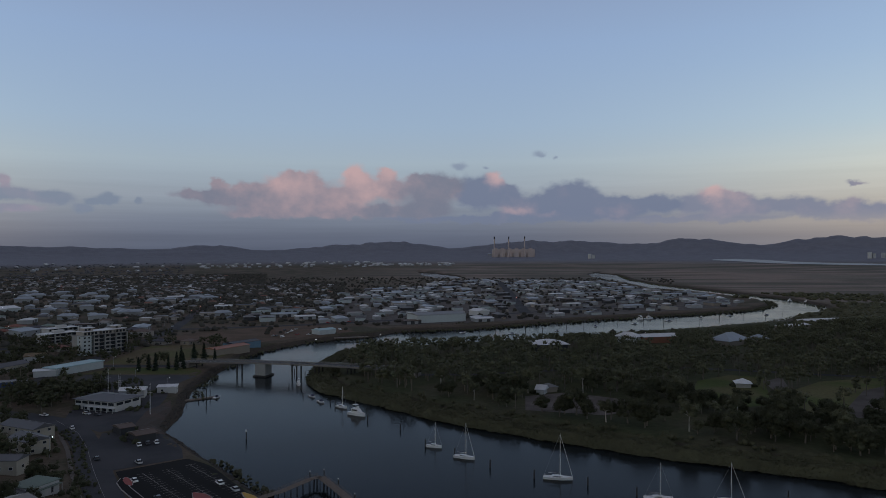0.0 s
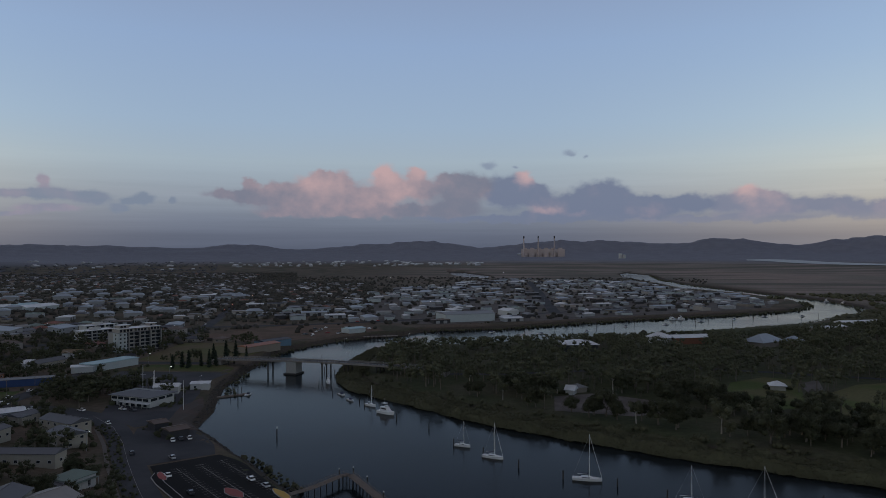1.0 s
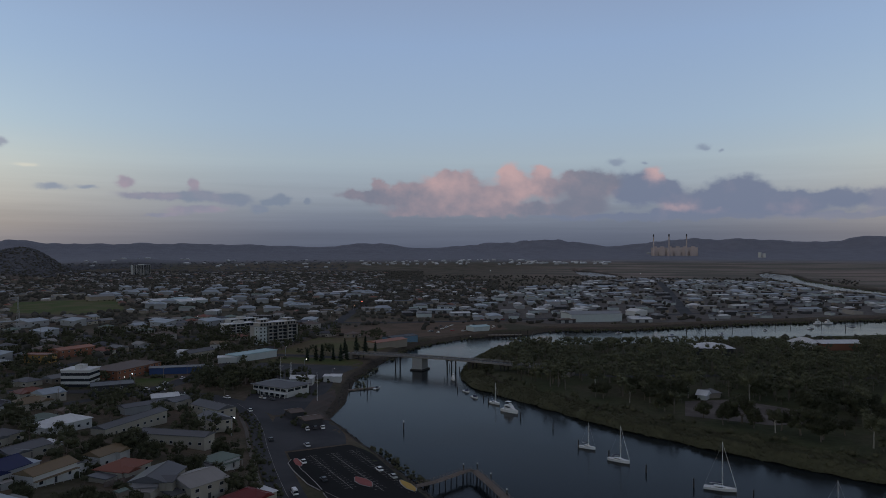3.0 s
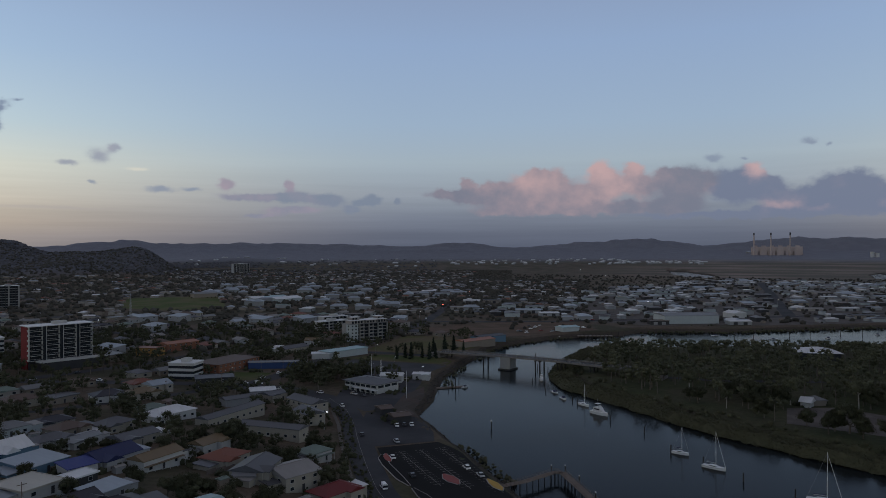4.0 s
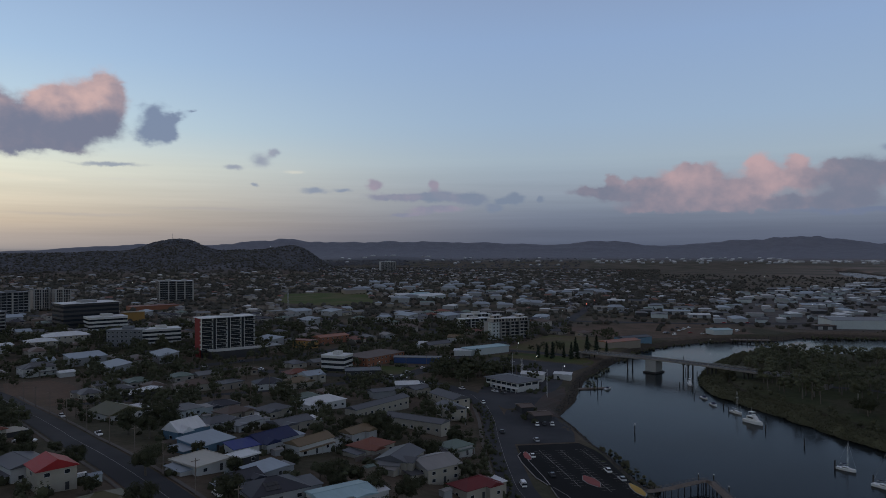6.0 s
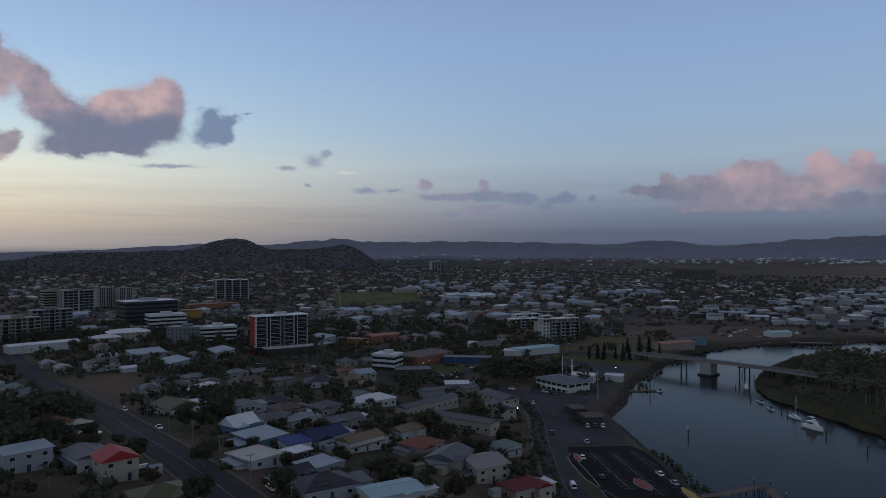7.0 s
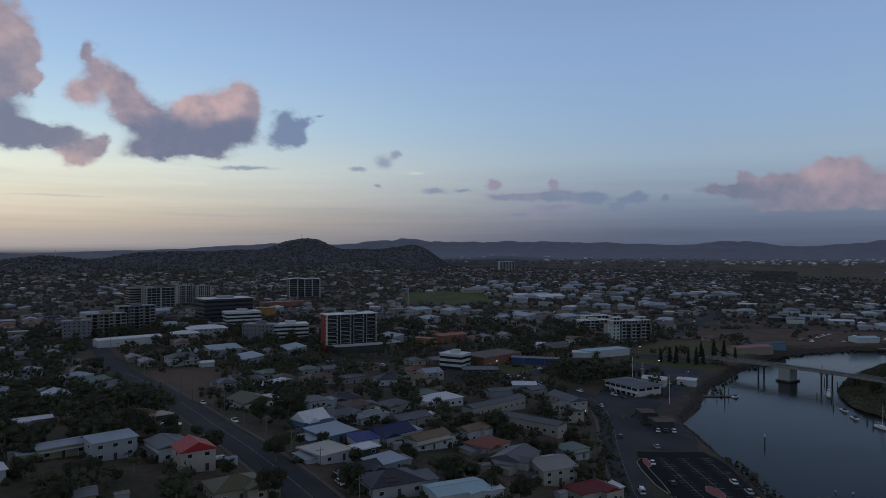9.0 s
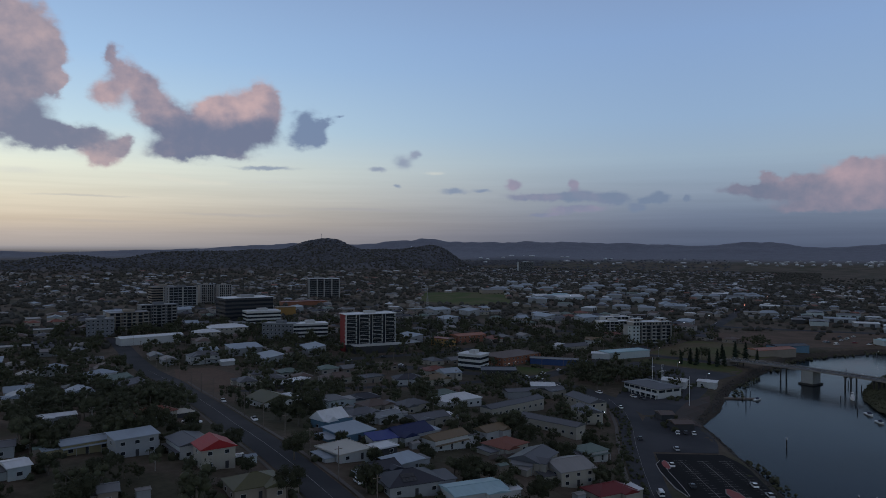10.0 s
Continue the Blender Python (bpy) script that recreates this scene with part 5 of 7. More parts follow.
patch("industrial_yard", "bare grey yards between the sheds", [(-40, 800), (120, 868), (260, 950), (430, 1050), (480, 1150), (470, 1400), (430, 1600), (400, 1950), (60, 2050), (-140, 1500), (-230, 1000), (-120, 820)], GRAVEL, 0.08, 40, "yard")


def stripes():
    """Painted bays of the car park: long rows with short bay lines."""
    ax = Vector((0.66, -0.75, 0)).normalized()
    side = Vector((0.75, 0.66, 0))
    for row, (sx, sy, long) in enumerate(((-114, 268, 46), (-107, 273, 52), (-100.5, 279, 60))):
        lot = thing("bay_marking", pose(0, 0, 0), "white painted row of parking bay lines on dark asphalt", "road marking", "painted bay rows", "structure")
        start = Vector((sx, sy, 0))

        def strip(a, b, wide):
            bm = bmesh.new()
            d = (b - a).normalized()
            n = Vector((-d.y, d.x, 0)) * wide / 2
            v = [bm.verts.new(Vector((p.x, p.y, ground_z(p.x, p.y) + 0.26))) for p in (a - n, b - n, b + n, a + n)]
            bm.faces.new(v)
            part("painted_line", bm, PAINT, lot)

        strip(start, start + ax * long, 0.14)
        for k in range(int(long / 2.7)):
            p = start + ax * (k * 2.7 + 1)
            strip(p - side * 2.4, p + side * 2.4, 0.12)


stripes()


def kerb_island(name, label, line, half, fill):
    """A long traffic island with a pale kerb and coloured surfacing."""
    top = thing(name, pose(0, 0, 0), label, "traffic island", kind="structure")
    p = np.array(line, float)
    t = np.gradient(p, axis=0)
    t /= np.linalg.norm(t, axis=1)[:, None]
    n = np.stack([-t[:, 1], t[:, 0]], -1)
    u = np.linspace(0, 1, len(p))
    w = half * np.sqrt(np.clip(1 - (2 * u - 1) ** 4, 0.02, 1))[:, None]
    for nm, grow, z, m in (("kerb", 0.35, 0.34, PAINT), ("infill", 0.0, 0.39, fill)):
        ring = np.concatenate([p + n * (w + grow), (p - n * (w + grow))[::-1]])
        bm = bmesh.new()
        lo = [bm.verts.new((x, y, ground_z(x, y) + 0.1)) for x, y in ring]
        hi = [bm.verts.new((x, y, ground_z(x, y) + z)) for x, y in ring]
        bm.faces.new(hi)
        for k in range(len(ring)):
            bm.faces.new((lo[k], lo[(k + 1) % len(ring)], hi[(k + 1) % len(ring)], hi[k]))
        part(nm, bm, m, top)
    return top


kerb_island("traffic_island", "long kerbed traffic island with red surfacing at its head", [(-119, 262), (-117, 257), (-112, 250), (-106, 243), (-100, 236), (-94, 230)], 1.4, NEWTAR)
kerb_island("traffic_island", "red head of a kerbed traffic island", [(-118, 263), (-116, 259), (-114, 256), (-112, 254)], 1.5, REDPAINT)
kerb_island("traffic_island", "red surfaced kerbed island in the car park", [(-87, 246), (-84, 243), (-81, 240), (-78, 237)], 2.2, REDPAINT)
kerb_island("traffic_island", "kerbed dark island beside the waterfront road", [(-92, 228), (-86, 222), (-80, 216), (-74, 210)], 1.6, NEWTAR)
kerb_island("yellow_box", "worn yellow hatched patch on the car park", [(-70, 246), (-67, 243), (-64, 239), (-62, 236)], 1.8, YELLOWPAINT)

# ---- bridge and jetty ----


def bridge():
    a, b = Vector((-188, 520, 0)), Vector((-22, 476, 0))
    d = b - a
    long, turn = d.length, math.degrees(math.atan2(d.y, d.x))
    top = thing("road_bridge", pose(a.x, a.y, 0, 0, 0, turn), "low concrete road bridge on slender dark piers across the creek", "bridge")

    def arch(u):
        return 8.2 + 1.6 * math.sin(math.pi * min(max(u, 0), 1))

    for name, y0, y1, z0, z1, m in (("deck", -5, 5, -0.65, 0.0, CONCRETE), ("road_surface", -4.2, 4.2, 0.01, 0.06, ASPHALT), ("kerb", -5, -4.4, 0.01, 0.4, CONCRETE), ("kerb", 4.4, 5, 0.01, 0.4, CONCRETE)):
        bm = bmesh.new()
        loft(bm, [[(u * long, y0, arch(u) + z0), (u * long, y1, arch(u) + z0), (u * long, y1, arch(u) + z1), (u * long, y0, arch(u) + z1)] for u in np.linspace(0, 1, 15)])
        part(name, bm, m, top)
    for y in (-4.8, 4.8):
        for z in (0.75, 1.15):
            bm = bmesh.new()
            loft(bm, [[(u * long, y + a, arch(u) + z + b) for a, b in ((-0.05, -0.05), (0.05, -0.05), (0.05, 0.05), (-0.05, 0.05))] for u in np.linspace(0, 1, 15)])
            part("rail", bm, STEEL, top)
        for k in range(42):
            u = (k + 0.5) / 42
            bm = bmesh.new()
            box(bm, u * long - 0.06, u * long + 0.06, y - 0.06, y + 0.06, arch(u) + 0.35, arch(u) + 1.2)
            part("rail_post", bm, STEEL, top)
    for u in (0.06, 0.25, 0.36, 0.5, 0.52, 0.6, 0.615, 0.74, 0.755, 0.88):
        thick = u == 0.36
        bm = bmesh.new()
        if thick:
            box(bm, u * long - 4, u * long + 4, -4.5, 4.5, -3, arch(u) - 0.9)
        else:
            for y in (-3.4, 3.4):
                tube(bm, (u * long, y, -3), (u * long, y, arch(u) - 1.5), 0.55, 0.5, 8)
            box(bm, u * long - 0.7, u * long + 0.7, -4.6, 4.6, arch(u) - 1.5, arch(u) - 0.9)
        part("pier", bm, WALL["concrete"] if thick else PILE, top)
    bm = bmesh.new()
    box(bm, 0.36 * long - 5, 0.36 * long + 5, -6, 6, -3, 1.0)
    part("pier_fender", bm, PILE, top)
    for u in (0.0, 1.0):
        bm = bmesh.new()
        box(bm, u * long - 5, u * long + 5, -5.5, 5.5, 1, 7.4)
        part("abutment", bm, CONCRETE, top)


bridge()


def jetty():
    line = [Vector((-66, 243, 0)), Vector((-58, 252, 0)), Vector((-50, 266, 0)), Vector((-47, 268, 0)), Vector((-40, 256, 0)), Vector((-30, 238, 0)), Vector((-20, 220, 0))]
    top = thing("jetty", pose(0, 0, 0), "grey timber fishing jetty on dark piles with handrails", "jetty")
    for a, b in zip(line, line[1:]):
        d = (b - a).normalized()
        n = Vector((-d.y, d.x, 0))
        count = max(2, int((b - a).length / 0.6))
        for k in range(count):
            c = a + (b - a) * (k + 0.5) / count
            bm = bmesh.new()
            box(bm, -0.27, 0.27, -1.6, 1.6, 2.9, 3.02)
            part("plank", bm, TIMBER, top, at=Matrix.Translation(c) @ d.to_track_quat("X", "Z").to_matrix().to_4x4())
        for s in (-1.5, 1.5):
            bm = bmesh.new()
            for z in (3.5, 3.95):
                tube(bm, a + n * s + Vector((0, 0, z)), b + n * s + Vector((0, 0, z)), 0.04, 0.04, 4)
            for k in range(int((b - a).length / 2) + 1):
                p = a + (b - a) * k / (int((b - a).length / 2) + 1) + n * s
                tube(bm, p + Vector((0, 0, 3.0)), p + Vector((0, 0, 4.0)), 0.05, 0.05, 4)
            part("handrail", bm, TIMBER, top)
            for k in range(max(2, int((b - a).length / 3))):
                p = a + (b - a) * k / max(2, int((b - a).length / 3)) + n * s
                bm = bmesh.new()
                tube(bm, p + Vector((0, 0, -3)), p + Vector((0, 0, 2.9)), 0.16, 0.13, 6)
                part("support", bm, PILE, top)


jetty()
for x, y in ((-51, 268), (-46, 270), (-39, 259), (-31, 243), (-24, 230)):
    post = thing("bollard", pose(x, y, 2.9), "dark timber post with a white cap on the jetty", "bollard", "jetty posts")
    bm = bmesh.new()
    tube(bm, (0, 0, 0), (0, 0, 2.0), 0.24, 0.2, 8)
    part("post", bm, PILE, post)
    bm = bmesh.new()
    tube(bm, (0, 0, 2.0), (0, 0, 2.35), 0.26, 0.18, 8)
    part("cap", bm, GELCOAT, post, "white cap")


def pontoon():
    top = thing("pontoon", pose(-146, 424, 0, 0, 0, 38), "small timber pontoon with a moored work boat on the foreshore", "pontoon")
    bm = bmesh.new()
    box(bm, -9, 9, -1.4, 1.4, -0.2, 0.7)
    part("float", bm, TIMBER, top)
    for u in (-7, 0, 7):
        bm = bmesh.new()
        tube(bm, (u, 1.7, -3), (u, 1.7, 4.5), 0.25, 0.22, 8)
        part("pile", bm, PILE, top)


pontoon()
dinghy(-137, 428, 70, 6, "small white work boat moored at a pontoon")
pile(-141, 421, 7)

# ---- boats and piles ----
yacht(8, 301, -28, 9.6, 15.0, "white sailing yacht moored to a dark pile with a bare mast")
yacht(-5, 318, -22, 7.4, 11.5, "slim white sailing yacht with a tall bare mast at its mooring", furled=False)
yacht(43, 273, -12, 11.2, 17.6, "large white sailing yacht with a furled headsail at its mooring")
yacht(74.5, 250.0, -6, 10.0, 13.0, "white motor sailer with a low mast and deck gear", furled=False)
yacht(97.2, 245.0, -10, 11.5, 14.5, "white sailing yacht with a thick white mast")
yacht(-58, 400, -40, 8.5, 12.0, "small white sailing boat with a cabin at its mooring", furled=False)
launch(-47, 381, -35, 11.6, "white motor cruiser with a flybridge moored between piles", 1.15)
dinghy(-72, 414, -50, 7.0, "small dark topped cabin boat at its mooring")
dinghy(-80, 430, -50, 7.5, "small white cabin boat at its mooring")
launch(-96, 468, -70, 8.0, "small workboat with a dark wheelhouse at its mooring", 0.8, "work_boat")
for x, y, h in ((-22, 349, 5), (-9, 319, 5.5), (18, 288, 5.2), (34, 274, 5.5), (53, 266, 5), (-40, 368, 5), (-62, 402, 4.5), (68, 254, 5), (4, 306, 5), (-66, 410, 4), (-86, 432, 4), (-91, 452, 4), (-101, 462, 4), (120, 250, 5), (-98, 500, 6), (-108, 512, 6), (-116, 540, 7), (-120, 560, 7)):
    pile(x, y, h * 0.6)
top = pile(-93, 333, 3.4, "dark channel marker pile with a white top mark")
bm = bmesh.new()
tube(bm, (0.05, 0, 5.6), (0.05, 0, 6.5), 0.34, 0.34, 8)
part("top_mark", bm, GELCOAT, top, "white top mark")
# moorings of the far reach
rng = np.random.default_rng(5)
for k in range(26):
    u = k / 25
    x, y = 20 + 430 * u, 745 + 215 * u + rng.uniform(-22, 30)
    if float(outside(BANK_TOWN + BANK_PARK, np.array([x]), np.array([y]))[0]) < -8:
        if k % 3 == 0:
            dinghy(x, y, rng.uniform(0, 60), 9.0, "small white cabin boat moored on the far reach")
        else:
            pile(x, y, 5.5)
for x, y, L in ((250, 905, 13), (262, 910, 13), (520, 1210, 14), (590, 1215, 12), (600, 1180, 12)):
    launch(x, y, 30, L, "white motor cruiser lying off the far bank")
for k in range(9):
    pile(-118 + k * 6.5, 735 + (k % 2) * 8 - abs(k - 4) * 3, 5)


def wharf(x, y, turn, L):
    top = thing("wharf", pose(x, y, 0, 0, 0, turn), "dark timber wharf on piles at the far bank", "wharf")
    bm = bmesh.new()
    box(bm, -L / 2, L / 2, -3, 3, 2.4, 3.0)
    part("deck", bm, TIMBER, top)
    for k in range(int(L / 4)):
        for s in (-2.6, 2.6):
            bm = bmesh.new()
            tube(bm, (-L / 2 + 2 + k * 4, s, -2), (-L / 2 + 2 + k * 4, s, 4), 0.3, 0.28, 6)
            part("support", bm, PILE, top)


wharf(-92, 706, 20, 34)

# ---- vehicles ----
CARS = dict(white=car_kind("white", "white hatchback parked on asphalt"), silver=car_kind("silver", "silver sedan parked by the kerb"), dark=car_kind("dark", "dark sedan parked by the kerb"),
            red=car_kind("red", "dull red car parked in a yard"), van=car_kind("white", "white van parked beside the road", 4.9, 1.5, True), ute=car_kind("white", "white utility truck parked on a verge", 4.9, 1.6, False, True))
for kind, x, y, t in (("white", -150, 131, -20), ("ute", -241, 155.5, -18), ("white", -297, 175, -17), ("ute", -180, 141, 60), ("dark", -200, 146, -20), ("white", -176, 142, 75), ("ute", -248, 131, 30), ("van", -186, 114.5, 75),
                      ("white", -131.7, 306.5, 118), ("dark", -129, 309, 118), ("white", -125.8, 310.5, 118), ("silver", -121, 281, 130), ("white", -113, 258.5, 128), ("van", -101, 223.5, 128), ("white", -81, 255.5, 128),
                      ("silver", -73.5, 248.5, 128), ("silver", -184, 366, -25), ("dark", -177.5, 364, -25), ("white", -176, 336, 130), ("van", -252, 372, 10), ("dark", -97, 240, 128), ("dark", -140, 286, 125), ("white", -246, 133, 40)):
    park_car(CARS[kind], x, y, t)
rng = np.random.default_rng(11)
for k in range(24):
    x, y = rng.uniform(-170, -95), rng.uniform(690, 760)
    if float(outside(BANK_TOWN + BANK_PARK, np.array([x]), np.array([y]))[0]) > 14:
        park_car(CARS[("white", "silver", "dark", "red", "van", "white")[k % 6]], x, y, 60 + rng.normal() * 8)
for k in range(26):
    line = (CROSS, HIGH, MID, QUAY[7:], INDUSTRY)[k % 5]
    j = rng.integers(0, len(line) - 1)
    u, s = rng.uniform(), rng.choice((-4.2, 4.2))
    a, b = Vector(line[j]), Vector(line[j + 1])
    d = (b - a).normalized()
    p = a + (b - a) * u + Vector((-d.y, d.x)) * s
    park_car(CARS[("white", "silver", "dark", "white", "red")[k % 5]], p.x, p.y, math.degrees(math.atan2(d.y, d.x)))

# ---- town centre ----
balcony_tower(-420, 377, 68, 41.0)


def stepped_flats(x, y, turn, L=40.0, W=15.0, floors=5, fh=3.1):
    """Pale apartment block: open balconies, a solid white end with windows, and stepped penthouses under thin white roofs."""
    top = storeys(x, y, turn, L, W, floors, "balcony", "concrete", fh, "stepped pale apartment block with deep open balconies", gc=WALL["slate"])
    for o in [o for o in top.children if o.name.split(".")[0] == "plant_room"]:
        bpy.data.objects.remove(o)
    zt = floors * fh
    bm = bmesh.new()
    box(bm, -L / 2 - 0.3, -L / 2 + 7.5, -W / 2 - 0.3, -W / 2 + 7.0, -2, zt)
    end = part("end_block", bm, WALL["pale"], top, "solid pale end block with windows")
    for f in range(floors):
        for k in range(2):
            piece("window", window_mesh(1.7, 1.5), end, at=pose(-L / 2 + 1.8 + k * 3.6, -W / 2 - 0.3, f * fh + 0.9))
        piece("window", window_mesh(1.7, 1.5), end, at=pose(-L / 2 - 0.3, -W / 2 + 3.4, f * fh + 0.9, 0, 0, -90))
    for a, b, c, d, z0, z1 in ((-0.46, -0.12, -0.42, 0.3, 0.33, 3.2), (-0.06, 0.2, -0.4, 0.34, 0.33, 3.0), (0.24, 0.47, -0.42, 0.3, 0.33, 3.2), (-0.4, -0.2, -0.2, 0.25, 3.55, 5.9), (0.28, 0.42, -0.2, 0.25, 3.55, 5.6)):
        bm = bmesh.new()
        box(bm, a * L, b * L, c * W, d * W, zt + z0, zt + z1)
        loft_box = part("penthouse", bm, WALL["plaster"], top)
        bm = bmesh.new()
        box(bm, a * L - 1.0, b * L + 1.0, c * W - 1.0, d * W + 1.0, zt + z1 + 0.004, zt + z1 + 0.3)
        part("penthouse_roof", bm, ROOF["white"], loft_box, "thin white overhanging roof")
        for k in range(max(1, int((b - a) * L / 3))):
            bm = bmesh.new()
            u = a * L + 0.6 + k * 3
            box(bm, u, u + 2.0, c * W - 0.06, c * W + 0.05, zt + z0 + 0.3, zt + z1 - 0.5)
            part("glazing", bm, GLASS, loft_box)


stepped_flats(-286, 592, 58)
storeys(-665.2, 419.6, 78, 52, 30, 6, "band", "dark", 4.2, "dark glass office block with an overhanging white roof", name="office_building")
storeys(-621.4, 411.7, 70, 34, 20, 4, "band", "white", 3.6, "white stepped office with ribbon windows", name="office_building")
storeys(-522.3, 365.5, 34, 28, 16, 4, "punched", "slate", 3.4, "grey concrete hotel with rounded stair tower", name="hotel")
storeys(-507.2, 385.3, 62, 30, 16, 4, "band", "white", 3.4, "white office with dark ribbon windows", name="office_building")
storeys(-879.9, 682.4, 60, 26, 20, 9, "fin", "dark", 3.3, "tall dark office tower with pale upright fins", name="office_building")
storeys(-863.8, 697.8, 60, 24, 20, 9, "fin", "dark", 3.3, "tall dark glass office tower", name="office_building")
storeys(-851.1, 444.0, 80, 36, 18, 8, "fin", "slate", 3.3, "grey hotel tower with upright fins and dark glass", name="hotel")
storeys(-892, 440, 80, 30, 18, 8, "band", "tan", 3.2, "tan office block with ribbon windows", name="office_building")
storeys(-887.5, 499.2, 80, 18, 14, 8, "fin", "plaster", 3.2, "slim pale residential tower block", name="apartment_building")
storeys(-871.0, 516.8, 80, 18, 14, 8, "fin", "plaster", 3.2, "slim grey residential tower block", name="apartment_building")
storeys(-640, 258, 70, 22, 16, 5, "punched", "slate", 3.1, "drab five storey apartment block", name="apartment_building")
storeys(-652, 288, 78, 34, 16, 6, "balcony", "tan", 3.1, "tan apartment block with balconies", name="apartment_building")
storeys(-676, 328, 78, 34, 16, 7, "balcony", "slate", 3.1, "grey apartment block with balconies", name="apartment_building")
storeys(-1378.8, 1937.8, 55, 52, 20, 9, "balcony", "white", 3.3, "white hospital tower standing over the suburb", name="hospital", gc=WALL["slate"])
storeys(-352, 648, 60, 32, 12, 3, "balcony", "white", 3.0, "white terrace of stepped town houses", name="town_houses", gc=WALL["slate"])
storeys(-372, 690, 60, 30, 12, 3, "balcony", "white", 3.0, "white stepped town houses behind trees", name="town_houses", gc=WALL["slate"])
house(-570, 270, 82, 50, 14, 6, "gable", "white", "white", "long white hall with a low white gable roof", 8, False)
house(-690, 490, 60, 22, 14, 9, "flat", "tan", "ochre", "bright yellow ochre building in the town centre", windows=False)
house(-578, 346, 70, 34, 20, 7, "hip", "white", "cream", "cream civic hall with a white hip roof", 14)
house(-566, 318, 70, 22, 16, 6, "hip", "white", "cream", "cream civic wing with a white hip roof", 14)
house(-790, 590, 70, 60, 20, 5, "flat", "terracotta", "brick", "long brick arcade with a terracotta roof", windows=False)
for k, (dx, dy) in enumerate(((0, 0), (18, 14), (36, 6), (14, 34), (40, 30))):
    house(-612 + dx, 904 + dy, 60, 24, 16, 5, "skillion", "teal" if k % 2 else "white", "pale", "school block with overlapping pale aqua roofs", 8, False, group="school blocks")
house(-733.7, 934.2, 60, 36, 18, 6, "gable", "lightgrey", "tan", "sports hall with a grey gable roof beside the field", 12, False)

club = house(-181.4, 384, -20, 27, 18, 5.6, "hip", "grey", "white", "white two storey boat club with a low grey roof", 9, False, name="boat_club", category="club house", eave=1.3)
for k in range(6):
    bm = bmesh.new()
    box(bm, -13.0 + k * 4.4, -9.4 + k * 4.4, -9.12, -9.0, 3.3, 4.7)
    part("window_strip", bm, GLASS, club)
    bm = bmesh.new()
    box(bm, -12.7 + k * 4.4, -10.0 + k * 4.4, -9.12, -9.0, 0.3, 2.1)
    part("glazed_door", bm, GLASS, club)
for k in range(3):
    bm = bmesh.new()
    box(bm, 13.5, 13.62, -8.0 + k * 5.6, -3.6 + k * 5.6, 3.3, 4.7)
    part("window_strip", bm, GLASS, club)
bm = bmesh.new()
box(bm, -5, 14.5, -11.8, -9.14, 2.45, 2.7)
part("terrace_roof", bm, ROOF["white"], club, "white terrace roof")
for k in range(6):
    bm = bmesh.new()
    box(bm, -4.8 + k * 3.8, -4.6 + k * 3.8, -11.7, -11.5, -1, 2.45)
    part("post", bm, WALL["white"], club)

# ---- houses placed and sized to fit the camera's view ----
house(-185.6, 105.6, 76, 9.8, 9.5, 6.3, "cross", "red", "cream", "two storey cream house with a bright red metal roof", pitch=24)
house(-210.8, 92.9, 84, 12.7, 7.7, 5.8, "skillion", "pale", "grey", "tall pale grey house with a pale metal skillion roof", pitch=5)
house(-223.1, 83.2, 84, 14.0, 7.7, 3.5, "gable", "pale", "yellow", "yellow weatherboard house with a long pale metal roof", pitch=9, porch=1.8, annex=-1, annex_roof="pale")
house(-265.3, 125.6, 87, 15.2, 8.6, 3.2, "hip", "terracotta", "cream", "low cream house with a rust red tiled hip roof", annex=-1, annex_roof="white", wing=-1)
house(-262.5, 120.8, 7, 8.3, 5.2, 2.3, "flat", "white", "white", "open white roofed carport beside a cream house", windows=False)
# solid dark walls stand in for the shade under the open carport roof
house(-263.5, 136.2, 79, 8.3, 5.2, 2.3, "hip", "cream", "dark", "open carport with a cream peaked roof beside the street", windows=False)
house(-201.6, 106.5, -9, 13.2, 10.3, 4.4, "gable", "grey", "white", "high white house with a long grey metal roof and verandah", pitch=12, porch=1.5, annex=-1, annex_roof="pale")
house(-158.1, 101.4, 74, 13.4, 11.2, 3.5, "hip", "olive", "tan", "tan house with a faded olive green hip roof", annex=1, annex_roof="grey", wing=1)
house(-208.1, 59.8, 86, 5.4, 8.6, 3.5, "gable", "white", "pale", "pale house with a plain white metal roof among trees", pitch=8, annex=-1, annex_roof="grey")
house(-233.8, 63.8, 72, 6.8, 8.6, 3.5, "gable", "grey", "grey", "grey shed like house with a grey metal roof", pitch=10, annex=-1, annex_roof="lightgrey")
house(-173.2, 69.6, 69, 4.4, 6.9, 3.5, "gable", "lightgrey", "tan", "house with a pale grey metal roof below tall trees", pitch=12, annex=-1, annex_roof="dull")
house(-279.4, 95.3, 78, 12.2, 6.0, 3.3, "gable", "white", "grey", "long low house with a worn white roof among trees", pitch=10, annex=-1, annex_roof="white", wing=-1)
house(-425.7, 168.5, 111, 20.3, 11.0, 4.0, "hip", "pale", "white", "white house with a pale blue grey hip roof", wing=-1)
house(-398.3, 166.4, 107, 18.5, 10.0, 4.0, "gable", "green", "cream", "cream house with a dull green gable roof", wing=1)
house(-371.2, 161.8, 119, 19.9, 9.0, 4.0, "gable", "grey", "tan", "tan house with a grey gable roof", wing=1)
house(-469.6, 158.8, 116, 17.2, 9.0, 4.5, "hip", "pale", "white", "white house with a pale hip roof behind trees", wing=-1)
house(-276.5, 187.3, 85, 16.0, 17.2, 3.5, "cross", "olive", "white", "long white hall with a mossy olive roof beside the street", pitch=18, annex=1, annex_roof="white")
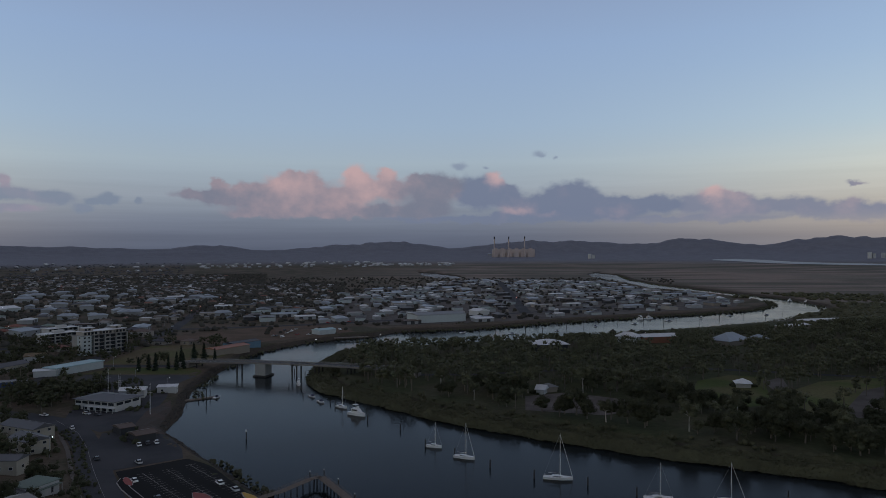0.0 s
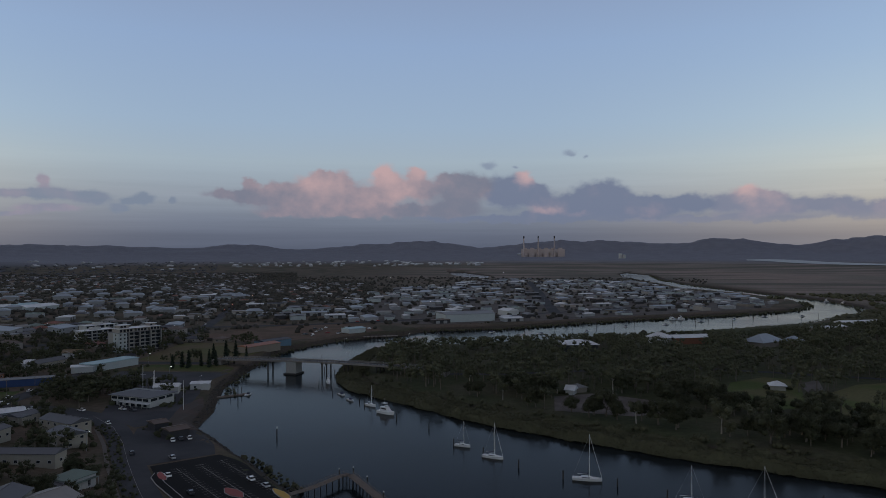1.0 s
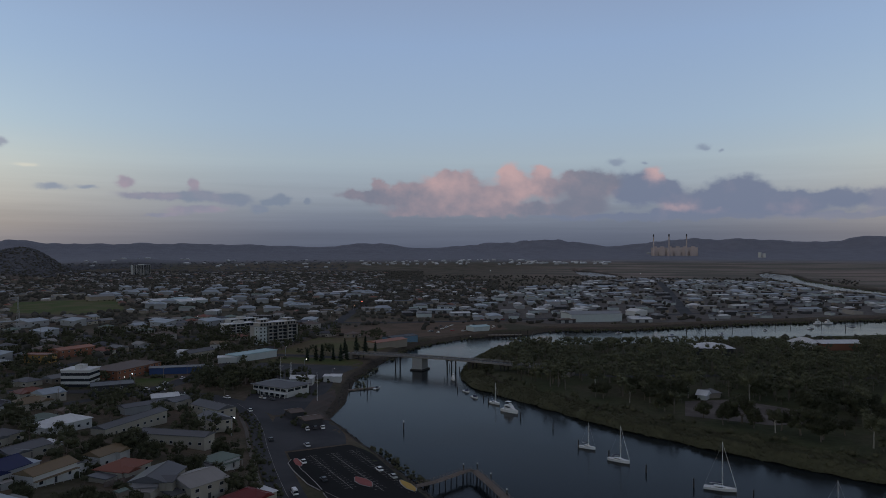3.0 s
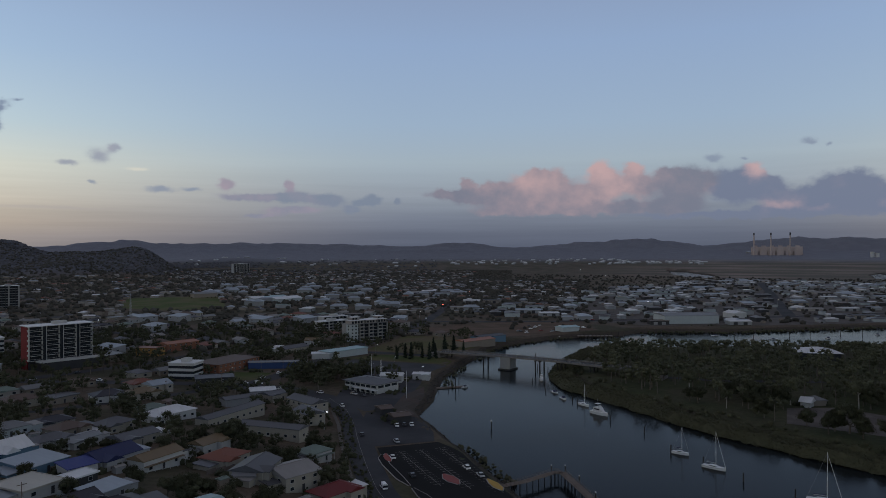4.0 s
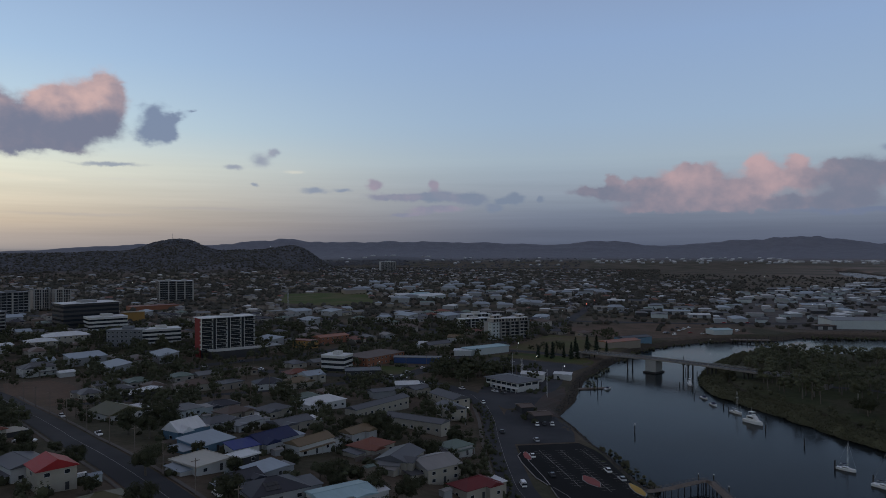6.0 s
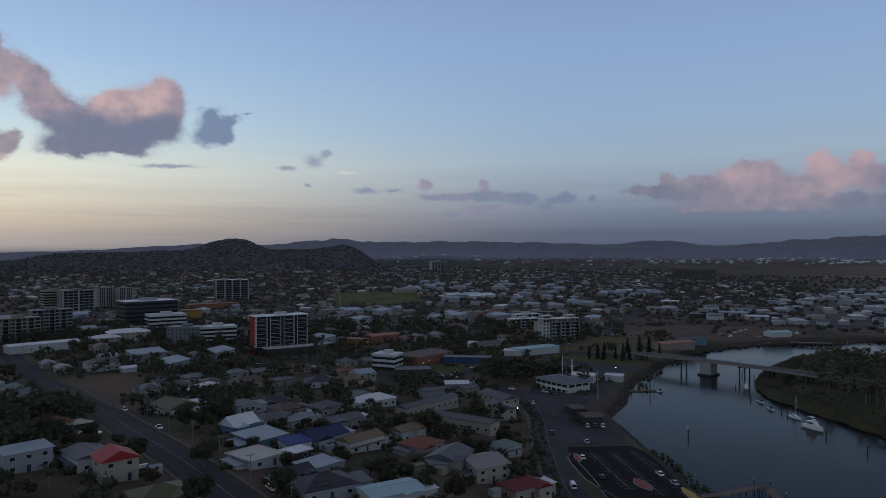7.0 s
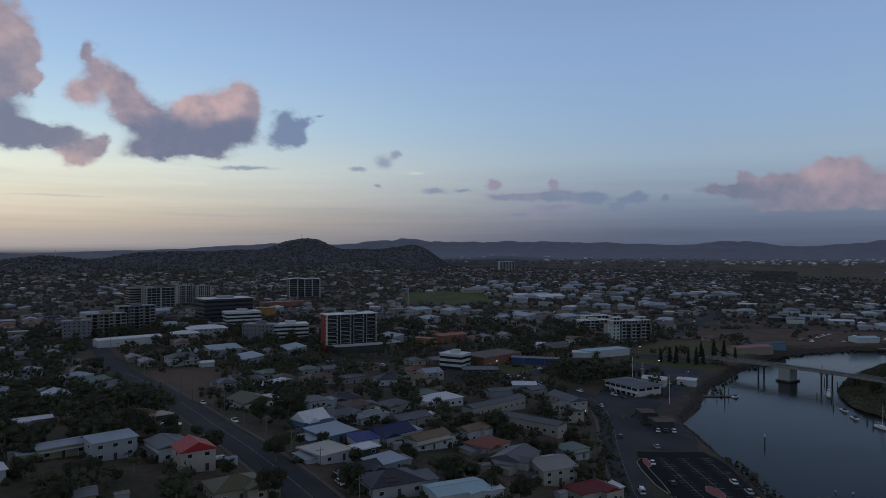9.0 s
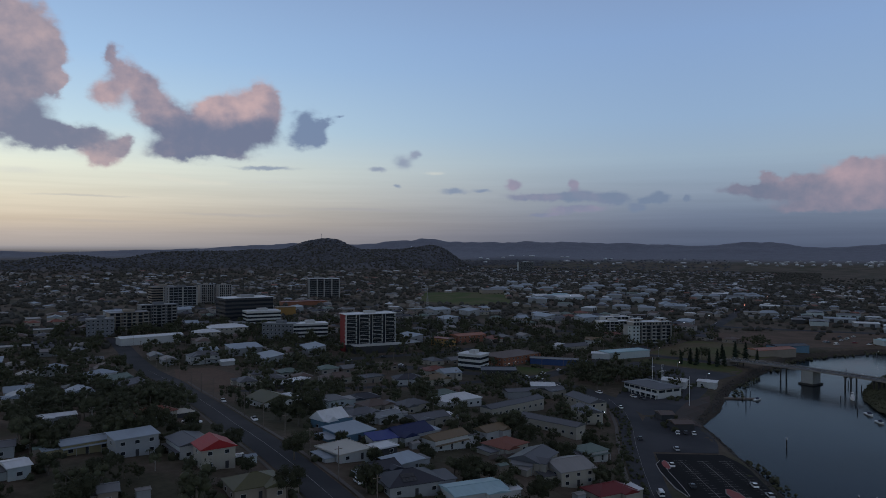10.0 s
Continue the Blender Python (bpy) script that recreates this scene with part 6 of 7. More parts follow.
house(-260.4, 208.1, 78, 16.0, 9.5, 3.5, "hip", "lightgrey", "pale", "pale house with a patched light grey hip roof", annex=1, annex_roof="dull", wing=-1)
house(-215.1, 172.6, 89, 11.5, 8.6, 4.2, "gable", "white", "blue", "blue grey timber cottage with a steep pale gable roof", pitch=34, annex=1, annex_roof="dull", wing=-1)
house(-195.9, 166.4, 86, 14.3, 12.9, 3.0, "skillion", "pale", "blue", "low blue grey house with a broad pale metal roof", pitch=4, annex=-1, annex_roof="pale")
house(-174.1, 145.5, 85, 11.5, 12.9, 3.0, "flat", "cream", "white", "white house with a broad cream flat roof and open carport", eave=0.8, annex=-1, annex_roof="pale")
# the shade below this patio roof is a dark walled box
house(-170.6, 156.2, 82, 14.1, 6.0, 2.8, "flat", "white", "dark", "open patio roof with white edge beside a white house", windows=True)
house(-182.5, 183.5, 84, 16.0, 11.2, 3.9, "gable", "blue", "white", "white house with a dark indigo metal gable roof", pitch=22, annex=1, annex_roof="pale", wing=-1)
house(-181.2, 169.0, 73, 9.2, 7.7, 3.0, "skillion", "royal", "white", "low wing under a bright royal blue metal roof", pitch=6, windows=False)
house(-152.2, 141.4, 79, 9.5, 7.7, 3.2, "gable", "slate", "grey", "grey house with a dark slate gable roof", pitch=20, annex=-1, annex_roof="pale", wing=1)
house(-153.9, 152.4, 85, 11.5, 7.7, 3.3, "skillion", "pale", "grey", "grey house wing with a pale blue metal skillion roof", pitch=5, annex=1, annex_roof="lightgrey")
house(-139.2, 140.5, 67, 16.0, 12.9, 3.5, "hip", "slate", "grey", "wide house with a dark slate hip roof and solar panels", solar=True, annex=1, annex_roof="grey")
house(-121.6, 148.9, 66, 16.0, 10.3, 4.4, "gable", "teal", "white", "white house with a pale aqua metal roof", pitch=8, annex=1, annex_roof="white", wing=1)
house(-168.5, 189.0, 83, 16.0, 7.7, 4.4, "gable", "tan", "white", "row of white terrace units with tan tiled roofs", pitch=20, porch=1.4, annex=1, annex_roof="grey")
house(-169.5, 217.1, 84, 12.3, 7.7, 4.4, "gable", "tan", "white", "end terrace unit with a tan tiled roof", pitch=20, annex=-1, annex_roof="lightgrey", wing=1)
house(-153.1, 204.8, 85, 13.3, 11.2, 3.5, "hip", "terracotta", "cream", "cream cottage with an orange terracotta hip roof", annex=-1, annex_roof="grey", wing=-1)
house(-135.2, 197.5, 100, 15.2, 11.2, 4.6, "gable", "grey", "cream", "cream two storey house with a grey gable roof and shaded windows", pitch=18, annex=-1, annex_roof="dull", wing=-1)
house(-134.6, 190.7, 25, 6.8, 6.9, 2.8, "skillion", "lightgrey", "grey", "low lean to with a pale striped metal roof", pitch=8, windows=False)
house(-124.4, 201.0, 67, 13.4, 14.6, 5.3, "gable", "dull", "cream", "large cream house with a wide pale grey metal roof and awnings", pitch=14, annex=-1, annex_roof="grey")
house(-107.6, 199.5, 70, 14.2, 9.5, 4.0, "hip", "maroon", "cream", "cream house with a dark red hip roof", annex=1, annex_roof="white", wing=1)
house(-137.5, 238.5, 71, 10.9, 9.5, 3.9, "hip", "green", "white", "white cottage with a faded green hip roof and front porch", porch=1.5, annex=-1, annex_roof="grey")
house(-140.2, 236.7, 12, 3.4, 4.3, 2.6, "gable", "white", "white", "small white outbuilding beside a green roofed cottage", windows=False)
house(-204.3, 279.1, 84, 38.1, 7.7, 4.4, "gable", "grey", "cream", "long two storey motel wing with a grey metal roof", pitch=16)
house(-170.4, 261.9, 0, 30.1, 7.7, 4.6, "gable", "grey", "cream", "long motel wing with a grey roof and a small lantern", pitch=16)
house(-186.5, 318.0, -26, 22.9, 10.0, 6.2, "gable", "grey", "cream", "two storey motel block with a grey metal roof", pitch=18)
house(-173.4, 297.3, 54, 9.7, 15.5, 5.5, "cross", "grey", "cream", "two storey motel wing with a cream gable end", pitch=18)
house(-230.0, 266.7, 76, 21.7, 12.0, 4.0, "hip", "white", "white", "white bungalow with a crisp white hip roof", wing=-1)
house(-324.3, 266.7, 81, 19.4, 12.0, 4.0, "hip", "brown", "cream", "cream bungalow with a brown hip roof", wing=-1)
house(-315.4, 283.2, 84, 16.7, 10.0, 3.4, "flat", "grey", "tan", "low flat roofed house with a pale fascia")
house(-295.2, 296.6, 60, 16.5, 12.0, 4.0, "hip", "slate", "white", "bungalow with a dusky slate hip roof", wing=1)
house(-284.8, 308.6, 73, 17.4, 11.0, 4.0, "hip", "tan", "cream", "bungalow with a dull tan hip roof", wing=1)
house(-239.8, 218.7, 85, 13.5, 10.3, 3.5, "hip", "brown", "tan", "house with a weathered brown hip roof", annex=1, annex_roof="grey", wing=1)
house(-232.3, 235.4, 84, 14.9, 10.3, 3.5, "hip", "grey", "cream", "house with a blue grey hip roof and white windows", annex=-1, annex_roof="white", wing=-1)
house(-225.2, 197.8, 83, 14.3, 8.6, 3.2, "hip", "grey", "white", "house with several low grey roofs", annex=-1, annex_roof="dull", wing=1)
house(-216.5, 202.3, 87, 14.9, 8.6, 3.2, "gable", "lightgrey", "white", "house with low light grey roofs", pitch=10, annex=1, annex_roof="dull", wing=-1)
house(-203.4, 216.5, 78, 16.0, 10.3, 3.5, "gable", "grey", "cream", "cream house with a grey gable roof", pitch=14, annex=1, annex_roof="white", wing=-1)
# dark box walls imitate the shaded inside of the open shed
house(-330.1, 237.6, 99, 22.8, 7.0, 3.0, "flat", "white", "dark", "long low open shed with a white roof edge", windows=False)
house(-225.3, 314.9, 58, 18.1, 9.0, 4.0, "gable", "grey", "grey", "grey shed with a low gable roof", pitch=12, windows=False)
house(-228.7, 340.9, 39, 13.5, 12.0, 4.0, "gable", "white", "grey", "shed with a bright white low roof", pitch=8, windows=False)
house(-217.0, 333.8, 70, 11.6, 10.0, 4.0, "gable", "grey", "cream", "low office with a grey metal roof", pitch=12, wing=-1)
house(-272.2, 355.6, 40, 21.6, 14.0, 6.0, "flat", "slate", "dark", "black painted two storey tavern with lamps on its corner")
storeys(-309.0, 375.1, 12, 17, 13, 3, "band", "white", 3.4, "white modern three storey office with dark ribbon windows", name="office_building")
house(-308.7, 416.6, 84, 40.7, 24.0, 6.0, "hip", "brown", "brick", "red brick hall with a broad brown hip roof", pitch=12)
house(-276.4, 431.6, 26, 40.0, 8.0, 4.5, "gable", "lightgrey", "royal", "long bright blue shed with a pale roof", pitch=8, windows=False)
house(-398.4, 442.8, 8, 19.1, 10.0, 6.0, "flat", "terracotta", "ochre", "ochre shop building with a red tiled parapet")
house(-399.6, 476.3, 74, 29.1, 14.0, 6.0, "gable", "rust", "brick", "brick shop row with a rusty red roof", pitch=10)
house(-259.6, 499.1, 67, 38.0, 13.0, 5.0, "flat", "teal", "pale", "pale aqua workshop with a low white roof", windows=False)
house(-269.3, 480.8, 28, 14.5, 10.0, 4.0, "flat", "white", "white", "white low shed beside the workshop", windows=False)
house(-315.0, 493.7, 9, 15.5, 10.0, 4.0, "hip", "white", "white", "white cottage with a white hip roof", wing=-1)
house(-306.6, 500.7, 75, 25.1, 10.0, 4.0, "gable", "grey", "cream", "cottage with a grey gable roof", pitch=20)
house(-313.5, 545.6, 15, 13.4, 10.0, 4.0, "gable", "tan", "white", "cottage with a pale tan roof", pitch=20, wing=-1)
house(-179.9, 411.2, 13, 13.7, 9.0, 4.5, "gable", "white", "white", "long white curved roof shed behind the boat club", pitch=14, windows=False)
house(-165.9, 426.6, 15, 10.9, 8.0, 3.6, "hip", "white", "white", "small white building with a lit lamp on the foreshore", pitch=10, wing=1)
house(-148.6, 329.6, 45, 6.4, 9.0, 3.2, "gable", "brown", "dark", "brown shelter roof on the foreshore", pitch=10, windows=False)
# this shed's shaded open side is put in as solid dark walls
house(-134.9, 317.4, 45, 8.8, 9.0, 3.2, "gable", "brown", "dark", "open brown roofed boat shed beside the water", pitch=10, windows=False)
house(-179.9, 590.1, 61, 36.8, 14.0, 5.0, "gable", "rust", "tan", "shed with a rusty pink roof beyond the bridge", pitch=8, windows=False)
house(-176.6, 621.4, 56, 30.0, 14.0, 5.0, "gable", "slate", "blue", "blue shed with a dark roof beyond the bridge", pitch=8, windows=False)
house(-9.5, 850.1, 24, 62.0, 34.0, 9.0, "gable", "lightgrey", "pale", "very large pale warehouse beside the creek", pitch=7, windows=False, name='warehouse', category='warehouse')
house(45.7, 928.3, -51, 20.0, 18.0, 6.0, "gable", "white", "white", "white round topped warehouse beside the creek", pitch=16, windows=False, name='warehouse', category='warehouse')
house(-122.0, 722.0, 44, 20.0, 14.0, 4.5, "gable", "teal", "pale", "pale aqua boat shed on the far bank", pitch=8, windows=False)
house(181.1, 433.2, -14, 8.2, 8.0, 3.2, "hip", "white", "cream", "small white roofed amenities hut on the park lawn", pitch=26,eave=0.9, windows=False)
house(56.6, 416.2, -23, 4.7, 7.0, 3.2, "gable", "white", "white", "small white park kiosk beside a gravel clearing", pitch=26,eave=0.9, windows=False)
house(61.3, 423.6, 23, 8.5, 8.0, 3.0, "hip", "lightgrey", "tan", "open park shelter with a pale peaked roof", pitch=22, windows=False)
house(87.1, 601.5, 7, 28.0, 24.0, 6.0, "hip", "white", "dark", "broad pale peaked pavilion roof above the park trees", pitch=13,eave=1.6, windows=False)
house(166.5, 644.6, -37, 20.0, 14.0, 6.5, "hip", "white", "white", "white domed clubhouse among park trees", pitch=24,eave=1.2)
house(193.1, 648.0, 14, 34.0, 16.0, 6.0, "gable", "white", "brick", "clubhouse wing with a long white roof and lit lamp", pitch=12,eave=1.2, windows=False)
house(251.0, 628.3, 37, 30.0, 18.0, 5.5, "hip", "pale", "tan", "hall with a broad pale blue hip roof among trees", pitch=30,eave=1.5, windows=False)
house(277.8, 631.6, 32, 14.4, 10.0, 5.5, "hip", "pale", "tan", "small hall with a pale blue hip roof", pitch=30,eave=1.5, windows=False)
house(364.7, 746.6, 30, 42.0, 14.0, 4.5, "gable", "white", "tan", "marina building with a sloping pale roof", pitch=8, windows=False)
house(420.9, 796.8, 13, 48.0, 16.0, 5.0, "gable", "white", "white", "marina hall with long pale roofs behind trees", pitch=10, windows=False)

house(-451.2, 250.9, 78, 20.0, 12.0, 5.6, "hip", "grey", "white", "high white house with a dark grey hip roof and verandah", pitch=22, porch=1.6, wing=-1)
house(-430.9, 257.5, 78, 9.0, 7.0, 3.0, "gable", "white", "white", "small white garage beside a high white house", pitch=14, windows=False)

SEEN += TAKEN


def lattice(x, y, high, label):
    top = thing("radio_mast", pose(x, y, ground_z(x, y)), label, "mast")
    for s in ((1, 1), (1, -1), (-1, 1), (-1, -1)):
        bm = bmesh.new()
        tube(bm, (s[0] * 1.2, s[1] * 1.2, -1), (s[0] * 0.2, s[1] * 0.2, high), 0.16, 0.1, 4)
        part("leg", bm, STEEL, top)
    bm = bmesh.new()
    for k in range(int(high / 3)):
        z, w = k * 3.0, 1.2 - k * 3.0 / high
        tube(bm, (-w, -w, z), (w, w, z + 3), 0.07, 0.07, 4)
        tube(bm, (w, -w, z), (-w, w, z + 3), 0.07, 0.07, 4)
    part("bracing", bm, STEEL, top)


lattice(-556, 590, 34, "slim steel lattice radio mast in the town")
b = math.radians(51.8)
lattice(-math.sin(b) * 2700, math.cos(b) * 2700, 22, "steel lookout mast on the wooded hill top")
b = math.radians(69.2)
lattice(-math.sin(b) * 2200, math.cos(b) * 2200, 24, "steel mast on a wooded hill")


def flag_pole(x, y, high, label="tall white flagpole on the foreshore"):
    top = thing("flagpole", pose(x, y, ground_z(x, y)), label, "flagpole")
    bm = bmesh.new()
    tube(bm, (0, 0, -1), (0, 0, high), 0.16, 0.09, 8)
    part("pole", bm, GELCOAT, top)
    bm = bmesh.new()
    tube(bm, (-1.6, 0, high * 0.7), (1.6, 0, high * 0.7), 0.06, 0.06, 4)
    part("yard", bm, GELCOAT, top)


flag_pole(-151.5, 366, 16)
flag_pole(-190, 402, 18, "bare boat mast standing in the club yard")
flag_pole(-183, 400, 15, "bare boat mast in the club yard")
flag_pole(-186, 408, 14, "bare boat mast standing beside the club shed")


# ---- power station ----


def power_station():
    b, far = math.radians(-5.6), 4080
    x, y = -math.sin(b) * far, math.cos(b) * far
    top = thing("power_station", pose(x, y, ground_z(x, y), 0, 0, math.degrees(b)), "distant power station hall with three tall chimneys", "power station")
    bm = bmesh.new()
    box(bm, -122, 122, 0, 50, -20, 44)
    part("boiler_house", bm, WALL["rosy"], top)
    for k in range(6):
        bm = bmesh.new()
        box(bm, -118 + k * 40, -86 + k * 40, -20, -1, -20, 22 + 6 * (k % 2))
        part("turbine_bay", bm, WALL["rosy"], top)
        bm = bmesh.new()
        box(bm, -112 + k * 40, -92 + k * 40, 10, 40, 44, 50)
        part("roof_plant", bm, WALL["rosy"], top)
    for a in (-4.1, -5.23, -6.49):
        u = -far * math.tan(math.radians(a + 5.6))
        bm = bmesh.new()
        tube(bm, (u, -30, -20), (u, -30, 114), 4.6, 3, 12)
        part("chimney", bm, WALL["rosy"], top)
        bm = bmesh.new()
        tube(bm, (u, -30, 104), (u, -30, 116), 3.8, 3.6, 12)
        part("chimney_cap", bm, WALL["dark"], top)


power_station()
for b, d, h in ((-11.6, 3900, 26), (-30.9, 3900, 30), (-31.7, 3950, 24)):
    top = thing("silo", pose(math.sin(-radians(b)) * d, math.cos(radians(b)) * d, ground_z(math.sin(-radians(b)) * d, math.cos(radians(b)) * d)), "pale storage silo far out on the flats", "silo")
    bm = bmesh.new()
    tube(bm, (0, 0, -2), (0, 0, h), 9, 9, 12)
    tube(bm, (20, 0, -2), (20, 0, h * 0.8), 9, 9, 12)
    part("silo_shell", bm, WALL["white"], top)

# ---- filling the plan ----
def near_road(x, y, line, reach):
    for (ax, ay), (bx, by) in zip(line, line[1:]):
        ex, ey = bx - ax, by - ay
        t = min(max(((x - ax) * ex + (y - ay) * ey) / (ex * ex + ey * ey), 0), 1)
        if math.hypot(x - ax - t * ex, y - ay - t * ey) < reach:
            return True
    return False


def free(x, y, r, road=7.0):
    """Whether a circle of the plan is clear of buildings and roads."""
    for ax, ay, ar in TAKEN:
        if (x - ax) ** 2 + (y - ay) ** 2 < (r + ar * 0.82) ** 2:
            return False
    return not any(near_road(x, y, line, road + r * 0.7) for line in ROADS)


def creek_gap(x, y):
    return float(outside(BANK_TOWN + BANK_PARK, np.array([float(x)]), np.array([float(y)]))[0])


def inside(x, y, outline):
    return float(outside(outline, np.array([float(x)]), np.array([float(y)]))[0]) < 0


OPEN = [[(-400, 205), (-436, 222), (-425, 244), (-394, 240), (-336, 214), (-332, 194), (-350, 190)], [(-722, 744), (-823, 869), (-727, 966), (-599, 809), (-625, 738)],
        [(-172, 446), (-166, 500), (-182, 514), (-235, 512), (-250, 470), (-245, 430), (-206, 452)], [(-180, 526), (-176, 580), (-215, 640), (-262, 630), (-256, 530)],
        [(-262, 384), (-298, 372), (-300, 402), (-268, 412)], [(-180, 640), (-160, 668), (-120, 716), (-92, 740), (-130, 800), (-200, 790), (-262, 720), (-268, 655)],
        [(-206, 452), (-146, 345), (-60, 220), (-30, 150), (-100, 205), (-130, 258), (-165, 315), (-215, 352)]]


def open_land(x, y):
    return any(inside(x, y, o) for o in OPEN)


# bungalows of the suburb: some kinds, copied along the street grid
KINDS = []
for k, (L, W, h, roof, rc, wc) in enumerate(((14, 11, 3.0, "hip", "dull", "plaster"), (13, 10, 3.2, "hip", "grey", "cream"), (15, 9, 3.0, "gable", "lightgrey", "tan"), (12, 10, 3.6, "hip", "brown", "tan"), (16, 10, 3.0, "hip", "slate", "plaster"),
                                             (14, 10, 3.2, "gable", "grey", "plaster"), (12, 11, 4.8, "gable", "pale", "cream"), (15, 11, 3.1, "hip", "terracotta", "cream"), (13, 9, 3.6, "gable", "dull", "grey"), (17, 12, 3.2, "hip", "slate", "tan"),
                                             (13, 10, 3.1, "hip", "green", "plaster"), (20, 12, 5.0, "flat", "lightgrey", "tan"), (24, 14, 5.5, "skillion", "pale", "grey"), (18, 12, 5.2, "hip", "brown", "plaster"))):
    n = {"hip": "hipped", "gable": "gabled", "flat": "flat", "skillion": "sloping"}[roof]
    KINDS.append(house(0, 0, 0, L, W, h, roof, rc, wc, f"{wc} suburban house with a {n} {rc} roof", 8 if roof == "skillion" else 19, "few", group="suburban houses", place=False, wing=(1, -1, 0)[k % 3]))

rng = np.random.default_rng(3)
near_homes = 0
for d in np.arange(0, 1000, 27):
    for s in np.arange(-620, 560, 21):
        # street grid, turned as the waterfront street is
        x = -120 - d * math.cos(radians(-16)) + s * math.sin(radians(-16)) * -1
        y = 140 + d * math.sin(radians(16)) + s * math.cos(radians(16))
        x, y = x + rng.normal() * 2.5, y + rng.normal() * 2.5
        r, b = math.hypot(x, y), math.degrees(math.atan2(-x, y))
        if not (345 < r < 900 and 15 < b < 78) or int(d / 27) % 4 == 3:
            continue
        if creek_gap(x, y) < 40 or open_land(x, y) or not free(x, y, 8.0):
            continue
        if rng.uniform() < (0.2 if r < 450 else 0.38) or near_homes >= 290:
            continue
        pick = int(rng.integers(0, 11)) if r < 450 else int(rng.integers(0, 14))
        o = copy_thing(KINDS[pick], pose(x, y, ground_z(x, y), 0, 0, -16 + rng.choice((0, 90)) + rng.normal() * 4))
        TAKEN.append((x, y, 8.5))
        near_homes += 1

# sheds of the industrial estate
SHEDS = []
for k, (L, W, h, roof, rc, wc) in enumerate(((24, 15, 4, "gable", "white", "grey"), (18, 12, 3.8, "gable", "dull", "grey"), (30, 13, 3.6, "gable", "dull", "plaster"), (20, 14, 4, "skillion", "pale", "plaster"), (24, 18, 4.6, "gable", "grey", "pale"),
                                             (20, 14, 4, "flat", "brown", "dark"), (32, 16, 4.4, "gable", "pale", "grey"), (18, 11, 4.5, "gable", "green", "grey"), (24, 14, 4, "gable", "slate", "tan"))):
    top = house(0, 0, 0, L, W, h, roof, rc, wc, f"steel industrial shed with a low {rc} roof and {wc} walls", 7, False, "shed", "industrial_shed", "industrial sheds", place=False, eave=0.3)
    for u in (-L * 0.25, L * 0.2):
        bm = bmesh.new()
        box(bm, u - 2.2, u + 2.2, -W / 2 - 0.08, -W / 2 + 0.05, -0.5, min(4.6, h - 0.8))
        part("roller_door", bm, WALL["grey"] if k % 2 else WALL["dark"], top)
    SHEDS.append(top)
ESTATE = [(-40, 800), (120, 868), (260, 950), (430, 1050), (480, 1150), (480, 1400), (430, 1600), (420, 1950), (60, 2050), (-140, 1500), (-250, 1000), (-250, 840), (-120, 815)]
sheds = 0
for a in np.arange(-260, 500, 44):
    for c in np.arange(790, 2060, 36):
        x, y = a + (c - 800) * 0.06 + rng.normal() * 5, c + a * 0.35 + rng.normal() * 5
        if not inside(x, y, ESTATE) or creek_gap(x, y) < 30 or not free(x, y, 13, 8) or rng.uniform() < 0.5:
            continue
        copy_thing(SHEDS[int(rng.integers(0, 9))], pose(x, y, ground_z(x, y), 0, 0, 19 + rng.choice((0, 90)) + rng.normal() * 2))
        TAKEN.append((x, y, 16))
        sheds += 1
# a line of sheds and stores between the estate and the town
for k in range(60):
    x, y = rng.uniform(-620, -230), rng.uniform(680, 1150)
    if creek_gap(x, y) > 40 and k < 34 and free(x, y, 14, 8) and not open_land(x, y):
        copy_thing(SHEDS[int(rng.integers(0, 9))], pose(x, y, ground_z(x, y), 0, 0, rng.choice((15, 105)) + rng.normal() * 3))
        TAKEN.append((x, y, 16))

# ---- trees ----
TREES = [tree_kind(1, 9, 4.6, LEAF, BARK, "dense dark green broadleaf tree"), tree_kind(2, 11, 5.4, LEAF, BARK, "wide spreading dark green tree", 22, 30, 0.3), tree_kind(3, 7, 3.4, GUMLEAF, BARK, "small grey green tree", 16, 32, 0.3),
         tree_kind(4, 14, 4.6, GUMLEAF, PALEBARK, "tall gum tree with a pale trunk and open crown", 20, 32, 0.45), tree_kind(5, 12, 6.0, LEAF, BARK, "large shady fig like tree", 24, 30, 0.25)]
BUSH = tree_kind(6, 3.2, 2.2, LEAF, BARK, "round dark green garden shrub", 8, 30, 0.1, category="shrub")
PINE = tree_kind(7, 16, 3.0, DARKLEAF, BARK, "tall dark conical pine on the lawn", 16, 34, shape="cone")
PALM = palm_kind(8, 7.5, "slender palm tree with drooping fronds")
rng = np.random.default_rng(21)
random.seed(21)
TALL = [simple_tree(101, 9, 4.6, 0.3), simple_tree(102, 11, 5.4, 0.28), simple_tree(103, 7.5, 3.6, 0.25), simple_tree(104, 12, 5.6, 0.25)]
GUMS = [simple_tree(111, 14, 4.6, 0.42, 9, 8), simple_tree(112, 13, 5.0, 0.38, 9, 8), simple_tree(113, 10, 4.6, 0.25, 9, 8)]
yard_trees, joined = 0, []
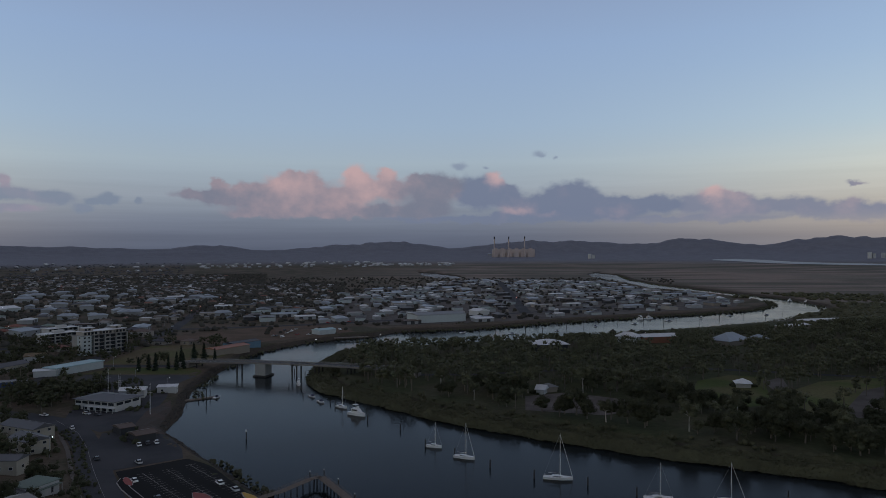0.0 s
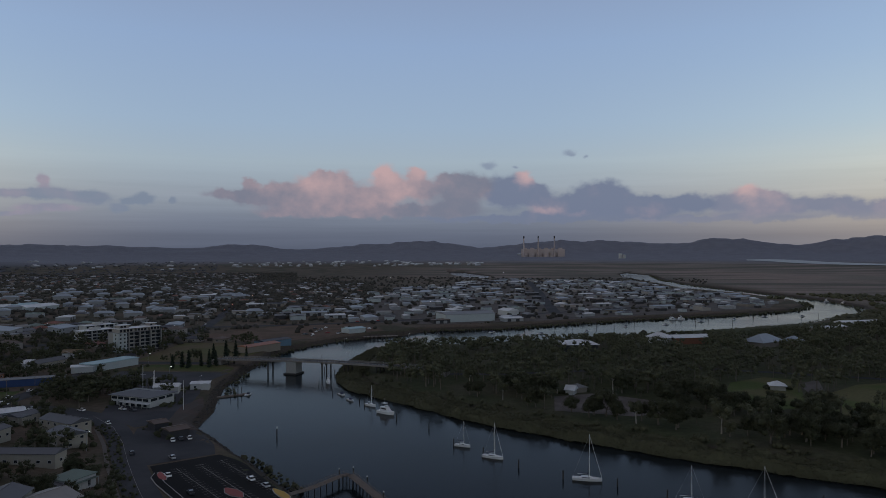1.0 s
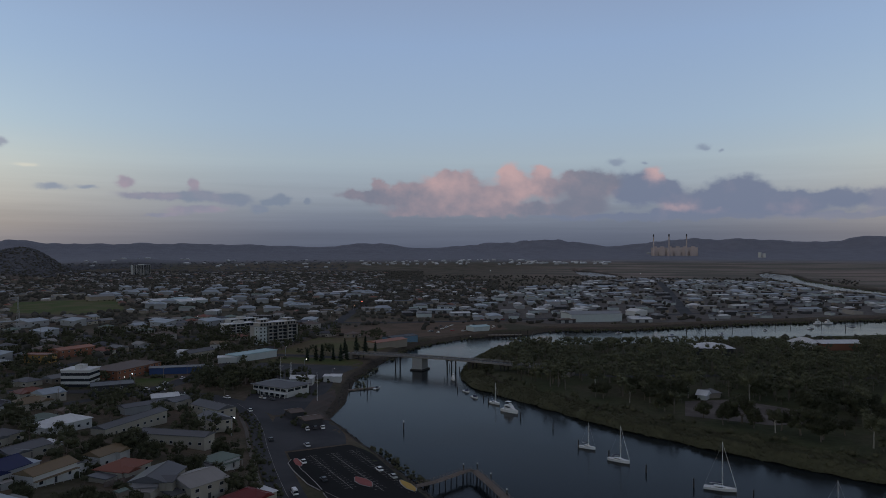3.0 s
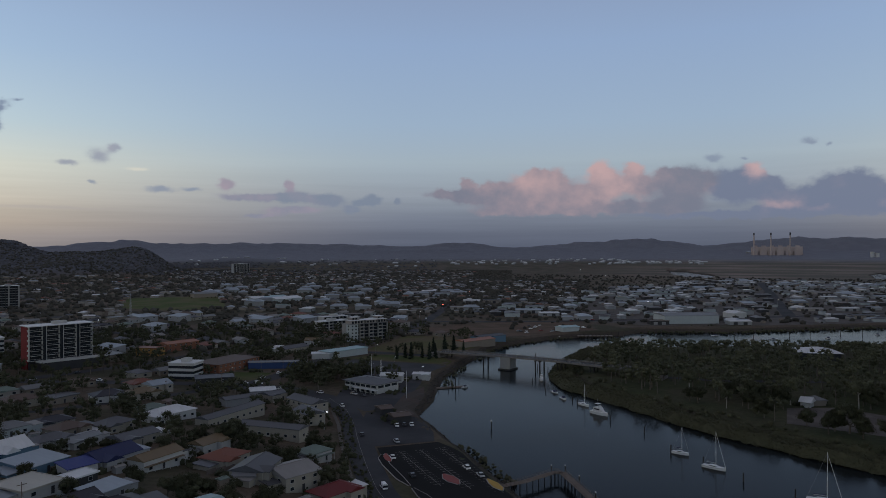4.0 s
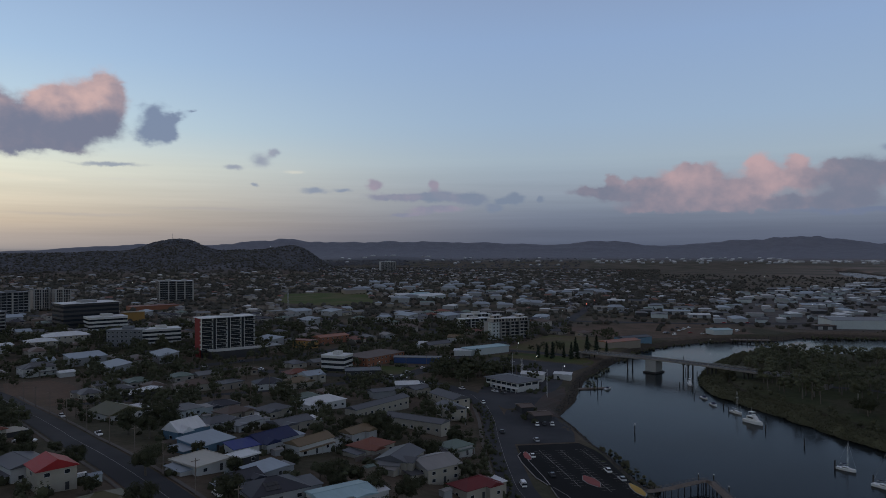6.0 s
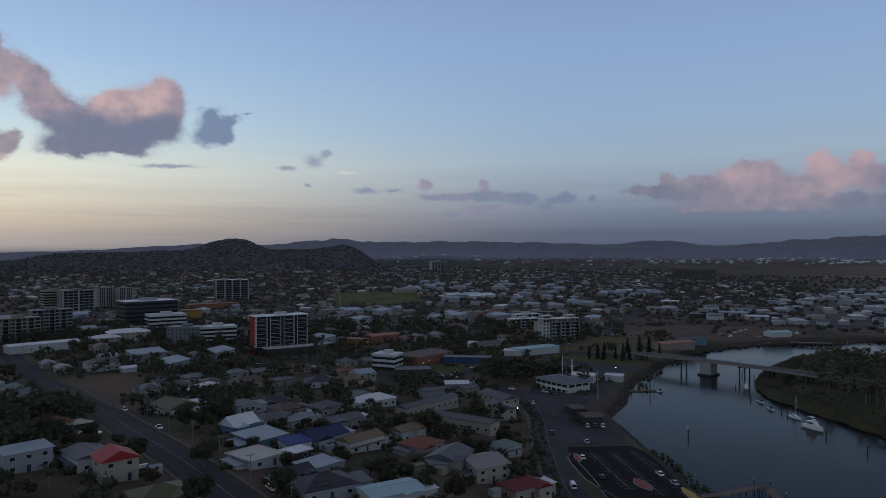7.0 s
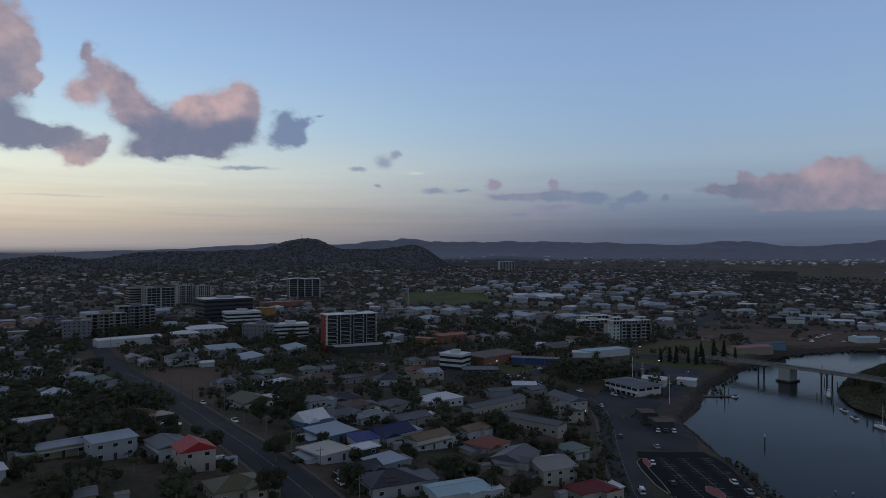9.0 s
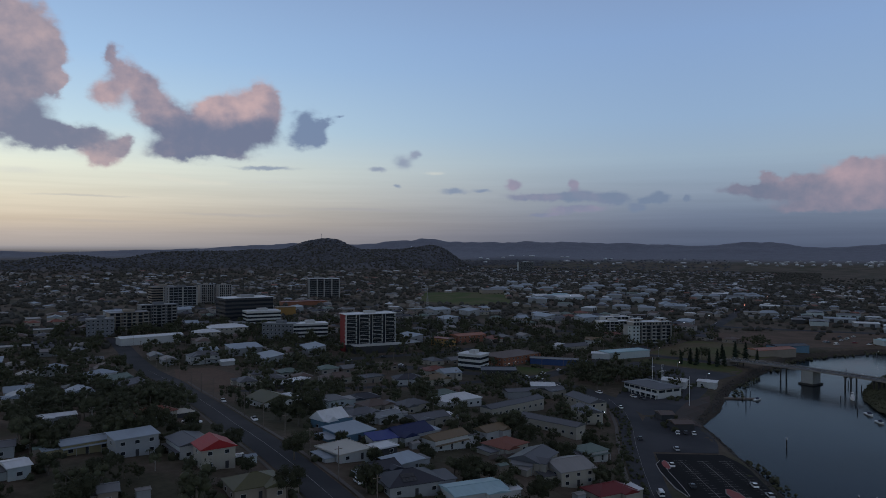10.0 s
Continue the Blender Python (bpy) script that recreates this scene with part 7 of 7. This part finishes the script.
for k in range(9000):
    r, b = math.sqrt(rng.uniform(165**2, 760**2)), math.radians(rng.uniform(14, 77))
    x, y = -math.sin(b) * r, math.cos(b) * r
    if near_road(x, y, STREET, 11) or near_road(x, y, QUAY, 13):
        continue
    if creek_gap(x, y) < 24 or open_land(x, y) or not free(x, y, 2.0, 5.0) or len(joined) > 1150 or blocks_view(x, y):
        continue
    size = rng.uniform(0.6, 1.05) * (0.5 if r < 330 and blocks_view(x, y, 34) else 1.0)
    if r < 300 and yard_trees < 130:
        kind = TREES[int(rng.choice(5, p=(0.3, 0.22, 0.22, 0.1, 0.16)))] if rng.uniform() > 0.2 else (BUSH if rng.uniform() < 0.7 else PALM)
        plant(kind, x, y, size)
        yard_trees += 1
    else:
        joined.append((x, y, size))
    TAKEN.append((x, y, 1.4))
# dense groves between the yards
for cx, cy, spread, count in ((-215, 78, 24, 14), (-185, 72, 14, 8), (-250, 105, 26, 18), (-300, 118, 40, 30), (-330, 150, 26, 20), (-370, 135, 45, 26), (-170, 240, 16, 12), (-185, 290, 14, 9), (-172, 215, 13, 9), (-230, 395, 26, 30), (-215, 410, 18, 16),
                              (-440, 290, 45, 30), (-470, 340, 30, 20), (-128, 224, 7, 4), (-111, 212, 8, 5), (-135, 170, 14, 8), (-172, 118, 6, 3), (-330, 420, 30, 18), (-420, 440, 34, 18), (-560, 250, 40, 26), (-610, 300, 20, 10), (-218, 535, 12, 5), (-235, 72, 22, 16), (-270, 90, 26, 18), (-196, 84, 12, 7), (-320, 100, 36, 26), (-290, 140, 18, 10), (-345, 175, 20, 12), (-160, 88, 8, 4), (-205, 410, 12, 10), (-235, 372, 12, 8)):
    for k in range(count):
        x, y = cx + rng.normal() * spread * 0.6, cy + rng.normal() * spread * 0.6
        if free(x, y, 1.0, 3.5) and creek_gap(x, y) > 14 and not blocks_view(x, y) and not near_road(x, y, STREET, 11):
            joined.append((x, y, rng.uniform(0.7, 1.05) * (0.5 if blocks_view(x, y, 34) else 1.0)))
grove("garden_trees", "dark leafy garden and street trees among the houses", joined, LEAF, BARK, TALL, 22)
for x, y, s in ((-214, 498, 0.8), (-209, 503, 0.9), (-203, 500, 1.0), (-197, 508, 0.75), (-190, 505, 1.0), (-187, 510, 0.9), (-196, 530, 1.05), (-190, 540, 1.15), (-184, 545, 1.1), (-178, 552, 0.7)):
    plant(PINE, x, y, s * 0.82)
for x, y, s in ((-143, 128, 1.0), (-196, 118, 0.9), (-178, 129, 1.05)):
    plant(TREES[0], x, y, s)

# the wooded park on the inner bank
PARK = [(-80, 520), (-72, 465), (-34, 418), (16, 370), (60, 338), (140, 290), (300, 208), (420, 270), (520, 420), (600, 760), (560, 1020), (420, 880), (300, 818), (190, 768), (60, 706), (-40, 655), (-60, 620)]
GLADES = [[(138, 402), (161, 454), (189, 474), (208, 465), (176, 384), (151, 373)], [(204, 420), (236, 449), (286, 464), (249, 403), (225, 383), (193, 352), (182, 365)], [(42, 372), (80, 360), (110, 372), (100, 398), (72, 418), (46, 408)],
          [(201, 450), (220, 465), (199, 407), (182, 381), (175, 386), (195, 424)], [(198, 357), (246, 419), (267, 433), (229, 372), (208, 349)]]
park_trees, joined = 0, []
spots = []
for k in range(8500):
    x, y = rng.uniform(-80, 580), rng.uniform(240, 980)
    b, far = math.degrees(math.atan2(-x, y)), math.hypot(x, y)
    if b < -40 or not inside(x, y, PARK) or creek_gap(x, y) < 14:
        continue
    if any(inside(x, y, g) for g in GLADES) and rng.uniform() > 0.05:
        continue
    if blocks_view(x, y, 45) or not free(x, y, 2.2, 3.0) or any((x - u) ** 2 + (y - v) ** 2 < 20 for u, v in spots):
        continue
    # the far end of the park carries low trees, so that the creek shows over them
    room = 86 - far * float(np.interp(b, (-30, -25, -20, -14, -10, -5, 0, 5), (0.081, 0.092, 0.103, 0.109, 0.1125, 0.1155, 0.12, 0.12))) - 3
    size = min(rng.uniform(0.75, 1.25), room / 12)
    size = max(size, 0.24)
    if math.sin(x / 17 + 2.1 * math.sin(y / 31)) + math.sin(y / 13 + x / 40) < (-0.75 if far < 470 else -1.1) and rng.uniform() > 0.15:
        continue
    spots.append((x, y))
    if far < 430 and park_trees < 140:
        plant(TREES[int(rng.choice(5, p=(0.26, 0.24, 0.12, 0.14, 0.24)))], x, y, size)
        park_trees += 1
    else:
        joined.append((x, y, size))
grove("park_trees", "crowded dark gums and figs covering the park", joined, GUMLEAF, BARK, GUMS, 23)


def belt(name, label, lines, depth, density, size, material, seed, each=16, base=ICO1):
    """A strip of scrub along a bank: leaf clumps nobody could count."""
    g = np.random.default_rng(seed)
    cs, rs = [], []
    for (ax, ay), (bx, by) in lines:
        long = math.hypot(bx - ax, by - ay)
        for k in range(max(1, int(long * density))):
            u, v = g.uniform(), g.uniform(0, 1) ** 0.8
            # the land side of the line lies to its right
            nx, ny = (by - ay) / long, -(bx - ax) / long
            x, y = ax + (bx - ax) * u + nx * v * depth, ay + (by - ay) * u + ny * v * depth
            cs.append((x, y)), rs.append(size * g.uniform(0.6, 1.25))
    c, r = np.array(cs), np.array(rs)
    z = np.maximum(height(c[:, 0], c[:, 1]), 0.2) + r * 0.45
    c = np.column_stack([c, z])
    verts, faces = join(lumps(g, c, r * 0.6, base, 0.3, 0.8), leaves(g, c, r * 1.1, each, size * 0.05 + 0.13))
    tagged(new(name, mesh_of(name, verts, faces, material, True)), label, "scrub", kind="stuff")


def pairs(line):
    return list(zip(line, line[1:]))


def thicket(name, label, line, depth, high, material, seed, sprays):
    """An unbroken mass of mangrove along a bank: a lumpy leaf roof that drops to the water, rough with small sprays."""
    g = np.random.default_rng(seed)
    pts = []
    for (ax, ay), (bx, by) in pairs(line):
        steps = max(1, int(math.hypot(bx - ax, by - ay) / 0.9))
        pts += [(ax + (bx - ax) * k / steps, ay + (by - ay) * k / steps) for k in range(steps)]
    p = np.array(pts + [line[-1]], float)
    for _ in range(30):
        p[1:-1] = (p[:-2] + 2 * p[1:-1] + p[2:]) / 4
    t = np.gradient(p, axis=0)
    t /= np.linalg.norm(t, axis=1)[:, None]
    land = np.stack([t[:, 1], -t[:, 0]], -1)
    v = np.linspace(0, 1, 24)
    away = -1.5 + v * depth + 0 * p[:, :1]
    away = away + 1.2 * wobble(p[:, :1], p[:, 1:], 4.0) + 0.5 * wobble(p[:, :1], p[:, 1:], 1.3)
    x, y = p[:, :1] + land[:, :1] * away, p[:, 1:] + land[:, 1:] * away
    rough = 1 + 0.28 * wobble(x, y, 7.0) + 0.26 * wobble(x, y, 2.3) + 0.16 * wobble(x, y, 0.9) + g.uniform(-0.1, 0.1, x.shape)
    z = np.maximum(height(x, y), -0.2) + high * (0.1 + 0.9 * step(0.0, 0.13, v)) * (1 - 0.75 * step(0.7, 1.0, v)) * rough - 0.3
    skin = np.stack([x, y, z], -1).reshape(-1, 3)
    c = skin[g.integers(0, len(skin), sprays)] + g.normal(size=(sprays, 3)) * 0.25
    verts, faces = join((skin, grid_faces(len(p), len(v))), leaves(g, c, np.full(sprays, 0.5), 1, 0.36))
    tagged(new(name, mesh_of(name, verts, faces, material, True)), label, "scrub", kind="stuff")


near_park = BANK_PARK[15:30]
thicket("mangrove_scrub", "dense low mangrove scrub along the inner bank", near_park, 17.0, 4.0, MANGROVE, 31, 90000)
belt("mangrove_scrub", "taller mangroves behind the water edge", pairs([(x + 6, y + 7) for x, y in near_park]), 12, 0.5, 2.2, MANGROVE, 32, 90)
belt("mangrove_scrub", "mangroves along the far reach", pairs(BANK_PARK[1:16]), 16, 0.6, 1.5, MANGROVE, 33)
belt("mangrove_scrub", "dark mangrove fringe of the town side far bank", pairs(BANK_TOWN[21:31]), 16, 0.7, 2.3, MANGROVE, 34)
belt("mangrove_scrub", "sparse scrub on the town bank above the bridge", pairs(BANK_TOWN[14:21]), 10, 0.45, 1.6, MANGROVE, 35)
belt("mangrove_scrub", "patchy shrubs below the car park edge", pairs([(-62, 250), (-76, 267), (-90, 286), (-100, 296)]), 5, 0.9, 1.4, MANGROVE, 36)
belt("bank_scrub", "weedy scrub on the bank behind the boat club", pairs([(-150, 420), (-162, 455), (-166, 500)]), 8, 0.7, 1.2, MANGROVE, 37)
belt("bank_scrub", "scrub on the cutting beside the waterfront road", pairs([(-98, 200), (-110, 218), (-128, 246), (-146, 275), (-160, 302), (-180, 330)][::-1]), -7, 0.8, 1.3, LEAF, 38)


def rocks():
    g = np.random.default_rng(41)
    pts = []
    for (ax, ay), (bx, by) in pairs(BANK_TOWN[3:16]):
        for k in range(int(math.hypot(bx - ax, by - ay) * 3)):
            u = g.uniform()
            pts.append((ax + (bx - ax) * u + g.normal() * 1.6, ay + (by - ay) * u + g.normal() * 1.6))
    p = np.array(pts)
    c = np.column_stack([p, height(p[:, 0], p[:, 1]) + 0.1])
    verts, faces = lumps(g, c, g.uniform(0.25, 0.65, len(c)), ICO1, 0.3, 0.7)
    tagged(new("shore_rocks", mesh_of("shore_rocks", verts, faces, ROCK)), "loose dark rocks armouring the town bank", "rocks", kind="stuff")


rocks()


# ---- distance ----
def scatter(g, count, near, far, b0, b1):
    b = np.radians(g.uniform(b0, b1, count))
    r = np.sqrt(g.uniform(near**2, far**2, count))
    return np.column_stack([-np.sin(b) * r, np.cos(b) * r])


def woods(name, label, points, low, high, seed, material=FARWOOD, flat=0.8, rise=0.4):
    g = np.random.default_rng(seed)
    r = g.uniform(low, high, len(points))
    c = np.column_stack([points, height(points[:, 0], points[:, 1]) + r * rise])
    verts, faces = lumps(g, c, r, ICO1, 0.35, flat)
    tagged(new(name, mesh_of(name, verts, faces, material, True)), label, "woods", kind="stuff")


g = np.random.default_rng(51)
p = np.concatenate([scatter(g, 19000, 600, 2600, 14, 80), scatter(g, 2600, 900, 1900, 8, 24)])
wet = outside(BANK_TOWN + BANK_PARK, p[:, 0], p[:, 1])
p = p[(wet > 30)]
for o in OPEN:
    p = p[outside(o, p[:, 0], p[:, 1]) > 0]
p = p[[math.hypot(x, y) > 1000 or free(x, y, 1.5, 4) for x, y in p]]
woods("suburb_trees", "dark crowns of street and garden trees across the suburbs", p, 1.8, 4.2, 52, FARWOOD)
p = scatter(g, 3000, 2000, 3600, 20, 80)
p = p[height(p[:, 0], p[:, 1]) < 36]
woods("far_bush", "bushland between the far suburbs and hills, haze in its colour", p, 3, 7, 53, HAZEWOOD, 0.3)
p = scatter(g, 12000, 2000, 3050, 34, 78)
p = p[height(p[:, 0], p[:, 1]) > 22]
woods("hill_forest", "eucalypt forest on the hills behind the town, colour lifted by haze", p, 3.5, 7.5, 54, HAZEWOOD, 0.4, 0.05)
p = scatter(g, 2200, 700, 2200, -18, 14)
p = p[outside(BANK_TOWN + BANK_PARK, p[:, 0], p[:, 1]) > 14]
p = p[[free(x, y, 1.5, 6) for x, y in p]]
woods("estate_trees", "scattered dark trees between the sheds", p, 1.6, 3.8, 55, FARWOOD)
p = np.concatenate([scatter(g, 1500, 870, 1260, -39, -26.5), scatter(g, 420, 1330, 1500, -39, -22), scatter(g, 260, 640, 1000, -39, -31)])
p = p[outside(BANK_TOWN + BANK_PARK, p[:, 0], p[:, 1]) > 10]
woods("mangrove_forest", "dark mangrove forest beyond the creek bend", p, 2.6, 5.5, 57, MANGROVE, 0.7)


def far_roofs(name, label, points, seed, rc, low=8, high=14.5, tall=2.5, wc="plaster"):
    """House after house too far to count: walls and a pitched roof each, joined."""
    g = np.random.default_rng(seed)
    verts, faces, slots = [], [], []
    zs = height(points[:, 0], points[:, 1])
    for (x, y), z in zip(points, zs):
        a, b, h = g.uniform(low, high) / 2, g.uniform(low, high) * 0.33, tall * g.uniform(0.85, 1.4)
        t = radians(20 + g.choice((0, 90)) + g.normal() * 6)
        c, s = math.cos(t), math.sin(t)
        i = len(verts)
        rise = b * 0.36
        for u, v, w2 in ((-a, -b, -2), (a, -b, -2), (a, b, -2), (-a, b, -2), (-a, -b, h), (a, -b, h), (a, b, h), (-a, b, h), (-a * 1.07, -b * 1.1, h), (a * 1.07, -b * 1.1, h), (a * 1.07, b * 1.1, h), (-a * 1.07, b * 1.1, h), (-a * 0.6, 0, h + rise), (a * 0.6, 0, h + rise)):
            verts.append((x + u * c - v * s, y + u * s + v * c, z + w2))
        faces += [(i, i + 1, i + 5, i + 4), (i + 1, i + 2, i + 6, i + 5), (i + 2, i + 3, i + 7, i + 6), (i + 3, i, i + 4, i + 7), (i + 8, i + 9, i + 13, i + 12), (i + 10, i + 11, i + 12, i + 13), (i + 9, i + 10, i + 13), (i + 11, i + 8, i + 12), (i + 11, i + 10, i + 9, i + 8)]
        slots += [0] * 4 + [1] * 5
    me = mesh_of(name, verts, faces)
    me.materials.append(WALL[wc])
    me.materials.append(ROOF[rc])
    me.polygons.foreach_set("material_index", slots)
    tagged(new(name, me), label, "houses", kind="stuff")


for k, (rc, wc, n) in enumerate((("dull", "plaster", 280), ("lightgrey", "tan", 320), ("grey", "plaster", 380), ("brown", "tan", 300), ("pale", "plaster", 170), ("white", "plaster", 120), ("terracotta", "tan", 110), ("slate", "tan", 240))):
    p = np.concatenate([scatter(g, n, 880, 2500, 17, 79), scatter(g, n // 7, 900, 1750, 9, 24)])
    p = p[outside(BANK_TOWN + BANK_PARK, p[:, 0], p[:, 1]) > 40]
    p = p[[not open_land(x, y) and (free(x, y, 6, 8) if math.hypot(x, y) < 1100 else True) for x, y in p]]
    p = p[height(p[:, 0], p[:, 1]) < 27]
    far_roofs("suburb_houses", f"distant suburban houses with {rc} roofs among trees", p, 60 + k, rc, wc=wc)
p = scatter(g, 46, 950, 1500, 17, 38)
p = p[outside(BANK_TOWN + BANK_PARK, p[:, 0], p[:, 1]) > 60]
far_roofs("suburb_stores", "distant stores with broad pale roofs", p, 70, "pale", 14, 26, 4.5, "grey")
p = np.concatenate([scatter(g, 80, 3150, 3620, 5, 19), scatter(g, 36, 2900, 3600, 20, 44), scatter(g, 55, 3250, 3480, -1, 6)])
far_roofs("far_sheds", "far white industrial roofs below the hills", p, 71, "white", 9, 26, 4, "grey")
p = scatter(g, 9, 4250, 4420, -7.6, -3.4)
far_roofs("far_sheds", "pale stores round the power station", p, 72, "pale", 20, 40, 6, "grey")
# workshops, stores and stacked goods of the estate, too many and small to tell apart
p = np.column_stack([g.uniform(-260, 500, 2600), g.uniform(800, 2060, 2600)])
p = p[(outside(ESTATE, p[:, 0], p[:, 1]) < 0) & (outside(BANK_TOWN + BANK_PARK, p[:, 0], p[:, 1]) > 26)]
p = p[[free(x, y, 3, 8) for x, y in p]]
for k, (rc, wc, low, high, tall) in enumerate((("white", "grey", 8, 17, 3.4), ("lightgrey", "dark", 8, 18, 3.6), ("pale", "grey", 7, 15, 3.2), ("slate", "grey", 6, 14, 3), ("brown", "tan", 3, 8, 2), ("grey", "pale", 7, 16, 3.2))):
    far_roofs("workshops", f"small workshops and stores with {rc} roofs", p[k * 75:(k + 1) * 75], 80 + k, rc, low, high, tall, wc)
# a shrubbery round the houses
p = []
for x, y, r in SEEN:
    for k in range(20):
        a = g.uniform(0, math.tau)
        p.append((x + math.cos(a) * r * g.uniform(0.9, 1.35), y + math.sin(a) * r * g.uniform(0.9, 1.35)))
p = np.array([q for q in p if creek_gap(*q) > 12 and not (blocks_view(*q, 12) and g.uniform() < 0.7) and not any(near_road(*q, line, 6) for line in ROADS)])
r = g.uniform(0.6, 1.8, len(p))
c = np.column_stack([p, height(p[:, 0], p[:, 1]) + r * 0.5])
verts, faces = join(lumps(g, c, r, ICO1, 0.3, 0.85), leaves(g, c, r, 26, 0.24))
tagged(new("garden_shrubs", mesh_of("garden_shrubs", verts, faces, LEAF)), "dark shrubs and hedges round the house walls", "shrubs", kind="stuff")

# ---- lamps that are lit at dusk ----
for x, y in ((-273, 366), (-276, 377), (-166, 426), (-238, 512), (-198, 456), (-160, 288), (-300, 700), (-310, 790), (-120, 660), (-64, 700), (-20, 845), (168, 640), (-700, 330), (-570, 560), (-430, 700), (-860, 560), (182, 650), (320, 1130), (-560, 900)):
    lamp_post(x, y, 8.0, size=0.2)
for k in range(9):
    r, b = math.sqrt(rng.uniform(700**2, 2600**2)), math.radians(rng.uniform(-8, 74))
    x, y = -math.sin(b) * r, math.cos(b) * r
    if creek_gap(x, y) > 30:
        lamp_post(x, y, 9.0, size=0.2 + r / 9000, label="tall street lamp with a bright lit head in the suburb")
for x, y in ((-322, 905), (-330, 960), (-352, 1120), (118, 1180)):
    lamp_post(x, y, 6.0, size=0.35, bulb=REDLAMP, label="traffic signal pole with a lit red lamp")
# timber power poles along the streets
for line, gap in ((STREET, 42), (CROSS, 55), (BACK, 40), (HIGH, 60)):
    for (ax, ay), (bx, by) in zip(line, line[1:]):
        long = math.hypot(bx - ax, by - ay)
        for k in range(int(long / gap) + 1):
            u = (k + 0.5) / (int(long / gap) + 1)
            nx, ny = -(by - ay) / long, (bx - ax) / long
            x, y = ax + (bx - ax) * u + nx * 7.6, ay + (by - ay) * u + ny * 7.6
            top = thing("power_pole", pose(x, y, ground_z(x, y), 0, 0, math.degrees(math.atan2(by - ay, bx - ax))), "weathered timber power pole with a crossarm beside the street", "power pole", "power poles")
            bm = bmesh.new()
            tube(bm, (0, 0, -1), (0, 0, 10), 0.16, 0.11, 6)
            part("pole", bm, TIMBER, top)
            bm = bmesh.new()
            box(bm, -0.07, 0.07, -1.2, 1.2, 9.2, 9.35)
            part("crossarm", bm, TIMBER, top)

# garden sheds and fences in the nearer yards
rng = np.random.default_rng(77)
for n, (x, y, r) in enumerate(SEEN):
    if math.hypot(x, y) > 330 or creek_gap(x, y) < 40 or r > 14:
        continue
    a = radians(74 + rng.choice((0, 180)))
    sx, sy = x + math.cos(a) * (r + 4), y + math.sin(a) * (r + 4)
    if n % 2 == 0 and free(sx, sy, 1.2, 5):
        house(sx, sy, 74, 3.4, 2.6, 2.1, "gable", ("pale", "dull", "green")[n % 3], ("pale", "grey", "tan")[n % 3], "small sheet metal garden shed in a back yard", 12, False, "shed", "garden_shed", "garden sheds", eave=0.15, sink=0.6)
    if n % 2 == 1:
        top = thing("fence", pose(x, y, ground_z(x, y), 0, 0, 74), "paling fence between two back yards", "fence", "yard fences")
        side = r * 0.95 + 1.5
        for k in range(6):
            u = -r - 2 + k * (2 * r + 4) / 6
            w0 = Matrix.Rotation(radians(74), 4, "Z") @ Vector((u, side, 0))
            if any(near_road(x + w0.x, y + w0.y, line, 7.5) for line in ROADS):
                continue
            bm = bmesh.new()
            dz = ground_z(x + w0.x, y + w0.y) - ground_z(x, y)
            box(bm, u, u + (2 * r + 4) / 6 - 0.08, side - 0.04, side + 0.04, dz - 0.5, dz + 1.6)
            part("fence_panel", bm, TIMBER if n % 4 == 1 else WALL["pale"], top)

# the patterns that were copied are not part of the place
for pattern in (*KINDS, *SHEDS, *TREES, BUSH, PINE, PALM, *CARS.values()):
    for o in (*pattern.children_recursive, pattern):
        bpy.data.objects.remove(o)
